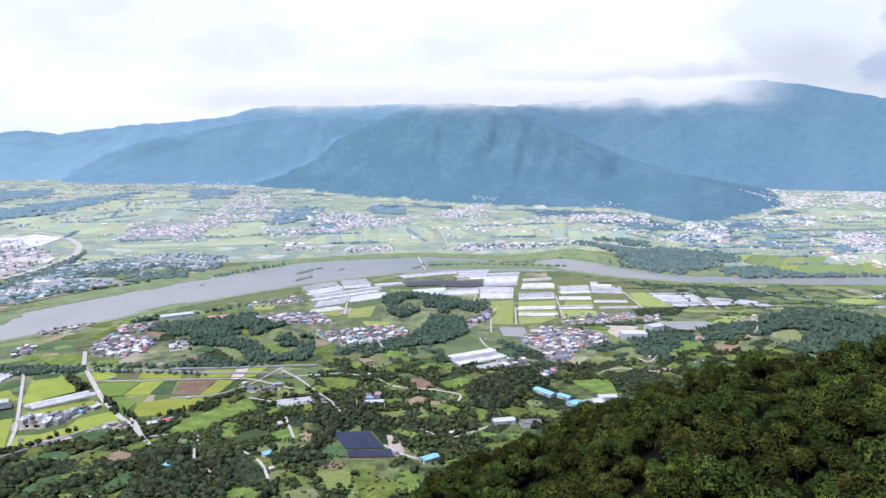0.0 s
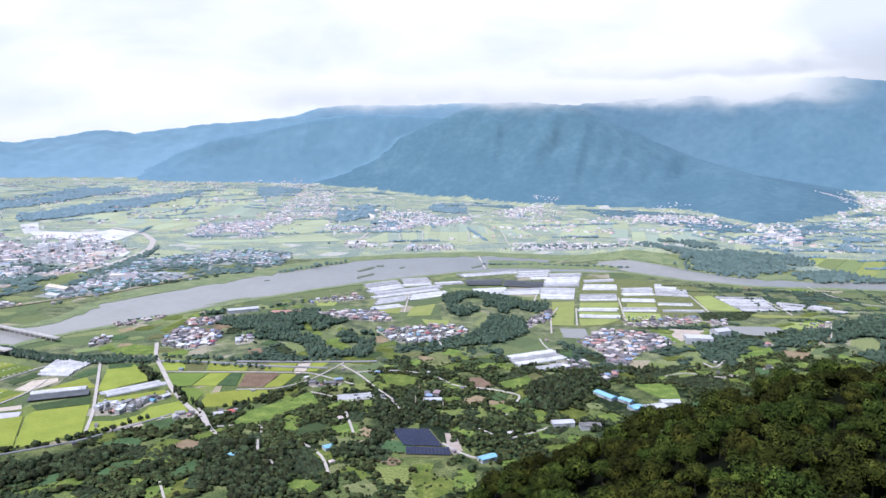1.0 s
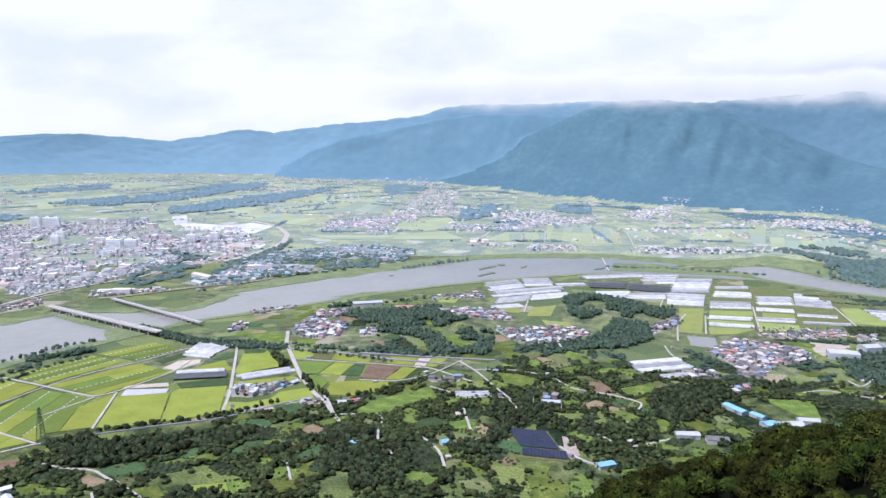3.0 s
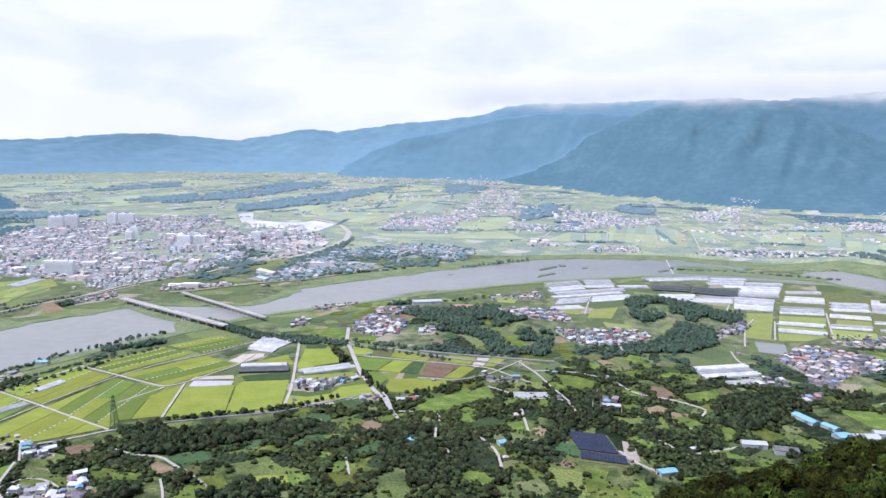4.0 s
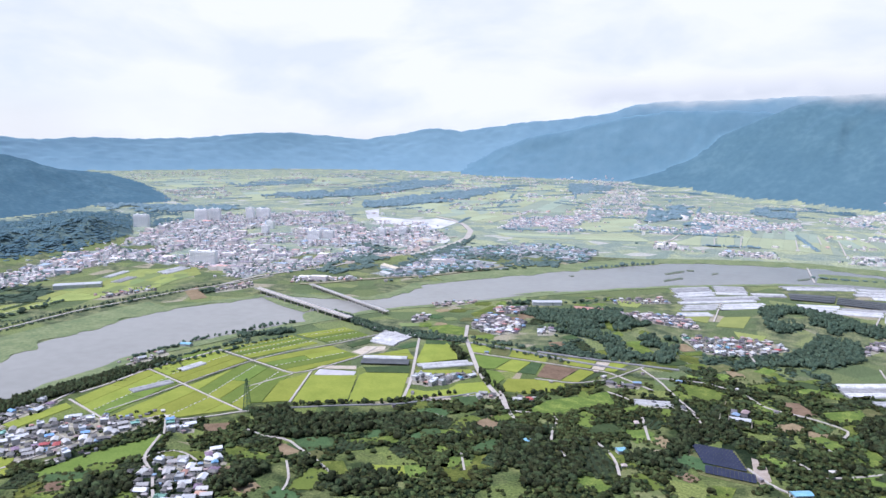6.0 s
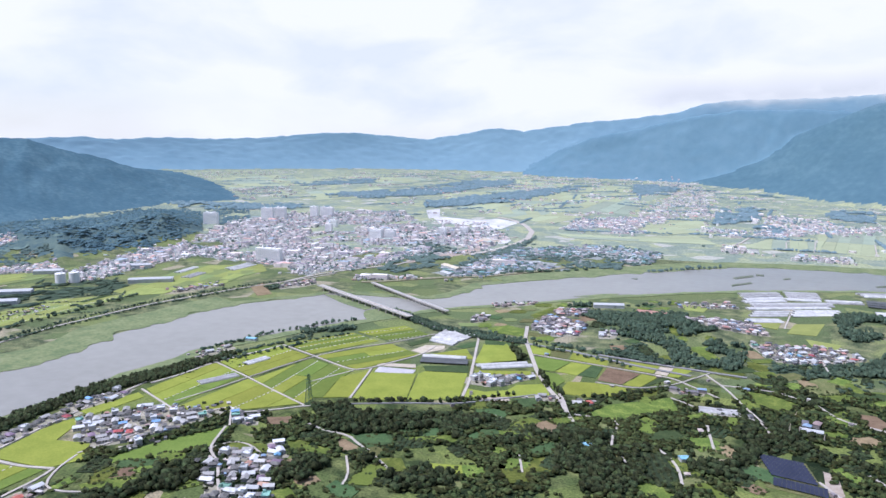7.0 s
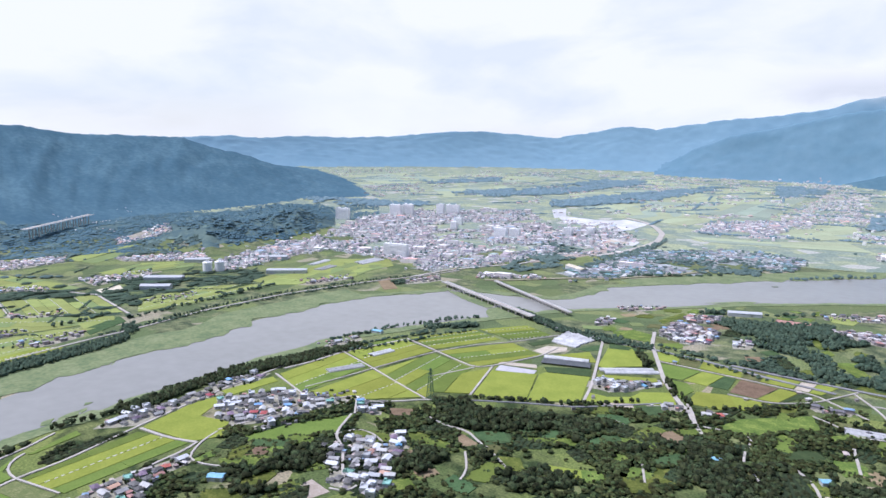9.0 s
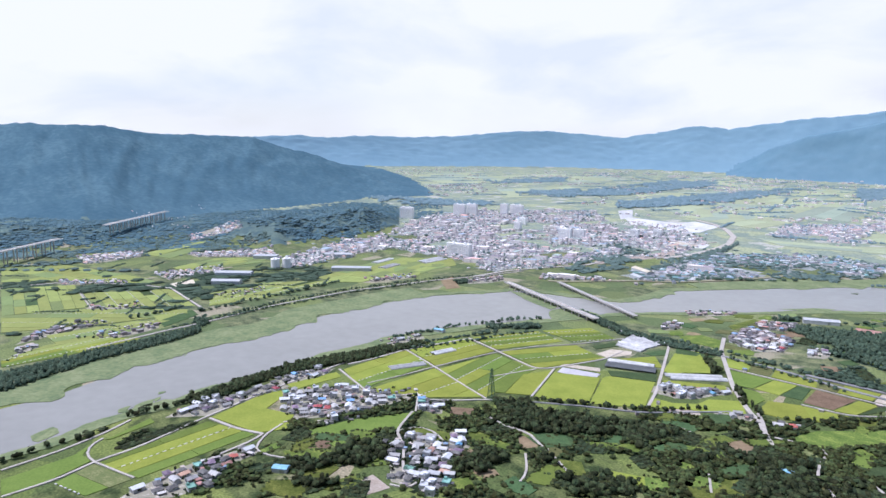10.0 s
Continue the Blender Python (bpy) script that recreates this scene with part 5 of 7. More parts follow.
road([(-636, 499), (-596, 464)], 4, 'concrete')
road([(-533, 517), (-498, 512), (-479, 522), (-442, 503), (-434, 503)], 5, 'concrete')
road([(-428, 500), (-400, 487), (-381, 476), (-369, 482)], 4, 'concrete')
road([(-444, 481), (-414, 452), (-407, 435)], 4, 'concrete')
road([(-309, 582), (-288, 549)], 4, 'concrete')
road([(-408, 635), (-389, 659), (-369, 653)], 4, 'concrete')
road([(-1030, 1621), (-1017, 1737), (-1033, 1899), (-1062, 2024), (-1136, 2193), (-1243, 2346), (-1357, 2471), (-1485, 2556)], 30, 'concrete')
road([(-1137, 1476), (-1114, 1595), (-1134, 1865), (-1106, 2032)], 14, 'concrete')
road([(-1146, 1058), (-1150, 1169), (-1127, 1261), (-1086, 1380), (-1114, 1557)], 12, 'concrete')
road([(-1635, 217), (-1616, 336), (-1495, 447), (-1385, 499)], 7, 'concrete')
road([(-1484, 327), (-1332, 310)], 5, 'concrete')
road([(-1432, 482), (-1212, 465)], 7, 'concrete')
road([(-1498, 768), (-1559, 961), (-1616, 1183)], 8, 'concrete')
road([(-1913, 562), (-1995, 616)], 5, 'concrete')
road([(-490, 2142), (-479, 2346), (-493, 2745), (-460, 2963)], 12, 'concrete')
road([(-367, 2455), (-333, 2246)], 6, 'concrete')
road([(-290, 2504), (-260, 2246)], 6, 'concrete')
road([(-131, 2556), (-108, 2274)], 6, 'concrete')
road([(-73, 2685), (-54, 2471)], 6, 'concrete')
road([(-9, 2592), (14, 2246)], 6, 'concrete')
road([(407, 2346), (347, 2093)], 7, 'concrete')
road([(745, 1441), (740, 1325), (825, 1292)], 4, 'concrete')
road([(663, 1586), (672, 1489), (702, 1402), (742, 1391)], 4, 'concrete')

road([(-1010, 1150), (-986, 1168), (-900, 1297), (-826, 1371), (-753, 1515), (-708, 1654)], 24, 'levee')
road([(-1075, 240), (-1110, 374), (-1118, 419), (-1128, 459), (-1162, 571), (-1172, 652), (-1184, 755), (-1167, 954), (-1137, 1093), (-1127, 1194)], 7, 'concrete')

# rice and vegetable plots: corners, number of strips, first kinds of crop
paddies([(-772, 480), (-791, 596), (-717, 584), (-694, 457)], 3)
paddies([(-688, 455), (-701, 577), (-581, 556), (-621, 504)], 4)
paddies([(-791, 603), (-779, 703), (-708, 695), (-707, 585)], 4)
paddies([(-695, 578), (-697, 687), (-613, 676), (-578, 557)], 5)
paddies([(-780, 718), (-743, 825), (-679, 812), (-712, 704)], 4)
paddies([(-741, 833), (-703, 908), (-636, 888), (-669, 823)], 3)
paddies([(-702, 701), (-654, 811), (-587, 791), (-614, 688)], 4)
paddies([(-622, 608), (-597, 696), (-551, 604), (-588, 574)], 2)
plot([(-590, 690), (-538, 720), (-489, 633), (-545, 603)], 'rice')
plot([(-534, 735), (-484, 761), (-442, 676), (-489, 636), (-536, 722)], 'rice')
plot([(-551, 752), (-501, 790), (-484, 763), (-534, 737)], 'vegetable')
paddies([(-576, 799), (-547, 856), (-511, 819), (-576, 787)], 2)
paddies([(-539, 893), (-515, 905), (-477, 829), (-502, 806)], 1)
paddies([(-482, 778), (-422, 818), (-411, 809), (-428, 786), (-470, 753)], 1)
paddies([(-455, 711), (-429, 714), (-409, 735), (-409, 758), (-382, 783), (-357, 747), (-392, 719), (-440, 681)], 1)
plot([(-480, 933), (-447, 935), (-431, 897), (-459, 892)], 'rice')
plot([(-446, 935), (-414, 935), (-404, 899), (-429, 897)], 'fallow')
plot([(-411, 933), (-358, 935), (-346, 901), (-401, 899)], 'rice')
plot([(-356, 938), (-326, 938), (-324, 904), (-344, 901)], 'fallow')
plot([(-326, 938), (-286, 940), (-284, 906), (-323, 904)], 'rice')
plot([(-285, 940), (-268, 945), (-266, 908), (-282, 906)], 'earth')
plot([(-267, 945), (-243, 953), (-251, 908), (-264, 906)], 'rice')
plot([(-450, 881), (-394, 888), (-395, 837), (-416, 831)], 'rice_green')
plot([(-392, 888), (-364, 890), (-363, 839), (-393, 837)], 'rice')
plot([(-363, 890), (-348, 892), (-338, 843), (-362, 839)], 'vegetable')
plot([(-343, 894), (-297, 894), (-302, 839), (-334, 837)], 'soil')
plot([(-294, 894), (-273, 894), (-279, 843), (-300, 837)], 'rice')
plot([(-272, 894), (-256, 899), (-272, 855), (-277, 843)], 'vegetable')
plot([(-410, 827), (-384, 829), (-366, 809), (-366, 773), (-380, 785)], 'rice_green')
plot([(-362, 809), (-331, 825), (-295, 791), (-312, 773), (-355, 763)], 'rice')
plot([(-329, 825), (-282, 831), (-294, 796), (-303, 787)], 'rice')
plot([(-299, 717), (-288, 761), (-236, 827), (-216, 791), (-242, 756), (-262, 723)], 'meadow')
plot([(-487, 785), (-547, 916), (-520, 928), (-479, 839), (-489, 791)], 'rice')
plot([(-513, 916), (-458, 859), (-460, 849), (-490, 815)], 'rice')
plot([(-584, 979), (-566, 1013), (-525, 1007), (-505, 966), (-568, 958)], 'meadow')
plot([(-568, 1101), (-564, 1181), (-551, 1173), (-551, 1084)], 'meadow')
plot([(-721, 281), (-748, 343), (-752, 378), (-734, 376), (-708, 338), (-673, 354), (-642, 331), (-652, 301)], 'rice')
paddies([(-680, 155), (-713, 272), (-650, 298), (-626, 175)], 4)
paddies([(-662, 115), (-682, 151), (-628, 170), (-621, 130)], 2)
paddies([(-698, 80), (-712, 142), (-729, 161), (-707, 148), (-689, 151), (-672, 115), (-662, 83), (-668, 76)], 1)
plot([(-731, 175), (-760, 228), (-746, 228), (-729, 180)], 'rice_green')
plot([(-705, 176), (-723, 219), (-727, 262), (-716, 264), (-696, 184)], 'orchard_soil')
plot([(-629, 321), (-621, 394), (-595, 463), (-570, 417), (-597, 365)], 'rice_green')
plot([(-766, 393), (-768, 467), (-749, 462), (-744, 394)], 'rice')
plot([(-597, 301), (-582, 330), (-566, 339), (-560, 317), (-577, 296)], 'meadow')
plot([(-543, 284), (-545, 327), (-531, 324), (-516, 292)], 'meadow')
plot([(-471, 510), (-442, 546), (-425, 534), (-442, 503)], 'vegetable')
plot([(-417, 495), (-398, 509), (-376, 490), (-386, 483)], 'meadow')
plot([(-425, 548), (-391, 582), (-366, 576), (-413, 546)], 'meadow')
plot([(-369, 516), (-342, 529), (-332, 516), (-358, 504)], 'rice')
plot([(-299, 582), (-280, 594), (-267, 565), (-287, 554)], 'meadow')
plot([(-340, 662), (-325, 688), (-298, 653), (-315, 639)], 'soil')
plot([(-306, 615), (-287, 636), (-279, 625), (-297, 609)], 'vegetable')
plot([(-582, 504), (-561, 522), (-550, 503), (-568, 491)], 'soil')
plot([(-476, 523), (-447, 545), (-429, 531), (-450, 514)], 'vegetable')
plot([(-479, 507), (-464, 514), (-441, 500), (-457, 487)], 'soil')
plot([(-48, 899), (-29, 904), (-7, 870), (-31, 859)], 'soil')
plot([(-16, 819), (4, 823), (1, 785), (-12, 785)], 'soil')
plot([(-7, 881), (35, 916), (41, 881), (11, 859)], 'meadow')
plot([(87, 765), (136, 796), (145, 773), (111, 756)], 'meadow')
plot([(163, 892), (220, 899), (216, 839), (193, 843)], 'meadow')
plot([(171, 916), (235, 979), (271, 979), (211, 928)], 'orchard_soil')
plot([(209, 916), (276, 940), (292, 892), (238, 881)], 'orchard_soil')
plot([(-83, 636), (-64, 642), (-65, 619), (-78, 619)], 'meadow')
plot([(-217, 655), (-193, 668), (-162, 611), (-180, 591)], 'orchard_soil')
plot([(-321, 655), (-316, 674), (-299, 655), (-302, 642)], 'soil')
plot([(-167, 904), (-138, 908), (-106, 892), (-116, 855), (-145, 859)], 'meadow')
plot([(346, 1037), (405, 1084), (402, 1052), (346, 1013)], 'meadow')
plot([(417, 1068), (454, 1052), (433, 1022), (412, 1031)], 'soil')
plot([(96, 1375), (141, 1386), (121, 1193), (84, 1193)], 'rice')
plot([(150, 1375), (227, 1386), (219, 1340), (146, 1335)], 'rice')
plot([(141, 1296), (214, 1296), (211, 1278), (140, 1278)], 'rice')
plot([(136, 1243), (210, 1247), (173, 1205), (133, 1193)], 'rice')
plot([(222, 1301), (286, 1296), (283, 1256), (214, 1234)], 'rice')
plot([(390, 1459), (425, 1470), (443, 1325), (381, 1335)], 'rice')
plot([(243, 1381), (296, 1381), (291, 1345), (236, 1345)], 'rice')
plot([(627, 1301), (727, 1301), (667, 1247), (559, 1256)], 'rice')
plot([(779, 1375), (822, 1413), (873, 1430), (868, 1375), (814, 1340)], 'rice')
plot([(-250, 1301), (-192, 1301), (-189, 1247), (-230, 1256)], 'rice')
plot([(-171, 1296), (-127, 1306), (-130, 1234), (-172, 1230)], 'rice')
plot([(-142, 1209), (-92, 1201), (-94, 1162), (-129, 1173)], 'rice')
plot([(-377, 1345), (-324, 1355), (-322, 1301), (-354, 1301)], 'rice')
plot([(423, 1310), (501, 1292), (563, 1264), (463, 1273)], 'rice')
plot([(495, 1234), (541, 1213), (508, 1181), (461, 1185)], 'rice')
plot([(359, 1310), (470, 1325), (426, 1256), (352, 1247)], 'orchard_soil')
paddies([(-1623, 215), (-1578, 338), (-1349, 309), (-1372, 179)], 4)
paddies([(-1481, 331), (-1421, 479), (-1246, 463), (-1343, 317)], 5)
paddies([(-1886, 254), (-1835, 384), (-1596, 466), (-1479, 487), (-1629, 339), (-1700, 227)], 3)
paddies([(-1332, 524), (-1361, 671), (-1290, 794), (-1236, 608), (-1231, 483)], 4)
paddies([(-1347, 772), (-1473, 1061), (-1363, 1178), (-1280, 1121), (-1246, 823), (-1275, 784)], 4)
paddies([(-1372, 179), (-1338, 302), (-1230, 442), (-1197, 430), (-1210, 297), (-1238, 205), (-1251, 161)], 3)
paddies([(-1191, 211), (-1201, 338), (-1168, 391), (-1128, 292), (-1124, 213)], 2)
paddies([(-1089, 137), (-1134, 200), (-1124, 282), (-1086, 320), (-1061, 214), (-1056, 133)], 3)
paddies([(-1905, 574), (-2038, 741), (-2008, 883), (-1868, 788), (-1790, 607)], 3)
paddies([(-1655, 560), (-1723, 697), (-1663, 822), (-1602, 761), (-1581, 598)], 3)
paddies([(-1991, 806), (-1988, 910), (-1822, 850), (-1908, 805)], 2)
paddies([(-1217, 379), (-1216, 447), (-1178, 442), (-1131, 369)], 1)
paddies([(-436, 2422), (-401, 2685), (-333, 2246), (-459, 2246)], 3)
paddies([(-373, 2556), (-296, 2556), (-263, 2274), (-325, 2246)], 3)
paddies([(-315, 2786), (-145, 2828), (-114, 2274), (-261, 2302)], 5)
paddies([(-134, 2786), (-71, 2745), (11, 2246), (-103, 2274)], 4)
paddies([(-64, 2828), (153, 2894), (193, 2504), (21, 2422)], 5)
paddies([(156, 2963), (512, 2963), (420, 2422), (189, 2454)], 6)
paddies([(489, 2786), (750, 2786), (712, 2422), (408, 2246)], 6)
paddies([(823, 2591), (960, 2685), (870, 2274), (683, 2142)], 3)
paddies([(842, 2024), (1058, 1970), (1279, 2024), (1076, 1697), (845, 1697), (809, 1870)], 8)
paddies([(1851, 3588), (2145, 3424), (1750, 2785), (1455, 2685)], 6)
paddies([(1237, 2422), (1349, 2346), (1301, 2081), (1116, 2081)], 4)
paddies([(1295, 3137), (1612, 3274), (1375, 2785), (1196, 2786)], 4)
paddies([(-2118, 4189), (-1946, 5385), (-1442, 4713), (-1094, 3011), (-1466, 3137)], 10)
paddies([(-1968, 3137), (-2007, 3968), (-1408, 3011), (-1365, 2685), (-1750, 2786)], 7)
paddies([(-3615, 5799), (-3111, 5982), (-2005, 4713), (-2418, 4436), (-2943, 4713)], 6)
paddies([(-1429, 970), (-1381, 1143), (-1318, 1151), (-1237, 968), (-1262, 843)], 4)
paddies([(-1075, 2222), (-835, 2258), (-649, 2445), (-524, 2256), (-941, 2118)], 4)
paddies([(-999, 2572), (-815, 3059), (-620, 2662), (-721, 2408)], 4)
paddies([(-2473, 3553), (-2327, 4278), (-1871, 4203), (-1603, 2945), (-1836, 2818)], 6)
paddies([(-1600, 2634), (-1606, 3320), (-1225, 3152), (-1194, 2468)], 5)
paddies([(-5035, 3687), (-5095, 4755), (-3882, 3923), (-3671, 2967)], 6)
paddies([(-4466, 4303), (-4542, 5802), (-3519, 4866), (-3435, 3584)], 6)
paddies([(-3225, 3159), (-3161, 3798), (-2574, 3297), (-2700, 2732)], 5)

# plastic greenhouses: corners of the group, number of tunnels
greenhouses([(111, 1697), (188, 1713), (160, 1539), (85, 1539)], 7)
greenhouses([(81, 1520), (155, 1520), (141, 1402), (75, 1402)], 5)
greenhouses([(159, 1459), (234, 1470), (226, 1402), (152, 1391)], 4)
greenhouses([(145, 1330), (218, 1335), (214, 1306), (142, 1306)], 2)
greenhouses([(139, 1273), (212, 1273), (208, 1251), (137, 1251)], 2)
greenhouses([(185, 1621), (254, 1643), (249, 1607), (181, 1586)], 2)
greenhouses([(238, 1424), (302, 1424), (299, 1391), (233, 1391)], 2)
greenhouses([(228, 1340), (291, 1345), (286, 1310), (223, 1310)], 2)
greenhouses([(303, 1391), (369, 1391), (364, 1365), (298, 1365)], 2)
greenhouses([(299, 1330), (376, 1335), (371, 1310), (296, 1306)], 2)
greenhouses([(428, 1459), (522, 1459), (508, 1325), (441, 1335)], 6)
greenhouses([(533, 1413), (584, 1391), (548, 1330), (521, 1330)], 3)
greenhouses([(593, 1386), (638, 1325), (615, 1310), (565, 1345)], 2)
greenhouses([(881, 1424), (929, 1459), (907, 1424), (874, 1408)], 2)
greenhouses([(821, 1325), (861, 1350), (843, 1320), (818, 1310)], 2)
greenhouses([(-496, 800), (-444, 851), (-431, 831), (-486, 787)], 2)
greenhouses([(-206, 815), (-162, 829), (-158, 811), (-201, 807)], 1)
greenhouses([(-743, 536), (-726, 582), (-713, 580), (-727, 529)], 1)
greenhouses([(-760, 615), (-758, 655), (-742, 646), (-750, 610)], 1)
plot([(-588, 694), (-597, 715), (-548, 732), (-540, 713)], 'mulch')
greenhouses([(-620, 867), (-633, 928), (-572, 928), (-577, 857)], 5, True, 13.0, 0.4)
greenhouses([(-578, 795), (-523, 822), (-515, 811), (-572, 784)], 1)
greenhouses([(-1436, 982), (-1466, 1055), (-1441, 1046), (-1411, 974)], 1)
greenhouses([(-1371, 962), (-1389, 1017), (-1363, 1012), (-1337, 946)], 1)
greenhouses([(-1384, 1093), (-1401, 1172), (-1359, 1155), (-1341, 1068)], 2)
plot([(181, 1673), (336, 1621), (419, 1586), (422, 1459), (369, 1292), (215, 1221), (129, 1181)], 'fallow')
greenhouses([(179, 1565), (250, 1572), (242, 1507), (168, 1501)], 3)
greenhouses([(256, 1533), (321, 1546), (309, 1459), (244, 1447)], 3)
greenhouses([(335, 1586), (389, 1520), (377, 1447), (313, 1459)], 3)

greenhouses([(-310, 1524), (-247, 1581), (-218, 1508), (-272, 1434)], 3, False, 22.0, 5.0)
greenhouses([(-237, 1594), (-179, 1619), (-159, 1547), (-210, 1506)], 3, False, 22.0, 4.0)
greenhouses([(-269, 1435), (-143, 1531), (-130, 1483), (-251, 1381)], 3, False, 17.0, 2.0)
greenhouses([(-249, 1370), (-195, 1411), (-193, 1353), (-247, 1312)], 3, False, 20.0, 4.0)
greenhouses([(-189, 1414), (-120, 1464), (-122, 1391), (-183, 1353)], 3, False, 22.0, 6.0)
greenhouses([(-250, 1300), (-193, 1337), (-191, 1298), (-228, 1277)], 1, False, 24.0, 5.0)
greenhouses([(-114, 1670), (28, 1742), (35, 1696), (-91, 1633)], 3, False, 18.0, 5.0)
greenhouses([(-157, 1555), (-96, 1583), (-87, 1549), (-142, 1525)], 2, False, 15.0, 4.0)
greenhouses([(-66, 1489), (6, 1511), (1, 1465), (-58, 1443)], 2, False, 18.0, 3.0)
greenhouses([(-69, 1426), (-3, 1442), (-7, 1399), (-58, 1391)], 2, False, 18.0, 3.0)
greenhouses([(4, 1494), (77, 1512), (73, 1448), (-2, 1427)], 3, False, 20.0, 4.0)
greenhouses([(39, 1727), (115, 1748), (101, 1623), (28, 1632)], 4, False, 27.0, 10.0)
greenhouses([(3, 996), (68, 1037), (94, 997), (22, 954)], 3, True, 14.0, 0.6)
greenhouses([(44, 954), (93, 981), (90, 959), (51, 940)], 1, True, 30.0, 2.0)
net_house([(-88, 1594), (-1, 1609), (-4, 1534), (-79, 1529)], 3)
net_house([(3, 1599), (93, 1589), (85, 1516), (0, 1525)], 4)
net_house([(-573, 780), (-514, 809), (-501, 787), (-561, 758)], 1)

# plots under dark netting and bare yards
plot([(-607, 728), (-563, 752), (-554, 740), (-603, 717)], 'earth')
plot([(-608, 801), (-608, 837), (-582, 851), (-573, 835), (-586, 799)], 'earth')
plot([(-636, 826), (-627, 871), (-611, 858), (-621, 820)], 'vegetable')
plot([(-567, 856), (-555, 903), (-540, 876), (-551, 855)], 'vegetable')
plot([(-552, 918), (-492, 923), (-496, 911), (-536, 891)], 'vegetable')
plot([(-424, 693), (-399, 718), (-389, 706), (-410, 683)], 'earth')
plot([(-390, 710), (-369, 733), (-351, 704), (-362, 691)], 'vegetable')
plot([(279, 1185), (334, 1181), (319, 1111), (271, 1111)], 'earth')
pond([(97, 1173), (140, 1173), (137, 1111), (97, 1115)])
pond([(373, 1213), (459, 1205), (464, 1173), (417, 1143), (370, 1173)])
plot([(288, 928), (311, 953), (317, 948), (294, 923)], 'earth')
plot([(-500, 325), (-501, 341), (-471, 339), (-474, 312)], 'earth')
plot([(-1158, 969), (-1177, 1018), (-1073, 951), (-1082, 921)], 'soil')
plot([(-1478, 2346), (-1456, 2504), (-1312, 2423), (-1267, 2206), (-1352, 2142)], 'earth')
plot([(-1155, 1823), (-1198, 1970), (-1101, 1939), (-1073, 1737)], 'earth')
plot([(-1733, 2425), (-1457, 2398), (-1338, 2240), (-1545, 2215)], 'earth')
plot([(-1115, 1447), (-1097, 1570), (-1090, 1791), (-1042, 1714), (-1054, 1508), (-1084, 1406)], 'earth')
plot([(-1221, 1973), (-1089, 1962), (-1060, 1875), (-1152, 1827)], 'earth')
plot([(-1902, 2620), (-1894, 2719), (-1702, 2442), (-1677, 2328)], 'earth')
plot([(-1472, 496), (-1491, 551), (-1446, 540), (-1436, 495)], 'earth')

# villages: outline, spacing of the houses
village([(-551, 389), (-546, 428), (-513, 446), (-493, 451), (-466, 406), (-441, 384), (-438, 356), (-484, 348), (-515, 364)], 17)
village([(-750, 381), (-711, 452), (-657, 511), (-634, 502), (-631, 462), (-634, 403), (-639, 384), (-671, 339)], 19)
village([(-753, 247), (-777, 287), (-775, 356), (-802, 424), (-783, 477), (-764, 435), (-752, 359), (-730, 288)], 18)
village([(-623, 202), (-625, 256), (-627, 280), (-610, 284), (-599, 245), (-572, 223), (-576, 186), (-600, 156)], 20)
village([(-644, 366), (-620, 408), (-604, 398), (-624, 354)], 22)
village([(-531, 446), (-518, 474), (-498, 455), (-512, 438)], 20)
village([(-633, 497), (-598, 511), (-572, 481), (-595, 471)], 18)
village([(-1219, 201), (-1249, 264), (-1248, 307), (-1218, 303), (-1191, 227), (-1166, 170)], 19)
village([(-1163, 284), (-1172, 374), (-1134, 365), (-1112, 287), (-1153, 234)], 18)
village([(-1075, 135), (-1154, 175), (-1160, 187), (-1115, 189), (-1080, 149)], 24)
village([(-1316, 529), (-1339, 622), (-1298, 639), (-1265, 530)], 22)
village([(-1959, 425), (-1953, 589), (-1859, 559), (-1828, 419)], 24)
village([(-1836, 666), (-1795, 887), (-1654, 833), (-1774, 673)], 24)
village([(-1352, 305), (-1343, 390), (-1291, 384), (-1314, 306)], 22)
village([(-1607, 506), (-1621, 668), (-1543, 649), (-1520, 513)], 32)
village([(-1643, 321), (-1578, 437), (-1527, 434), (-1592, 320)], 26)
village([(-2157, 785), (-2222, 979), (-2081, 934), (-2051, 763)], 28)
village([(-1288, 850), (-1263, 972), (-1216, 944), (-1238, 832)], 28)
village([(-853, 593), (-845, 668), (-824, 654), (-823, 592)], 24)
village([(-1137, 1016), (-1118, 1118), (-1067, 1077), (-1093, 993)], 26)
village([(-481, 743), (-467, 764), (-432, 792), (-413, 811), (-403, 800), (-419, 753), (-437, 728), (-466, 728)], 15)
village([(-386, 729), (-347, 752), (-338, 739), (-373, 718)], 18)
village([(-331, 749), (-307, 762), (-302, 752), (-325, 739)], 18)
village([(-543, 1052), (-535, 1118), (-453, 1084), (-440, 1022), (-477, 993), (-516, 1013)], 15)
village([(-561, 1173), (-492, 1193), (-481, 1154), (-526, 1118)], 16)
village([(-651, 1037), (-631, 1062), (-608, 1022), (-619, 985)], 20)
village([(-422, 1062), (-398, 1068), (-387, 1037), (-407, 1022)], 20)
village([(-323, 1181), (-306, 1234), (-234, 1278), (-189, 1193), (-271, 1166)], 16)
village([(-212, 1129), (-137, 1166), (-91, 1181), (-55, 1136), (-92, 1074), (-159, 1052)], 20)
village([(35, 1205), (86, 1301), (98, 1256), (44, 1166)], 17)
village([(116, 1084), (164, 1173), (249, 1143), (270, 1094), (200, 1031), (172, 966), (150, 979), (149, 1031)], 17)
village([(-252, 859), (-205, 870), (-201, 855), (-240, 843)], 20)
village([(69, 979), (119, 993), (119, 953), (75, 948)], 24)
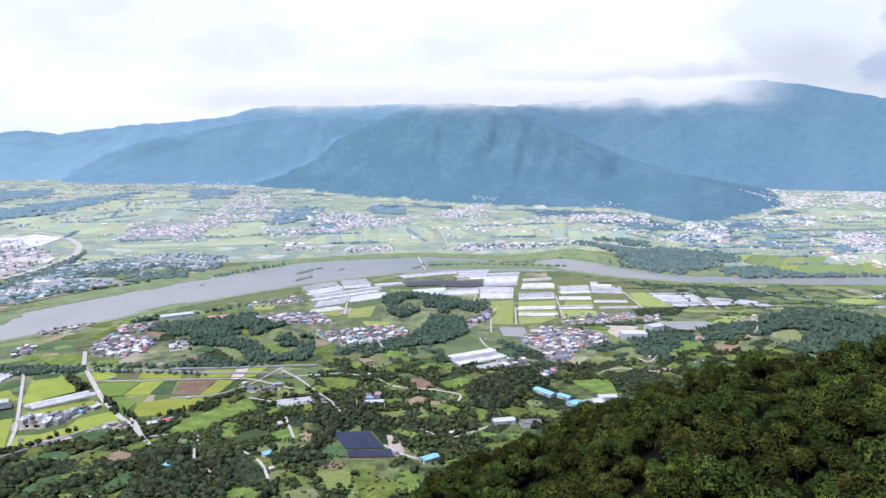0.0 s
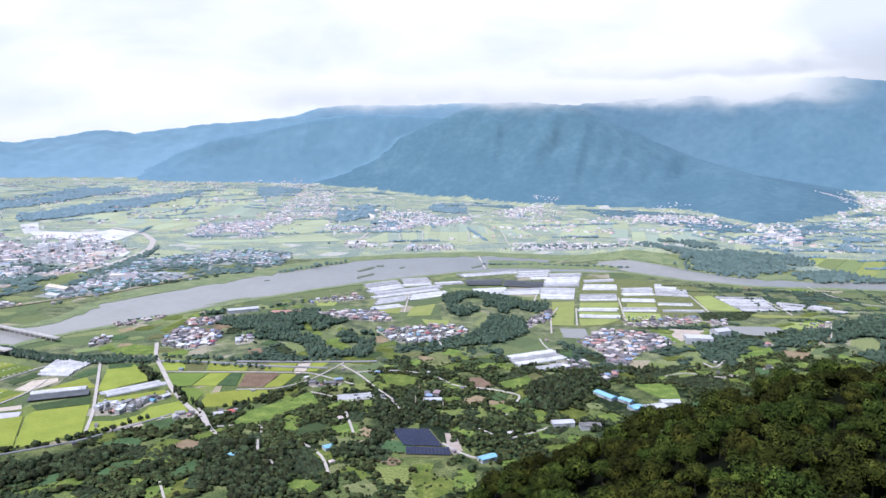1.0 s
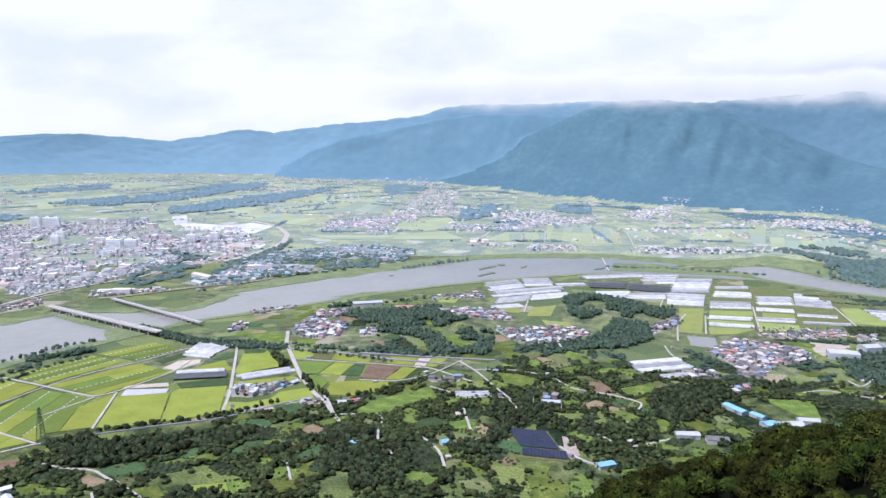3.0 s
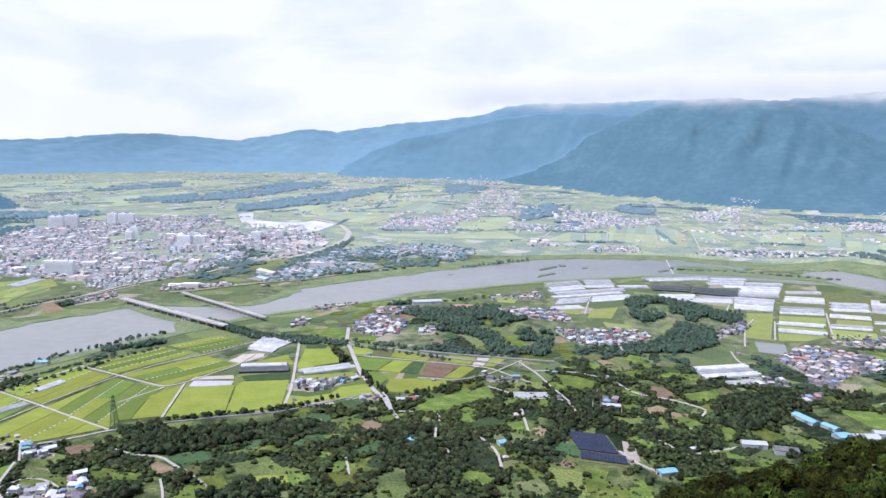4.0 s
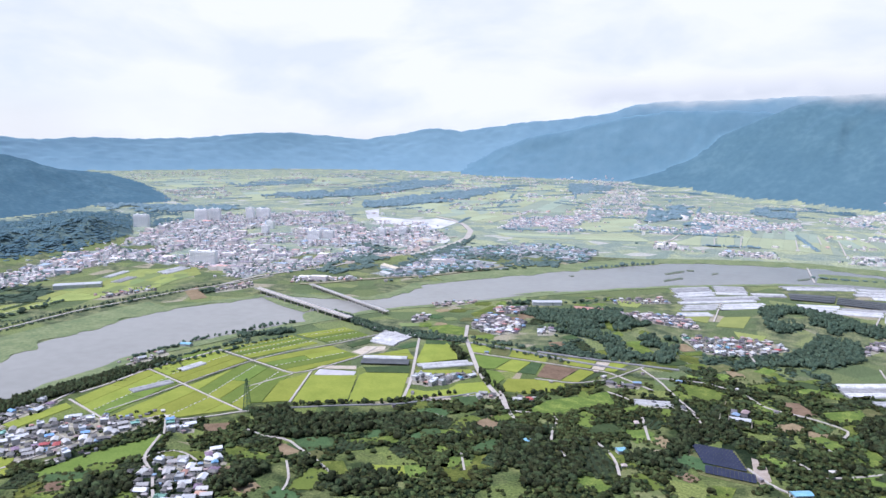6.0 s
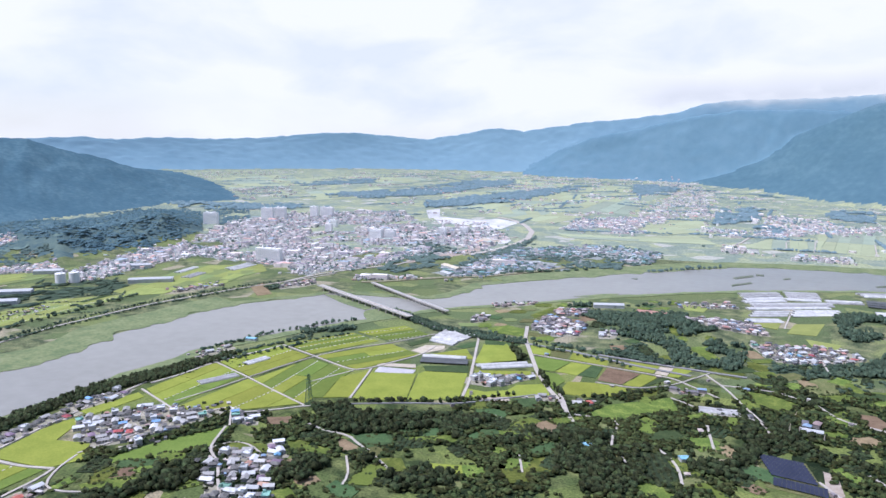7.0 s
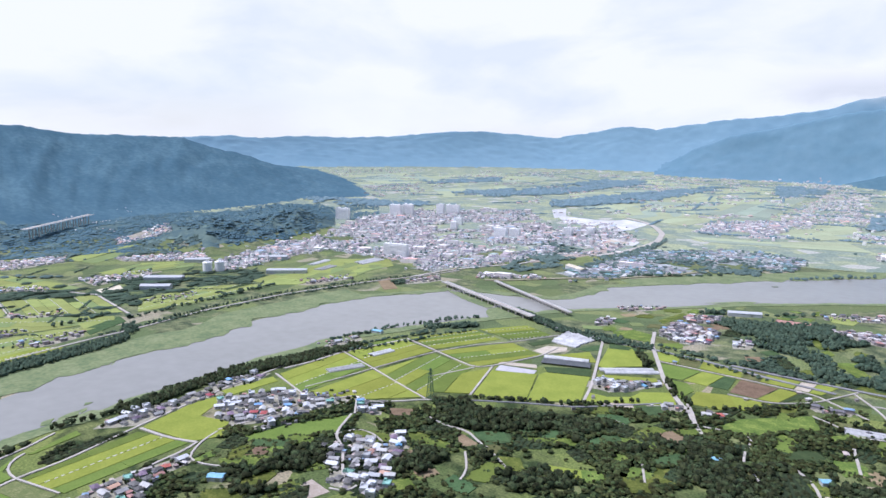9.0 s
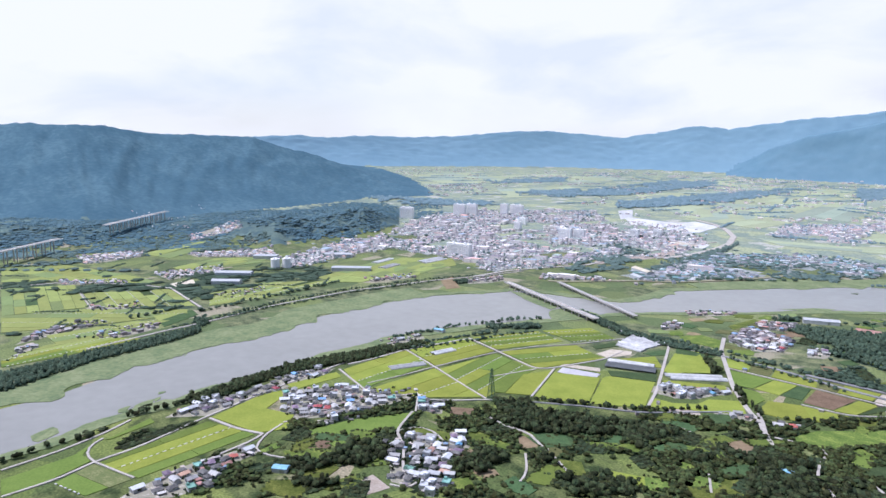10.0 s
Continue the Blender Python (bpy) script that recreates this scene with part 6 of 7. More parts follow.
village([(201, 1256), (354, 1292), (343, 1234), (269, 1193), (213, 1205)], 24)
village([(-100, 835), (-72, 833), (-70, 813), (-90, 809)], 16)
village([(127, 928), (160, 940), (155, 908), (131, 904)], 18)
village([(354, 1256), (398, 1264), (382, 1213), (350, 1205)], 24)
village([(405, 1108), (420, 1101), (409, 1081), (396, 1084)], 22)
village([(501, 1213), (554, 1221), (537, 1181), (493, 1181)], 26)
village([(356, 979), (374, 985), (367, 966), (350, 963)], 20)
village([(-389, 1350), (-303, 1413), (-273, 1375), (-367, 1310)], 26)
village([(-674, 1136), (-614, 1205), (-598, 1181), (-648, 1108)], 28)

# the town and far settlements: outline, number of buildings
far_town([(-1613, 844), (-1721, 987), (-1809, 1155), (-1869, 1368), (-2189, 1727), (-2262, 2149), (-1954, 2507), (-1562, 2122), (-1266, 1794), (-1269, 1511), (-1251, 1271), (-1237, 1179), (-1401, 1172), (-1590, 1164), (-1581, 1009), (-1484, 851), (-1494, 774)], 2500)
far_town([(-1284, 1184), (-1205, 1435), (-1216, 1670), (-1132, 1581), (-1120, 1335), (-1179, 1106)], 220, 0.4)
far_town([(-1351, 1858), (-1480, 2080), (-1330, 2230), (-1110, 1990), (-1059, 1784), (-1060, 1664), (-1160, 1700)], 150, 0.3)
far_town([(-1199, 1546), (-1351, 1858), (-1160, 1700), (-1060, 1664), (-1075, 1452)], 130, 0.35, True)
far_town([(-1212, 2472), (-1145, 2772), (-927, 3044), (-788, 2519), (-999, 2421)], 150, 0.5)
far_town([(-1014, 3190), (-862, 3399), (-976, 4109), (-1268, 4537), (-1249, 3874)], 130, 0.6)
far_town([(-1404, 4599), (-1050, 4343), (-1477, 5618), (-2148, 6834)], 80, 0.5)
far_town([(-515, 2866), (-392, 2787), (-200, 2877), (-331, 3211), (-585, 3395)], 150, 0.6)
far_town([(-626, 2476), (-500, 2460), (-524, 2683), (-702, 2687)], 50, 0.6)
far_town([(-470, 2510), (-350, 2641), (-366, 2756), (-505, 2692)], 50, 0.5)
far_town([(-973, 1391), (-984, 1806), (-783, 2018), (-607, 1974), (-572, 1763), (-639, 1650), (-797, 1462), (-831, 1364), (-899, 1307)], 270, 0.45, True)
far_town([(-1067, 1186), (-955, 1279), (-928, 1241), (-1037, 1152)], 40)
far_town([(-1101, 2346), (-1150, 2685), (-984, 2828), (-810, 2628), (-818, 2346), (-976, 2274)], 300)
far_town([(-1089, 3137), (-1155, 3769), (-945, 3768), (-733, 3011), (-857, 2786)], 130)
far_town([(-1358, 4435), (-1377, 5027), (-1141, 4713), (-974, 3885), (-1125, 3769)], 80)
far_town([(-2279, 6608), (-1717, 6279), (-1417, 5027), (-1731, 5385)], 70)
far_town([(-519, 2894), (-353, 3060), (-295, 2745), (-430, 2504)], 90)
far_town([(-317, 2142), (-166, 2193), (-140, 2070), (-287, 2047)], 50)
far_town([(-7, 2206), (358, 2274), (351, 2117), (10, 2081)], 140)
far_town([(-39, 3424), (198, 3768), (178, 3137), (-23, 3137)], 90)
far_town([(591, 3274), (934, 3190), (848, 2894), (536, 2963)], 110)
far_town([(812, 2556), (1089, 2685), (925, 2274), (760, 2274)], 70)
far_town([(2236, 4712), (2353, 4435), (1857, 3658), (1481, 3274), (1295, 3137), (1792, 3768)], 100)
far_town([(2686, 4712), (3357, 5384), (2358, 3768), (2424, 4188)], 90)
far_town([(1484, 3010), (1543, 2894), (1443, 2744), (1352, 2785)], 40)
far_town([(1399, 2504), (1630, 2591), (1314, 2081), (1234, 2081), (1354, 2422)], 120)
far_town([(-519, 2274), (-395, 2193), (-380, 2105), (-476, 2082)], 40)
far_town([(2167, 5384), (2595, 5384), (2274, 4712), (1936, 4712)], 50)
far_town([(-322, 2786), (-161, 3137), (-128, 2963), (-289, 2685)], 50)
far_town([(-911, 1430), (-944, 1586), (-885, 1621), (-831, 1520), (-865, 1430)], 60)
far_town([(-3496, 1871), (-3164, 2023), (-2987, 1910), (-3139, 1680)], 50)
far_town([(-6021, 4410), (-5939, 5630), (-5261, 4988), (-5388, 3946)], 70)
far_town([(-3481, 1540), (-3702, 1946), (-3476, 1827), (-3215, 1450)], 30)
far_town([(-4540, 4587), (-4398, 6076), (-3877, 5359), (-3998, 4040)], 60)
far_town([(-3671, 2967), (-3883, 3626), (-2916, 2768), (-3226, 2694)], 60)

# hedgerows: outline, number, direction, shortest, longest, height
hedges([(-1946, 263), (-1498, 859), (-1246, 823), (-1220, 469), (-1198, 153)], 38, 140, 30, 110, 3.6)
hedges([(482, 2786), (2052, 3274), (1101, 1737), (829, 1919), (669, 2274)], 60, 10, 60, 240, 8.0)
hedges([(-3615, 5799), (-2166, 6279), (-960, 5385), (291, 3137), (420, 2422), (-309, 2082), (-702, 2274), (-1630, 2592)], 60, 15, 80, 380, 9.0)
hedges([(-3132, 2073), (-5156, 3903), (-4398, 6076), (-2218, 5990), (-964, 2960), (-1482, 2233)], 64, 60, 100, 420, 9.0)
hedges([(332, 1600), (679, 1532), (929, 1459), (803, 1256), (526, 1301)], 40, 0, 30, 120, 4.0)

# hamlets on the far plain
far_specks([(-3295, 2181), (-5434, 4113), (-4864, 6717), (-2394, 6461), (-964, 2960), (-1482, 2233), (-2700, 2732)], 90, 1.2)
far_specks([(-3615, 5799), (-2279, 6608), (-1033, 5798), (-322, 2786), (-702, 2274), (-1416, 2786), (-1630, 2592)], 90, 1.2)
far_specks([(-500, 2786), (303, 3274), (918, 3137), (2064, 5026), (3136, 5026), (1154, 1823), (842, 2024), (669, 2274), (-309, 2082)], 90, 1.0)

# hamlets at the feet of the mountains
far_specks([(-0, 2894), (-0, 3521), (240, 3967), (309, 3333), (186, 3060)], 22, 0.8, True)
far_specks([(408, 2894), (607, 3521), (923, 3658), (943, 3137), (819, 2871)], 26, 0.8, True)
far_specks([(1568, 3885), (2124, 4712), (2447, 4833), (2299, 4333), (1775, 3731)], 22, 0.8, True)
far_specks([(2472, 4332), (2907, 4895), (3221, 5163), (2707, 4332)], 12, 0.8, True)
far_specks([(-713, 3137), (-841, 4713), (-509, 4435), (-0, 3768), (-0, 3274), (-427, 2894)], 30, 0.8, True)
far_specks([(-1903, 5385), (-1679, 5798), (-1257, 5027), (-1181, 4435), (-1442, 4713)], 14, 0.8, True)
far_specks([(865, 2591), (1149, 2894), (1089, 2685), (896, 2504)], 8, 0.8, True)
far_specks([(-1733, 2425), (-1457, 2398), (-1338, 2240), (-1545, 2215)], 8, 0.6)
far_specks([(-1960, 520), (-2560, 500), (-2900, 1000), (-2500, 1500), (-2050, 1300)], 7, 0.6, True)
far_specks([(-1115, 1447), (-1097, 1570), (-1090, 1791), (-1042, 1714), (-1054, 1508), (-1084, 1406)], 7, 0.6)

# woods: outline, spacing, height
wood([(-121, 1365), (-80, 1419), (-27, 1386), (84, 1360), (83, 1301), (36, 1243), (43, 1143), (5, 1074), (-72, 1043), (-31, 1173), (-96, 1247)], 8.5, 10, 'broad')
wood([(-546, 1205), (-503, 1247), (-398, 1205), (-330, 1230), (-281, 1129), (-202, 1101), (-189, 979), (-273, 963), (-308, 1031), (-387, 1049), (-457, 1129), (-503, 1151)], 9, 10, 'broad')
wood([(537, 1181), (678, 1247), (772, 1205), (632, 979), (529, 979), (499, 1094)], 10, 11, 'broad')
wood([(419, 2117), (588, 2316), (675, 2117), (800, 2002), (796, 1805), (845, 1697), (726, 1643), (568, 1689), (452, 1771), (407, 1899)], 11.5, 11, 'broad')
wood([(1022, 2246), (1162, 2471), (1222, 2471), (1082, 2142), (1013, 2129)], 12, 11, 'broad')
wood([(1251, 2302), (1217, 2024), (1168, 2024), (1190, 2206)], 12, 10, 'broad')
wood([(853, 1712), (955, 1697), (926, 1643), (729, 1651)], 12, 10, 'broad')
wood([(438, 1970), (510, 2142), (597, 2024), (489, 1919)], 12, 10, 'broad')
wood([(-1018, 127), (-1037, 195), (-1067, 314), (-1082, 387), (-1101, 419), (-1059, 396), (-1036, 345), (-1007, 230), (-983, 184), (-948, 117)], 6.0, 9, 'belt')
wood([(-788, 987), (-644, 941), (-569, 932), (-496, 946), (-487, 929), (-557, 912), (-630, 921), (-767, 960)], 5.5, 6, 'belt')
wood([(-832, 423), (-826, 507), (-816, 587), (-811, 641), (-794, 633), (-789, 502), (-813, 421)], 6, 8, 'belt')
wood([(-797, 282), (-796, 329), (-808, 364), (-800, 383), (-784, 338), (-781, 282)], 8, 8, 'broad')
wood([(-747, 245), (-736, 203), (-753, 229), (-759, 274)], 8, 7, 'broad')
wood([(-717, 182), (-742, 243), (-734, 252), (-716, 234), (-704, 183)], 6, 4, 'broad')
wood([(-505, 883), (-491, 900), (-454, 870), (-449, 849), (-479, 846)], 8, 10, 'broad')
wood([(-747, 966), (-638, 924), (-628, 907), (-730, 944)], 7, 8, 'broad')
wood([(-818, 781), (-775, 857), (-751, 843), (-795, 769)], 9, 7, 'broad')
wood([(-569, 561), (-541, 584), (-524, 574), (-486, 566), (-503, 533), (-540, 540)], 8, 9, 'broad')
wood([(-1799, 1212), (-1618, 1273), (-1552, 1142), (-1611, 1069)], 16, 9, 'broad')
wood([(-1129, 976), (-1130, 1026), (-1103, 1010), (-1098, 966)], 10, 8, 'broad')
wood([(-1138, 418), (-1156, 444), (-1114, 437), (-1088, 412)], 10, 9, 'broad')
wood([(-1598, 221), (-1587, 299), (-1538, 299), (-1562, 225)], 14, 7, 'broad')
wood([(-524, 503), (-519, 534), (-486, 588), (-452, 605), (-414, 593), (-439, 550), (-481, 520)], 8, 9, 'broad')
wood([(-448, 610), (-385, 652), (-336, 713), (-312, 655), (-354, 602), (-405, 581)], 9, 8, 'broad')
wood([(-538, 282), (-472, 346), (-459, 330), (-517, 260)], 9, 9, 'broad')
wood([(-580, 292), (-566, 359), (-571, 397), (-542, 390), (-509, 353), (-536, 328), (-547, 287)], 9, 8, 'broad')
wood([(-466, 406), (-485, 482), (-438, 498), (-393, 479), (-365, 446), (-426, 371)], 9, 9, 'broad')
wood([(-379, 478), (-354, 527), (-326, 495), (-365, 446)], 9, 9, 'broad')
wood([(-357, 541), (-319, 646), (-253, 669), (-243, 598), (-323, 499)], 9, 9, 'broad')
wood([(-229, 800), (-189, 800), (-179, 756), (-137, 732), (-118, 688), (-164, 688), (-204, 732)], 9, 9, 'broad')
wood([(-155, 648), (-102, 661), (-86, 624), (-126, 613), (-147, 613)], 9, 8, 'broad')
wood([(-54, 765), (42, 765), (34, 724), (-27, 740)], 9, 8, 'broad')
wood([(33, 881), (112, 928), (154, 859), (108, 839), (55, 773), (31, 800)], 9, 9, 'broad')
wood([(94, 773), (131, 765), (108, 732), (84, 740)], 9, 8, 'broad')
wood([(294, 1101), (380, 1173), (375, 1101), (319, 979), (287, 1007)], 9, 7, 'broad')
wood([(177, 953), (220, 966), (201, 916), (170, 908)], 9, 7, 'broad')
wood([(-122, 800), (-56, 800), (-54, 765), (-110, 756)], 8, 7, 'broad')
wood([(437, 1173), (533, 1173), (478, 1068), (414, 1084)], 10, 8, 'broad')
wood([(-406, 613), (-345, 636), (-240, 613), (-228, 579), (-385, 579)], 9, 8, 'broad')
wood([(-130, 765), (-53, 756), (-58, 732), (-111, 724)], 9, 7, 'broad')
wood([(-52, 655), (-24, 636), (-28, 602), (-63, 602)], 8, 8, 'broad')
wood([(-185, 715), (-125, 763), (-109, 653), (-157, 616)], 9, 8, 'broad')
wood([(-204, 836), (-134, 819), (-127, 761), (-189, 727)], 9, 7, 'broad')
wood([(-303, 1126), (-250, 1170), (-235, 1025), (-273, 1021)], 9, 9, 'broad')
wood([(-154, 985), (-67, 986), (-57, 880), (-128, 897)], 9, 7, 'broad')
wood([(-258, 636), (-207, 676), (-185, 575), (-228, 542)], 9, 7, 'broad')
wood([(-187, 607), (-116, 613), (-75, 613), (-42, 591), (-41, 579), (-179, 579)], 8, 8, 'broad')
wood([(-2206, 3521), (-1954, 3424), (-2193, 4713), (-2097, 5027), (-1951, 4189), (-1812, 3218), (-1920, 3060)], 28, 14, 'broad')
wood([(-1979, 2728), (-1873, 2948), (-1915, 3546), (-1966, 4313), (-2181, 4637), (-2176, 3953), (-2171, 3419), (-2210, 3049)], 28, 14, 'broad')
wood([(-2591, 3309), (-2467, 3633), (-2648, 4555), (-2854, 5188), (-3180, 5014), (-2835, 3621)], 32, 14, 'broad')
wood([(-1447, 4144), (-1419, 4460), (-1764, 5466), (-1805, 5166)], 28, 14, 'broad')
wood([(-490, 2616), (-419, 2690), (-449, 2874), (-534, 2906)], 22, 10, 'broad')
wood([(-662, 2798), (-568, 3156), (-713, 3778), (-835, 3522)], 30, 11, 'broad')
wood([(-343, 3321), (-181, 3254), (-226, 3778), (-400, 3849)], 26, 11, 'broad')
wood([(73, 2150), (370, 2150), (388, 2185), (76, 2180)], 14, 8, 'belt')
wood([(-3057, 4897), (-2778, 5027), (-2560, 4436), (-2709, 4334)], 28, 14, 'broad')
wood([(-1903, 5385), (-1457, 5027), (-1327, 4333), (-1570, 4435)], 28, 14, 'broad')
wood([(-2907, 2941), (-2929, 3632), (-2445, 3496), (-2528, 2994)], 28, 14, 'broad')
wood([(-4090, 3880), (-3941, 4658), (-3547, 4193), (-3683, 3550)], 28, 12, 'broad')
wood([(-3132, 2073), (-2544, 2455), (-2402, 2281), (-2709, 1984)], 25, 14, 'broad')
wood([(-1022, 1851), (-1031, 1970), (-997, 1919), (-972, 1658)], 15, 7, 'broad')
wood([(-696, 1673), (-632, 1721), (-604, 1643), (-708, 1607)], 14, 8, 'broad')
wood([(-1080, 1295), (-1181, 1584), (-1043, 1544), (-995, 1424), (-1022, 1284)], 14, 7, 'broad')
wood([(-645, 2142), (-519, 2193), (-493, 2117), (-610, 2082)], 20, 9, 'broad')
wood([(431, 2274), (530, 2391), (669, 2274), (476, 2142)], 16, 10, 'broad')
wood([(-3173, 1074), (-3469, 1551), (-3388, 1946), (-3097, 1903), (-3116, 1392), (-2911, 1026)], 24, 11, 'broad')

# rows of trees along banks and roads: line, spacing, height
tree_row([(-780, 214), (-779, 256), (-794, 301), (-814, 366), (-822, 418)], 9, 6)
tree_row([(-738, 86), (-746, 115), (-751, 146), (-755, 179)], 13, 6)
tree_row([(-543, 590), (-490, 629), (-438, 666), (-395, 724)], 9, 6)
tree_row([(-773, 975), (-638, 932), (-567, 929), (-496, 942)], 8, 8)
tree_row([(-471, 926), (-409, 923), (-317, 913)], 10, 6)
tree_row([(-789, 609), (-767, 695), (-762, 758), (-743, 814)], 11, 5)
tree_row([(-811, 618), (-794, 705), (-780, 766)], 13, 5)
tree_row([(-854, 625), (-846, 733), (-821, 837), (-791, 889)], 10, 6)
tree_row([(-542, 1658), (-483, 1737), (-418, 1823)], 15, 9)
tree_row([(-826, 1402), (-781, 1470), (-674, 1586)], 22, 7)
tree_row([(-393, 1325), (-465, 1256), (-533, 1221)], 15, 6)
tree_row([(-608, 940), (-533, 945), (-495, 948)], 10, 7)
tree_row([(-486, 953), (-378, 948), (-240, 958)], 12, 6)
tree_row([(-1195, 459), (-1275, 784)], 14, 7)
tree_row([(-1220, 343), (-1242, 426)], 13, 7)
tree_row([(-312, 773), (-278, 809), (-245, 859)], 9, 6)
tree_row([(-363, 773), (-343, 756)], 8, 8)
tree_row([(-403, 809), (-384, 791), (-373, 773)], 8, 9)
tree_row([(-987, 1552), (-973, 1614), (-975, 1737), (-1002, 1899), (-1046, 2047)], 10, 9)
tree_row([(-959, 1507), (-955, 1629), (-974, 1788)], 12, 8)
tree_row([(723, 1636), (1052, 1658)], 17, 9)
tree_row([(-50, 1823), (98, 1842), (312, 1788)], 20, 5)
tree_row([(-1138, 459), (-1172, 571), (-1184, 652), (-1196, 755), (-1179, 954), (-1152, 1060)], 6.5, 5)
tree_row([(-1122, 380), (-1150, 560), (-1160, 652), (-1172, 755), (-1155, 954)], 11, 3.5)
tree_row([(-1846, 248), (-1665, 487)], 26, 6)

# small plots and orchards on the slopes
KEEP_OUT.append([(-124, 732), (-58, 732), (-42, 651), (-97, 646)])
KEEP_OUT.append([(114, 881), (233, 877), (213, 785), (116, 796)])
patchwork([(-708, 1101), (-656, 1173), (-568, 1256), (-412, 1391), (-371, 1325), (-437, 1101), (-484, 940), (-608, 940)], 40, (30, 4, 14, 26, 10, 16))
patchwork([(-437, 1101), (-283, 1136), (-191, 1037), (-72, 1037), (-68, 979), (-239, 953), (-380, 953)], 38, (34, 14, 12, 22, 8, 10))
patchwork([(406, 1586), (687, 1552), (947, 1489), (803, 1256), (559, 1256), (388, 1301)], 60, (30, 4, 14, 26, 6, 20))
patchwork([(-783, 257), (-797, 344), (-796, 488), (-799, 627), (-796, 690), (-736, 670), (-783, 525), (-772, 392), (-739, 272)], 36, (30, 4, 18, 22, 10, 16))
patchwork([(-639, 323), (-566, 414), (-514, 528), (-437, 624), (-343, 716), (-263, 881), (-190, 660), (-515, 259)], 34)
patchwork([(-302, 695), (-223, 829), (-174, 940), (-71, 1022), (90, 940), (251, 966), (494, 1084), (529, 979), (210, 800), (-41, 579), (-255, 579)], 34)
patchwork([(-439, 668), (-346, 709), (-299, 688), (-255, 579), (-385, 579)], 34)
patchwork([(211, 1193), (569, 1256), (502, 1101), (255, 979), (226, 1037)], 44)
patchwork([(87, 1101), (174, 979), (167, 940), (91, 953)], 36)
patchwork([(-202, 1101), (-22, 1101), (13, 979), (-172, 928)], 38)
patchwork([(-632, 248), (-653, 330), (-564, 406), (-458, 329), (-574, 185)], 34)
orchard([(-217, 655), (-193, 668), (-162, 611), (-180, 591)], 5.5, 3.2)
orchard([(171, 916), (235, 979), (271, 979), (211, 928)], 5.5, 3.2)
orchard([(209, 916), (276, 940), (292, 892), (238, 881)], 5.5, 3.2)
orchard([(359, 1310), (470, 1325), (426, 1256), (352, 1247)], 5.5, 3.2)
orchard([(-705, 176), (-723, 219), (-727, 262), (-716, 264), (-696, 184)], 5, 3)

# stands of scrub and orchard between: outline, spacing, height
scrub([(-666, 337), (-566, 414), (-525, 539), (-441, 631), (-347, 724), (-269, 900), (-169, 597), (-465, 233)], 9.5, 5.5)
scrub([(-305, 702), (-225, 839), (-176, 953), (-72, 1037), (91, 953), (255, 979), (502, 1101), (529, 979), (210, 800), (-37, 522), (-231, 522)], 9.5, 5.5)
scrub([(-638, 250), (-660, 334), (-566, 414), (-410, 300), (-533, 149)], 10, 5.5)
scrub([(-638, 250), (-657, 332), (-629, 493), (-566, 543), (-519, 534), (-560, 410), (-633, 320)], 9, 5)
wood([(-785, 277), (-820, 401), (-820, 503), (-814, 585), (-795, 572), (-796, 488), (-796, 389), (-762, 278)], 5.5, 8, 'belt')
scrub([(-443, 674), (-350, 717), (-302, 695), (-231, 522), (-349, 522)], 10, 5.5)
scrub([(-2019, 273), (-2067, 435), (-2187, 744), (-1895, 937), (-1705, 842), (-1859, 559), (-1846, 248)], 19, 7)
scrub([(-1700, 227), (-1484, 851), (-1329, 818), (-1230, 462), (-1215, 156)], 46, 4.5)
scrub([(211, 1193), (569, 1256), (502, 1101), (255, 979), (226, 1037)], 16, 5)
scrub([(-1101, 1737), (-772, 1823), (-596, 1737), (-682, 1607), (-929, 1459)], 22, 6)
scrub([(87, 1101), (174, 979), (167, 940), (91, 953)], 12, 5)
scrub([(-202, 1101), (-22, 1101), (13, 979), (-172, 928)], 12, 5.5)
scrub([(329, 1586), (673, 1520), (740, 1325), (545, 1350), (435, 1552)], 28, 3.5)
scrub([(-437, 1101), (-277, 979), (-267, 940), (-365, 953)], 13, 5)

for model in MODELS:
    for child in list(model.children):
        bpy.data.objects.remove(child)
    bpy.data.objects.remove(model)
build_towns("town_buildings", [r for r in TOWN if math.hypot(r[0], r[1]) > 1560], "dense small town of pale low buildings with grey roofs", "town_walls", "town_roofs")
build_towns("works_buildings", WORKS, "low sheds and workshops under teal, blue and white sheet roofs", "town_walls", "works_roofs")
build_towns("village_buildings", [r for r in TOWN if math.hypot(r[0], r[1]) <= 1560], "crowded village houses and sheds under dark and pale roofs", "village_walls", "village_roofs")


# ---- bridges and viaducts ----
def beam(name, a, b, across, up, low, material, parent):
    """A straight bar from a to b (plan metres and heights), across wide, from low to up about its line."""
    a, b = Vector(a), Vector(b)
    d = (b - a).normalized()
    side = Vector((-d.y, d.x, 0)).normalized() * across / 2
    v = [p + s * side + Vector((0, 0, z)) for p in (a, b) for s in (-1, 1) for z in (low, up)]
    f = [(0, 1, 3, 2), (4, 6, 7, 5), (0, 4, 5, 1), (2, 3, 7, 6), (1, 5, 7, 3), (0, 2, 6, 4)]
    return part(name, raw_mesh(name, squeeze([tuple(p) for p in v]), f, [material]), parent)


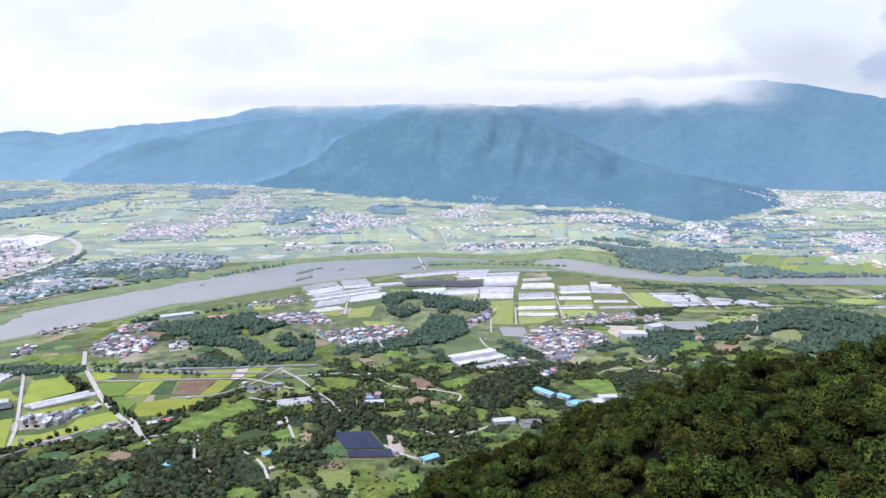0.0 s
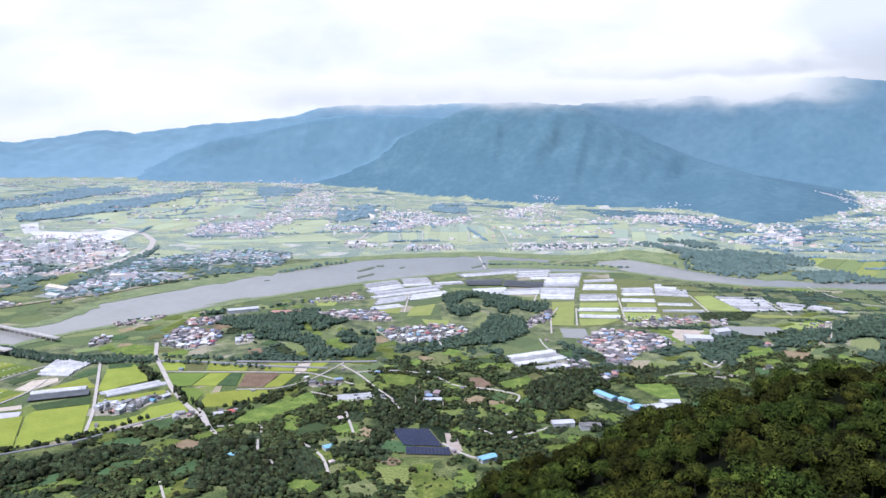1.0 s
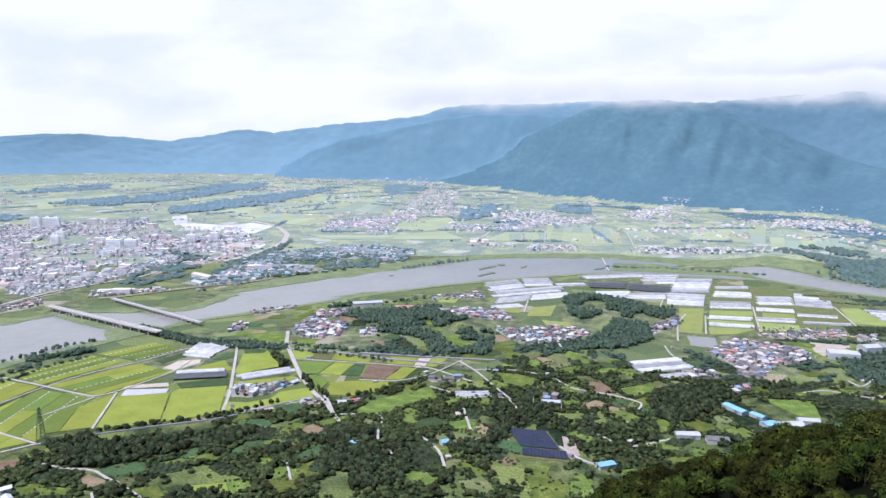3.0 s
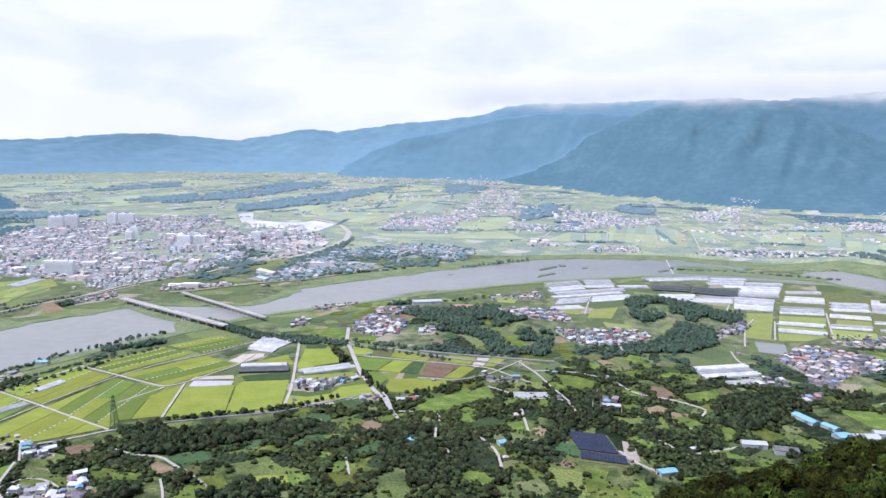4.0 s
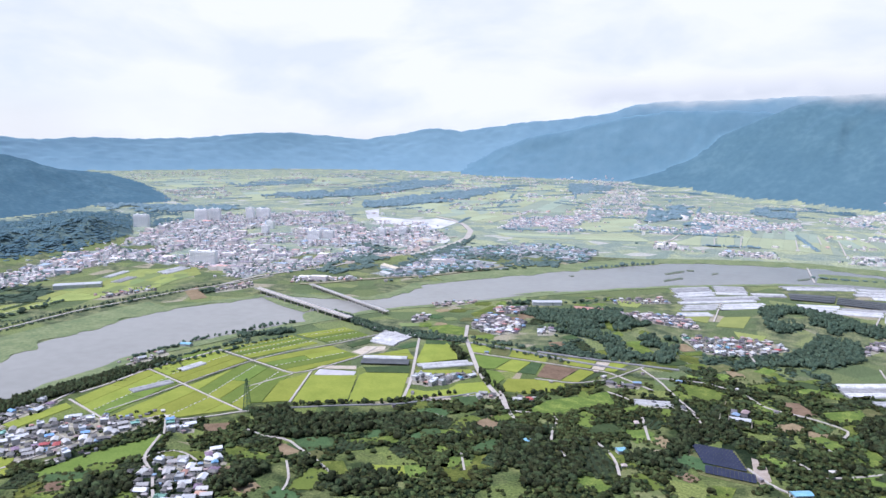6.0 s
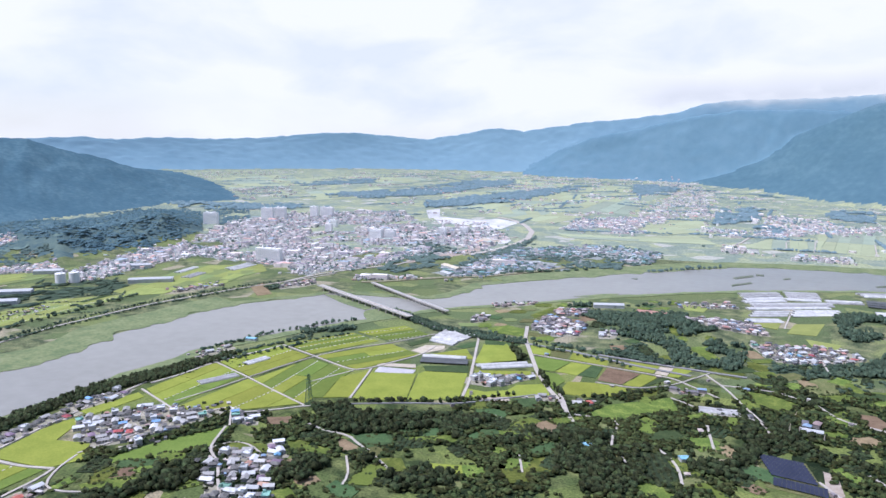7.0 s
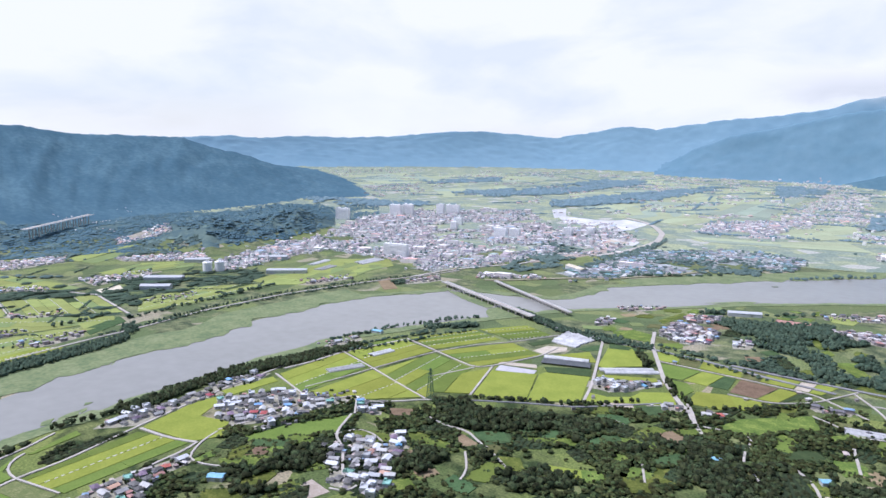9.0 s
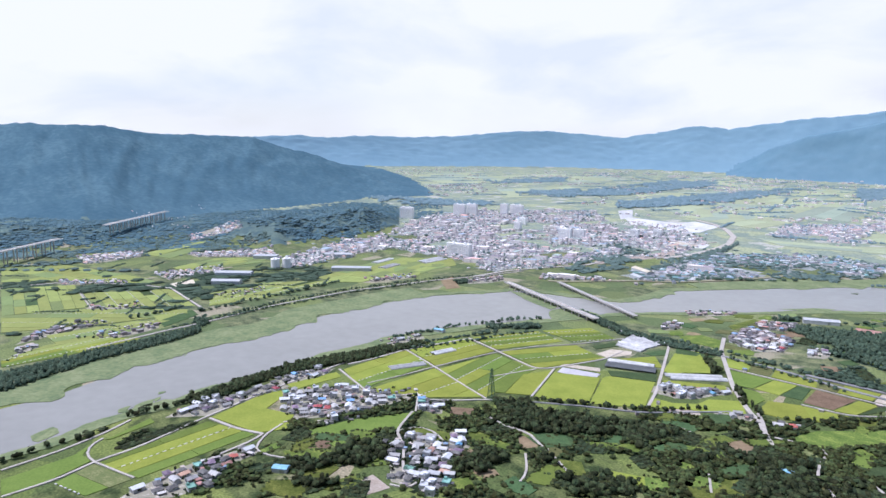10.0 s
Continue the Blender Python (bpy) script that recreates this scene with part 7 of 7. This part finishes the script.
def bridge(name, a, b, width, height, spans, words, deck_mat="concrete", slim=1.4, fall=0.0):
    thing = tagged(new(name), words, "bridge", "bridges and viaducts")
    a3, b3 = Vector((*a, height)), Vector((*b, height + fall))
    deck = beam("deck", a3, b3, width, 0.0, -1.5, deck_mat, thing)
    d = (b3 - a3).normalized()
    side = Vector((-d.y, d.x, 0)).normalized()
    for s in (-1, 1):
        beam("railing", a3 + side * s * (width / 2 - 0.25), b3 + side * s * (width / 2 - 0.25), 0.3, 1.1, 0.0, "apartment_paint" if deck_mat == "apartment_paint" else "white_metal", deck)
    beam("roadway", a3, b3, width - 1.2, 0.06, 0.0, "concrete", deck)
    for k in range(1, spans):
        p = a3.lerp(b3, k / spans)
        cap = beam("pier_cap", p - side * width * 0.45, p + side * width * 0.45, slim * 1.3, -1.5, -2.7, "concrete", thing)
        for s in (-0.3, 0.3):
            q = p + side * s * width
            beam("pier", q - side * slim / 2, q + side * slim / 2, slim, -2.7, -p.z - 3, "concrete", cap)


bridge("road_bridge", (-1030, 1043), (-715, 939), 11.5, 9, 14, "long grey concrete road bridge over the river on many piers", slim=2.0)
bridge("old_bridge", (-968, 1137), (-690, 1015), 6.5, 7, 22, "narrow old concrete bridge on closely set piers", slim=1.6)
bridge("viaduct", (-2210, 566), (-2518, 851), 17, 48, 12, "pale highway viaduct on tall piers before wooded hills", "apartment_paint", 2.4)
bridge("viaduct", (-1880, 220), (-2085, 420), 15, 34, 8, "pale highway viaduct among dark woods", "apartment_paint", 2.0)
bridge("viaduct", (-2908, 1285), (-3337, 1722), 15, 30, 10, "far pale highway viaduct above the woods", "apartment_paint", 2.4)


# ---- tall buildings of the town ----
def apartment_block(x, y, turn, long, deep, tall, columns, floors, words):
    s = shrink(x, y)
    thing = tagged(new("apartment_building"), words, "building", "apartment blocks")
    thing.matrix_world = Matrix.Translation(stand(x, y, -1)[0]) @ pose(0, 0, 0, 0, 0, turn) @ Matrix.Diagonal((s, s, s, 1))
    v, f = boxes([(-long / 2, long / 2, -deep / 2, deep / 2, 0, tall)])
    part("wall", raw_mesh("wall", v, f, ["apartment_paint"]), thing)
    v, f = boxes([(-long / 2 - 0.3, long / 2 + 0.3, -deep / 2 - 0.3, deep / 2 + 0.3, tall, tall + 1.0)])
    part("parapet", raw_mesh("parapet", v, f, ["apartment_paint"]), thing)
    for k in range(max(1, round(long / 28))):
        c = -long / 2 + long * (k + 0.5) / max(1, round(long / 28))
        v, f = boxes([(c - 3, c + 3, -3, 3, tall + 1, tall + 5)])
        part("stair_tower", raw_mesh("stair_tower", v, f, ["apartment_paint"]), thing)
    w, h = long / columns, (tall - 3) / floors
    v, f = boxes([(-w * 0.32, w * 0.32, -0.12, 0.1, 0, h * 0.45)])
    me = raw_mesh("window", v, f, ["pale_glass"])
    v, f = boxes([(-w * 0.42, w * 0.42, -0.9, 0, 0, h * 0.30)])
    ledge = raw_mesh("balcony", v, f, ["apartment_paint"])
    for c in range(columns):
        for r in range(floors):
            at = (-long / 2 + w * (c + 0.5), -deep / 2, 2 + h * r)
            part("window", me, thing).location = (at[0], at[1], at[2] + h * 0.33)
            part("balcony", ledge, thing).location = at


BLOCK = "white slab apartment block with rows of balconies"
apartment_block(-1390, 1226, 18, 70, 14, 33, 12, 9, "large plain white apartment block at the edge of town")
apartment_block(-2195, 1662, 24, 56, 14, 44, 8, 9, BLOCK)
apartment_block(-2160, 1905, 20, 52, 14, 46, 8, 9, BLOCK)
apartment_block(-2148, 1962, 20, 46, 14, 45, 7, 9, BLOCK)
apartment_block(-2050, 2125, 16, 60, 14, 40, 8, 8, BLOCK)
apartment_block(-2078, 2080, 16, 34, 13, 44, 5, 8, BLOCK)
apartment_block(-1420, 1690, 14, 40, 14, 36, 7, 8, BLOCK)
apartment_block(-1394, 1728, 14, 34, 14, 33, 6, 7, BLOCK)
apartment_block(-1330, 1925, 14, 28, 13, 26, 5, 6, BLOCK)
apartment_block(-1285, 1985, 14, 26, 13, 26, 5, 6, BLOCK)
apartment_block(-1690, 1760, 14, 24, 13, 28, 5, 6, BLOCK)
apartment_block(-1780, 1880, 14, 26, 13, 26, 5, 6, BLOCK)


def silo(x, y):
    thing = tagged(new("silo"), "round white concrete grain silo with a flat cap", "silo", "grain silos")
    thing.location = stand(x, y)[0]
    for name, r, z0, z1 in (("drum", 10.5, -1, 21), ("cap", 11.0, 21, 22.5), ("headhouse", 4.5, 22.5, 25)):
        bm = bmesh.new()
        bmesh.ops.create_cone(bm, cap_ends=True, segments=24, radius1=r, radius2=r * (0.93 if name == "cap" else 1), depth=z1 - z0, matrix=Matrix.Translation((0, 0, (z0 + z1) / 2)))
        me = bpy.data.meshes.new(name)
        bm.to_mesh(me)
        bm.free()
        me.materials.append(MATS["apartment_paint"])
        part(name, me, thing)


silo(-1512, 756)
silo(-1503, 781)


# ---- sheds and works in the valley ----
def warehouse(x, y, turn, long, wide, tall, roof, words):
    thing = tagged(new("warehouse"), words, "warehouse", "sheds of the valley")
    thing.matrix_world = Matrix.Translation(stand(x, y, 0.3)[0]) @ pose(0, 0, 0, 0, 0, turn)
    v, f = boxes([(-long / 2, long / 2, -wide / 2, wide / 2, -1, tall)])
    part("wall", raw_mesh("wall", v, f, ["white_metal"]), thing)
    bays = max(1, round(wide / 14))
    w = wide / bays
    for k in range(bays):
        c, a, b, r = -wide / 2 + w * (k + 0.5), long / 2 + 0.4, w / 2 + (0.3 if bays == 1 else 0), tall + w * 0.16
        v = [(-a, c - b, tall), (a, c - b, tall), (a, c + b, tall), (-a, c + b, tall), (-a, c, r), (a, c, r), (-a, c - b, tall - 0.25), (a, c - b, tall - 0.25), (a, c + b, tall - 0.25), (-a, c + b, tall - 0.25)]
        f = [(0, 1, 5, 4), (2, 3, 4, 5), (1, 2, 5), (3, 0, 4), (6, 7, 1, 0), (8, 9, 3, 2), (9, 8, 7, 6)]
        part("roof", raw_mesh("roof", v, f, [roof]), thing)
    v, f = boxes([(-2.2, 2.2, -0.1, 0.1, -0.5, min(4.2, tall * 0.75))])
    part("shutter_door", raw_mesh("shutter_door", v, f, ["steel"]), thing).location = (long * 0.2, -wide / 2, 0)


warehouse(126, 842, -52, 30, 11, 3.6, "blue_metal", "long shed with a bright blue metal roof")
warehouse(148, 826, -45, 17, 9, 3.4, "blue_metal", "shed with a light blue metal roof")
warehouse(155, 802, 30, 14, 13, 3.8, "blue_metal", "square shed with a light blue roof")
warehouse(177, 804, 20, 26, 17, 4, "white_metal", "wide works hall with a white sheet roof")
warehouse(199, 824, 5, 22, 11, 4, "white_metal", "hall with a white sheet roof")
warehouse(-13, 652, 35, 17, 9, 4, "blue_metal", "low shed with a pale blue roof beside the orchard")
warehouse(67, 747, 12, 24, 11, 4.5, "white_metal", "low works shed with a white roof")
warehouse(96, 742, 8, 22, 12, 4.5, "grey_tile", "low shed with a dark roof")
warehouse(-173, 662, 40, 9, 8, 4, "blue_metal", "small shed with a turquoise roof beside a track")
warehouse(-262, 636, 15, 10, 7, 4, "blue_metal", "small shed with a pale blue roof")
warehouse(305, 1105, 0, 40, 22, 9, "white_metal", "large pale hall beside a sandy yard")
warehouse(352, 1150, 25, 26, 20, 9, "white_metal", "white domed hall near the pond")
warehouse(-478, 1240, 30, 55, 16, 6, "white_metal", "long white shed near the river")
warehouse(-380, 1190, 10, 50, 18, 6, "orange_roof", "long hall with a salmon roof")
warehouse(-940, 1400, -25, 70, 20, 8, "earth", "long hall with a pale salmon roof on the bank")
warehouse(-905, 1330, -25, 40, 16, 7, "white_metal", "white hall on the far bank")
warehouse(-1375, 880, 48, 90, 22, 8, "white_metal", "long white hall across the river")
warehouse(-1480, 640, 48, 80, 24, 8, "white_metal", "long white hall among paddies")
warehouse(-1405, 590, 48, 60, 20, 7, "white_metal", "white hall among paddies")
warehouse(-1650, 800, 48, 60, 24, 8, "white_metal", "white hall at the foot of the hills")
warehouse(-1560, 960, 48, 70, 20, 8, "white_metal", "white hall near the silos")
warehouse(-82, 806, 8, 22, 9, 4, "white_metal", "pale low hall beside the slender spires")
warehouse(-560, 280, 40, 14, 9, 4, "blue_metal", "small shed with a bright blue roof among paddies")
warehouse(-838, 700, 20, 16, 9, 4, "blue_metal", "shed with a bright blue roof on the river bank")


def solar_array(corners, rows, columns, words):
    """Rows of tilted dark panels over a four-cornered yard; each panel is a part."""
    a, b, c, d = (Vector(p) for p in corners)
    thing = tagged(new("solar_array"), words, "solar array", "solar arrays")
    thing.location = stand(*((a + c) / 2), 0.5)[0]
    along = (b - a)
    turn = math.atan2(along.y, along.x)
    wide, deep = along.length / columns * 0.93, (d - a).length / rows * 0.70
    v, f = boxes([(-wide / 2, wide / 2, -deep / 2, deep / 2, -0.06, 0.06)])
    glass = raw_mesh("panel", v, f, ["solar_glass"])
    v, f = boxes([(-0.1, 0.1, -0.1, 0.1, -2.2, 0)])
    leg = raw_mesh("post", v, f, ["steel"])
    centre = (a + c) / 2
    for r in range(rows):
        for k in range(columns):
            s, t = (k + 0.5) / columns, (r + 0.5) / rows
            p = (a.lerp(b, s)).lerp(d.lerp(c, s), t) - centre
            ob = part("panel", glass, thing)
            ob.matrix_local = Matrix.Translation((p.x, p.y, 1.6)) @ Matrix.Rotation(turn, 4, "Z") @ Matrix.Rotation(radians(14), 4, "X")
            if k % 2 == 0:
                part("post", leg, thing).location = (p.x, p.y, 1.5)


plot([(-122, 722), (-76, 724), (-46, 654), (-98, 652)], "fallow")
solar_array([(-118, 718), (-78, 720), (-59, 678), (-98, 677)], 8, 12, "array of dark blue solar panels in tilted rows on a yard")
solar_array([(-96, 673), (-52, 675), (-49, 657), (-93, 656)], 3, 12, "smaller array of dark blue solar panels in rows")
plot([(-60, 715), (-48, 712), (-38, 672), (-46, 660), (-54, 680)], "earth")


def pylon(x, y, tall, base):
    thing = tagged(new("power_pylon"), "tall green-painted lattice power pylon standing in the paddies", "pylon")
    thing.location = stand(x, y)[0]

    def bar(name, p, q, r):
        p, q = Vector(p), Vector(q)
        bm = bmesh.new()
        bmesh.ops.create_cone(bm, cap_ends=True, segments=5, radius1=r, radius2=r, depth=(q - p).length, matrix=Matrix.Translation((p + q) / 2) @ (q - p).to_track_quat("Z", "Y").to_matrix().to_4x4())
        me = bpy.data.meshes.new(name)
        bm.to_mesh(me)
        bm.free()
        me.materials.append(MATS["green_paint"])
        part(name, me, thing)

    def ring(z):
        r = base / 2 * (1 - 0.82 * z / tall)
        return [(sx * r, sy * r, z) for sx, sy in ((-1, -1), (1, -1), (1, 1), (-1, 1))]
    levels = [tall * k / 9 for k in range(10)]
    for k in range(4):
        bar("leg", ring(0)[k], ring(tall)[k], 0.32)
    for z0, z1 in zip(levels, levels[1:]):
        lo, hi = ring(z0), ring(z1)
        for k in range(4):
            bar("brace", lo[k], hi[(k + 1) % 4], 0.18)
            bar("brace", lo[(k + 1) % 4], hi[k], 0.18)
    for z in (0.68, 0.8, 0.92):
        bar("cross_arm", (-6, 0, tall * z), (6, 0, tall * z), 0.3)


pylon(-571, 557, 38, 7)


def spire(x, y, tall):
    thing = new("pale_spire")
    tagged(thing, "slender pale stone spire beside a small shrine yard", "spire", "pale spires")
    thing.location = stand(x, y)[0]
    for name, r0, r1, z0, z1 in (("base", 1.3, 1.1, -0.5, 1.2), ("shaft", 0.8, 0.25, 1.2, tall)):
        bm = bmesh.new()
        bmesh.ops.create_cone(bm, cap_ends=True, segments=8, radius1=r0, radius2=r1, depth=z1 - z0, matrix=Matrix.Translation((0, 0, (z0 + z1) / 2)))
        me = bpy.data.meshes.new(name)
        bm.to_mesh(me)
        bm.free()
        me.materials.append(MATS["earth"])
        part(name, me, thing)


spire(-101, 795, 11)
spire(-92, 795, 11)
spire(-68, 790, 9)


# ---- the wooded foothills beside the town ----
def foothill_wood():
    n = 26000
    yaw, d = np.random.uniform(50, 87, n), 1930 + 1500 * np.random.rand(n) ** 1.6
    x, y = -np.sin(np.radians(yaw)) * d, np.cos(np.radians(yaw)) * d
    kind = land(x, y)[1]
    clump = rough(x / 150, y / 150, 61, 4) + np.random.normal(0, 0.12, n)
    ok = ((kind == 6) & (clump > -0.5)) | (np.isin(kind, (5, 7)) & ((yaw > 57) | (d > 2750)) & (d > 2050) & (clump > -0.15))
    crowns("woodland", x[ok], y[ok], 13, 3.6, "dense dark wood on the low foothills beside the town", "hazy_hill_leaves", "far", True)


def hill_clearings():
    """Small meadows and terraces cut into the wooded slopes."""
    for _ in range(34):
        yaw, d = radians(random.uniform(57, 84)), random.uniform(2080, 2750)
        cx, cy, r = -math.sin(yaw) * d, math.cos(yaw) * d, random.uniform(14, 34)
        ring = [(cx + math.cos(a) * r * random.uniform(0.6, 1.5), cy + math.sin(a) * r * random.uniform(0.5, 1.1)) for a in np.arange(0, 6.28, 0.7)]
        floor_patch("hill_meadow", ring, 8, 2.2, "hill_meadow", "pale green terraced meadow in a wooded hillside", "meadow")


hill_clearings()


def foot_wood():
    """Tongues of wood where the mountain runs out into the plain."""
    n = 9000
    yaw = np.random.uniform(-27, 17, n)
    d = np.interp(yaw, [k for k, _ in MID_FOOT], [v for _, v in MID_FOOT]) + np.random.uniform(-650, 0, n)
    x, y = -np.sin(np.radians(yaw)) * d, np.cos(np.radians(yaw)) * d
    off = d - np.interp(yaw, [k for k, _ in MID_FOOT], [v for _, v in MID_FOOT])
    ok = rough(x / 260, y / 260, 66, 4) > np.interp(off, [-650, -300, -40, 0, 500], [0.7, 0.25, -0.1, 3, 3])
    crowns("woodland", x[ok], y[ok], 20, 3.5, "dark wood running out from the foot of the mountain", "hazy_foot_leaves", "far", True)


foot_wood()
foothill_wood()


# ---- the wooded slope near the eye ----
def leafy_crown(seed, wide, tall, lobes, leaves):
    """Clumps of small leaves set on uneven lobes; the heart inside each lobe has the crown's inner shade painted in."""
    r = np.random.RandomState(seed)
    v, f, heart, out = [], [], [], []
    middle = np.array([0, 0, tall * 0.45])
    for k in range(lobes):
        a, q = r.uniform(0, 6.28), math.sqrt(r.uniform(0, 1)) * wide * 0.36
        h = tall * (0.42 + 0.46 * r.uniform() * (1 - q / wide))
        c = np.array([math.cos(a) * q, math.sin(a) * q, h])
        size = np.array([wide * r.uniform(0.18, 0.30)] * 2 + [tall * r.uniform(0.13, 0.20)])
        t = np.array([(0, 0, 1), (0.89, 0, 0.45), (0.28, 0.85, 0.45), (-0.72, 0.53, 0.45), (-0.72, -0.53, 0.45), (0.28, -0.85, 0.45),
                      (0.72, 0.53, -0.45), (-0.28, 0.85, -0.45), (-0.89, 0, -0.45), (-0.28, -0.85, -0.45), (0.72, -0.53, -0.45), (0, 0, -1)])
        core = [(0, 1, 2), (0, 2, 3), (0, 3, 4), (0, 4, 5), (0, 5, 1), (1, 6, 2), (2, 7, 3), (3, 8, 4), (4, 9, 5), (5, 10, 1), (6, 7, 2), (7, 8, 3), (8, 9, 4), (9, 10, 5), (10, 6, 1)]
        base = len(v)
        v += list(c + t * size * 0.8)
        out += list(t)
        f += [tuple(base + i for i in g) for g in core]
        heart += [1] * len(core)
        for _ in range(leaves):
            n = r.normal(0, 1, 3)
            n[2] = abs(n[2]) * 1.1 - 0.15
            n /= np.linalg.norm(n)
            p = c + n * size * r.uniform(0.8, 1.12)
            u = np.cross(n, r.normal(0, 1, 3))
            u /= np.linalg.norm(u)
            w = np.cross(n, u) + r.normal(0, 0.25, 3)
            s, e = r.uniform(0.13, 0.30), r.uniform(0.14, 0.32)
            base = len(v)
            v += [p - u * s, p + u * s - n * 0.05, p + w * e * 1.5 + n * 0.12]
            f.append((base, base + 1, base + 2))
            heart.append(0)
            swell = 0.9 * n + 1.0 * (p - middle) / np.linalg.norm(p - middle) + r.normal(0, 0.18, 3)
            out += [swell / np.linalg.norm(swell)] * 3
    return np.array(v), np.array(f), np.array(heart), np.array(out)


def trunk_mesh(seed, tall):
    r = random.Random(seed)
    bm = bmesh.new()

    def limb(p, q, r0, r1):
        p, q = Vector(p), Vector(q)
        bmesh.ops.create_cone(bm, cap_ends=True, segments=6, radius1=r0, radius2=r1, depth=(q - p).length, matrix=Matrix.Translation((p + q) / 2) @ (q - p).to_track_quat("Z", "Y").to_matrix().to_4x4())
    fork = (r.uniform(-0.3, 0.3), r.uniform(-0.3, 0.3), tall * 0.42)
    limb((0, 0, -1.0), fork, 0.22, 0.15)
    for k in range(4):
        a = k * 1.57 + r.uniform(-0.5, 0.5)
        limb(fork, (math.cos(a) * 1.6, math.sin(a) * 1.6, tall * r.uniform(0.6, 0.8)), 0.12, 0.04)
    me = bpy.data.meshes.new("trunk")
    bm.to_mesh(me)
    bm.free()
    me.materials.append(MATS["bark"])
    return me


def make_slope_trees():
    kinds = []
    for k, (wide, tall) in enumerate(((8.6, 8.6), (7.6, 9.6), (9.2, 8.0), (8.0, 7.4), (6.4, 10.0), (7.2, 8.4))):
        v, f, heart, out = leafy_crown(70 + k, wide, tall, 13, 140)
        crown = fast_mesh("crown", v, f, ["near_leaves", "shaded_hearts"], heart, True)
        crown.normals_split_custom_set_from_vertices(out.tolist())
        kinds.append((v, f, crown, trunk_mesh(k, tall), heart, out))
    spots = []
    for d in np.arange(96, 276, 7.1):
        for a in np.arange(-38, 7, math.degrees(7.2 / d)):
            q, dd = radians(a + random.uniform(-0.45, 0.45) * math.degrees(7.0 / d)), d + random.uniform(-2.2, 2.2)
            x, y = -math.sin(q) * dd, math.cos(q) * dd
            h, kind = land([x], [y])
            if kind[0] == 3 and h[0] > 40 and (EYE - h[0] - 10) / dd < 0.56:
                spots.append((dd, x, y, h[0]))
    spots.sort()
    rest = [[[], [], 0, [], []] for _ in range(14)]
    for i, (dd, x, y, h) in enumerate(spots):
        v, f, crown, trunk, heart, out = random.choice(kinds)
        s, turn = random.uniform(0.66, 1.42), random.uniform(0, 360)
        m = Matrix.Translation((x, y, h)) @ pose(0, 0, 0, 0, 0, turn) @ Matrix.Diagonal((s, s, s * random.uniform(0.85, 1.12), 1))
        if i < 300:
            thing = tagged(new("tree"), "leafy dark green oak tree on the mountain slope", "tree", "trees of the near slope")
            thing.matrix_world = m
            part("trunk", trunk, thing)
            part("crown", crown, thing)
        else:
            lot = random.choice(rest)
            lot[0].append(v @ np.array(m.to_3x3()).T + np.array(m.translation))
            lot[1].append(f + lot[2])
            lot[2] += len(v)
            lot[3].append(heart)
            lot[4].append(out @ np.array(pose(0, 0, 0, 0, 0, turn).to_3x3()).T)
    for vs, fs, _, hs, ns in rest:
        if vs:
            me = fast_mesh("slope_wood", np.vstack(vs), np.vstack(fs), ["near_leaves", "shaded_hearts"], np.concatenate(hs), True)
            me.normals_split_custom_set_from_vertices(np.vstack(ns).tolist())
            tagged(new("slope_wood", me), "leafy wood of mixed greens covering the near mountain slope", "trees", kind="stuff")


make_slope_trees()
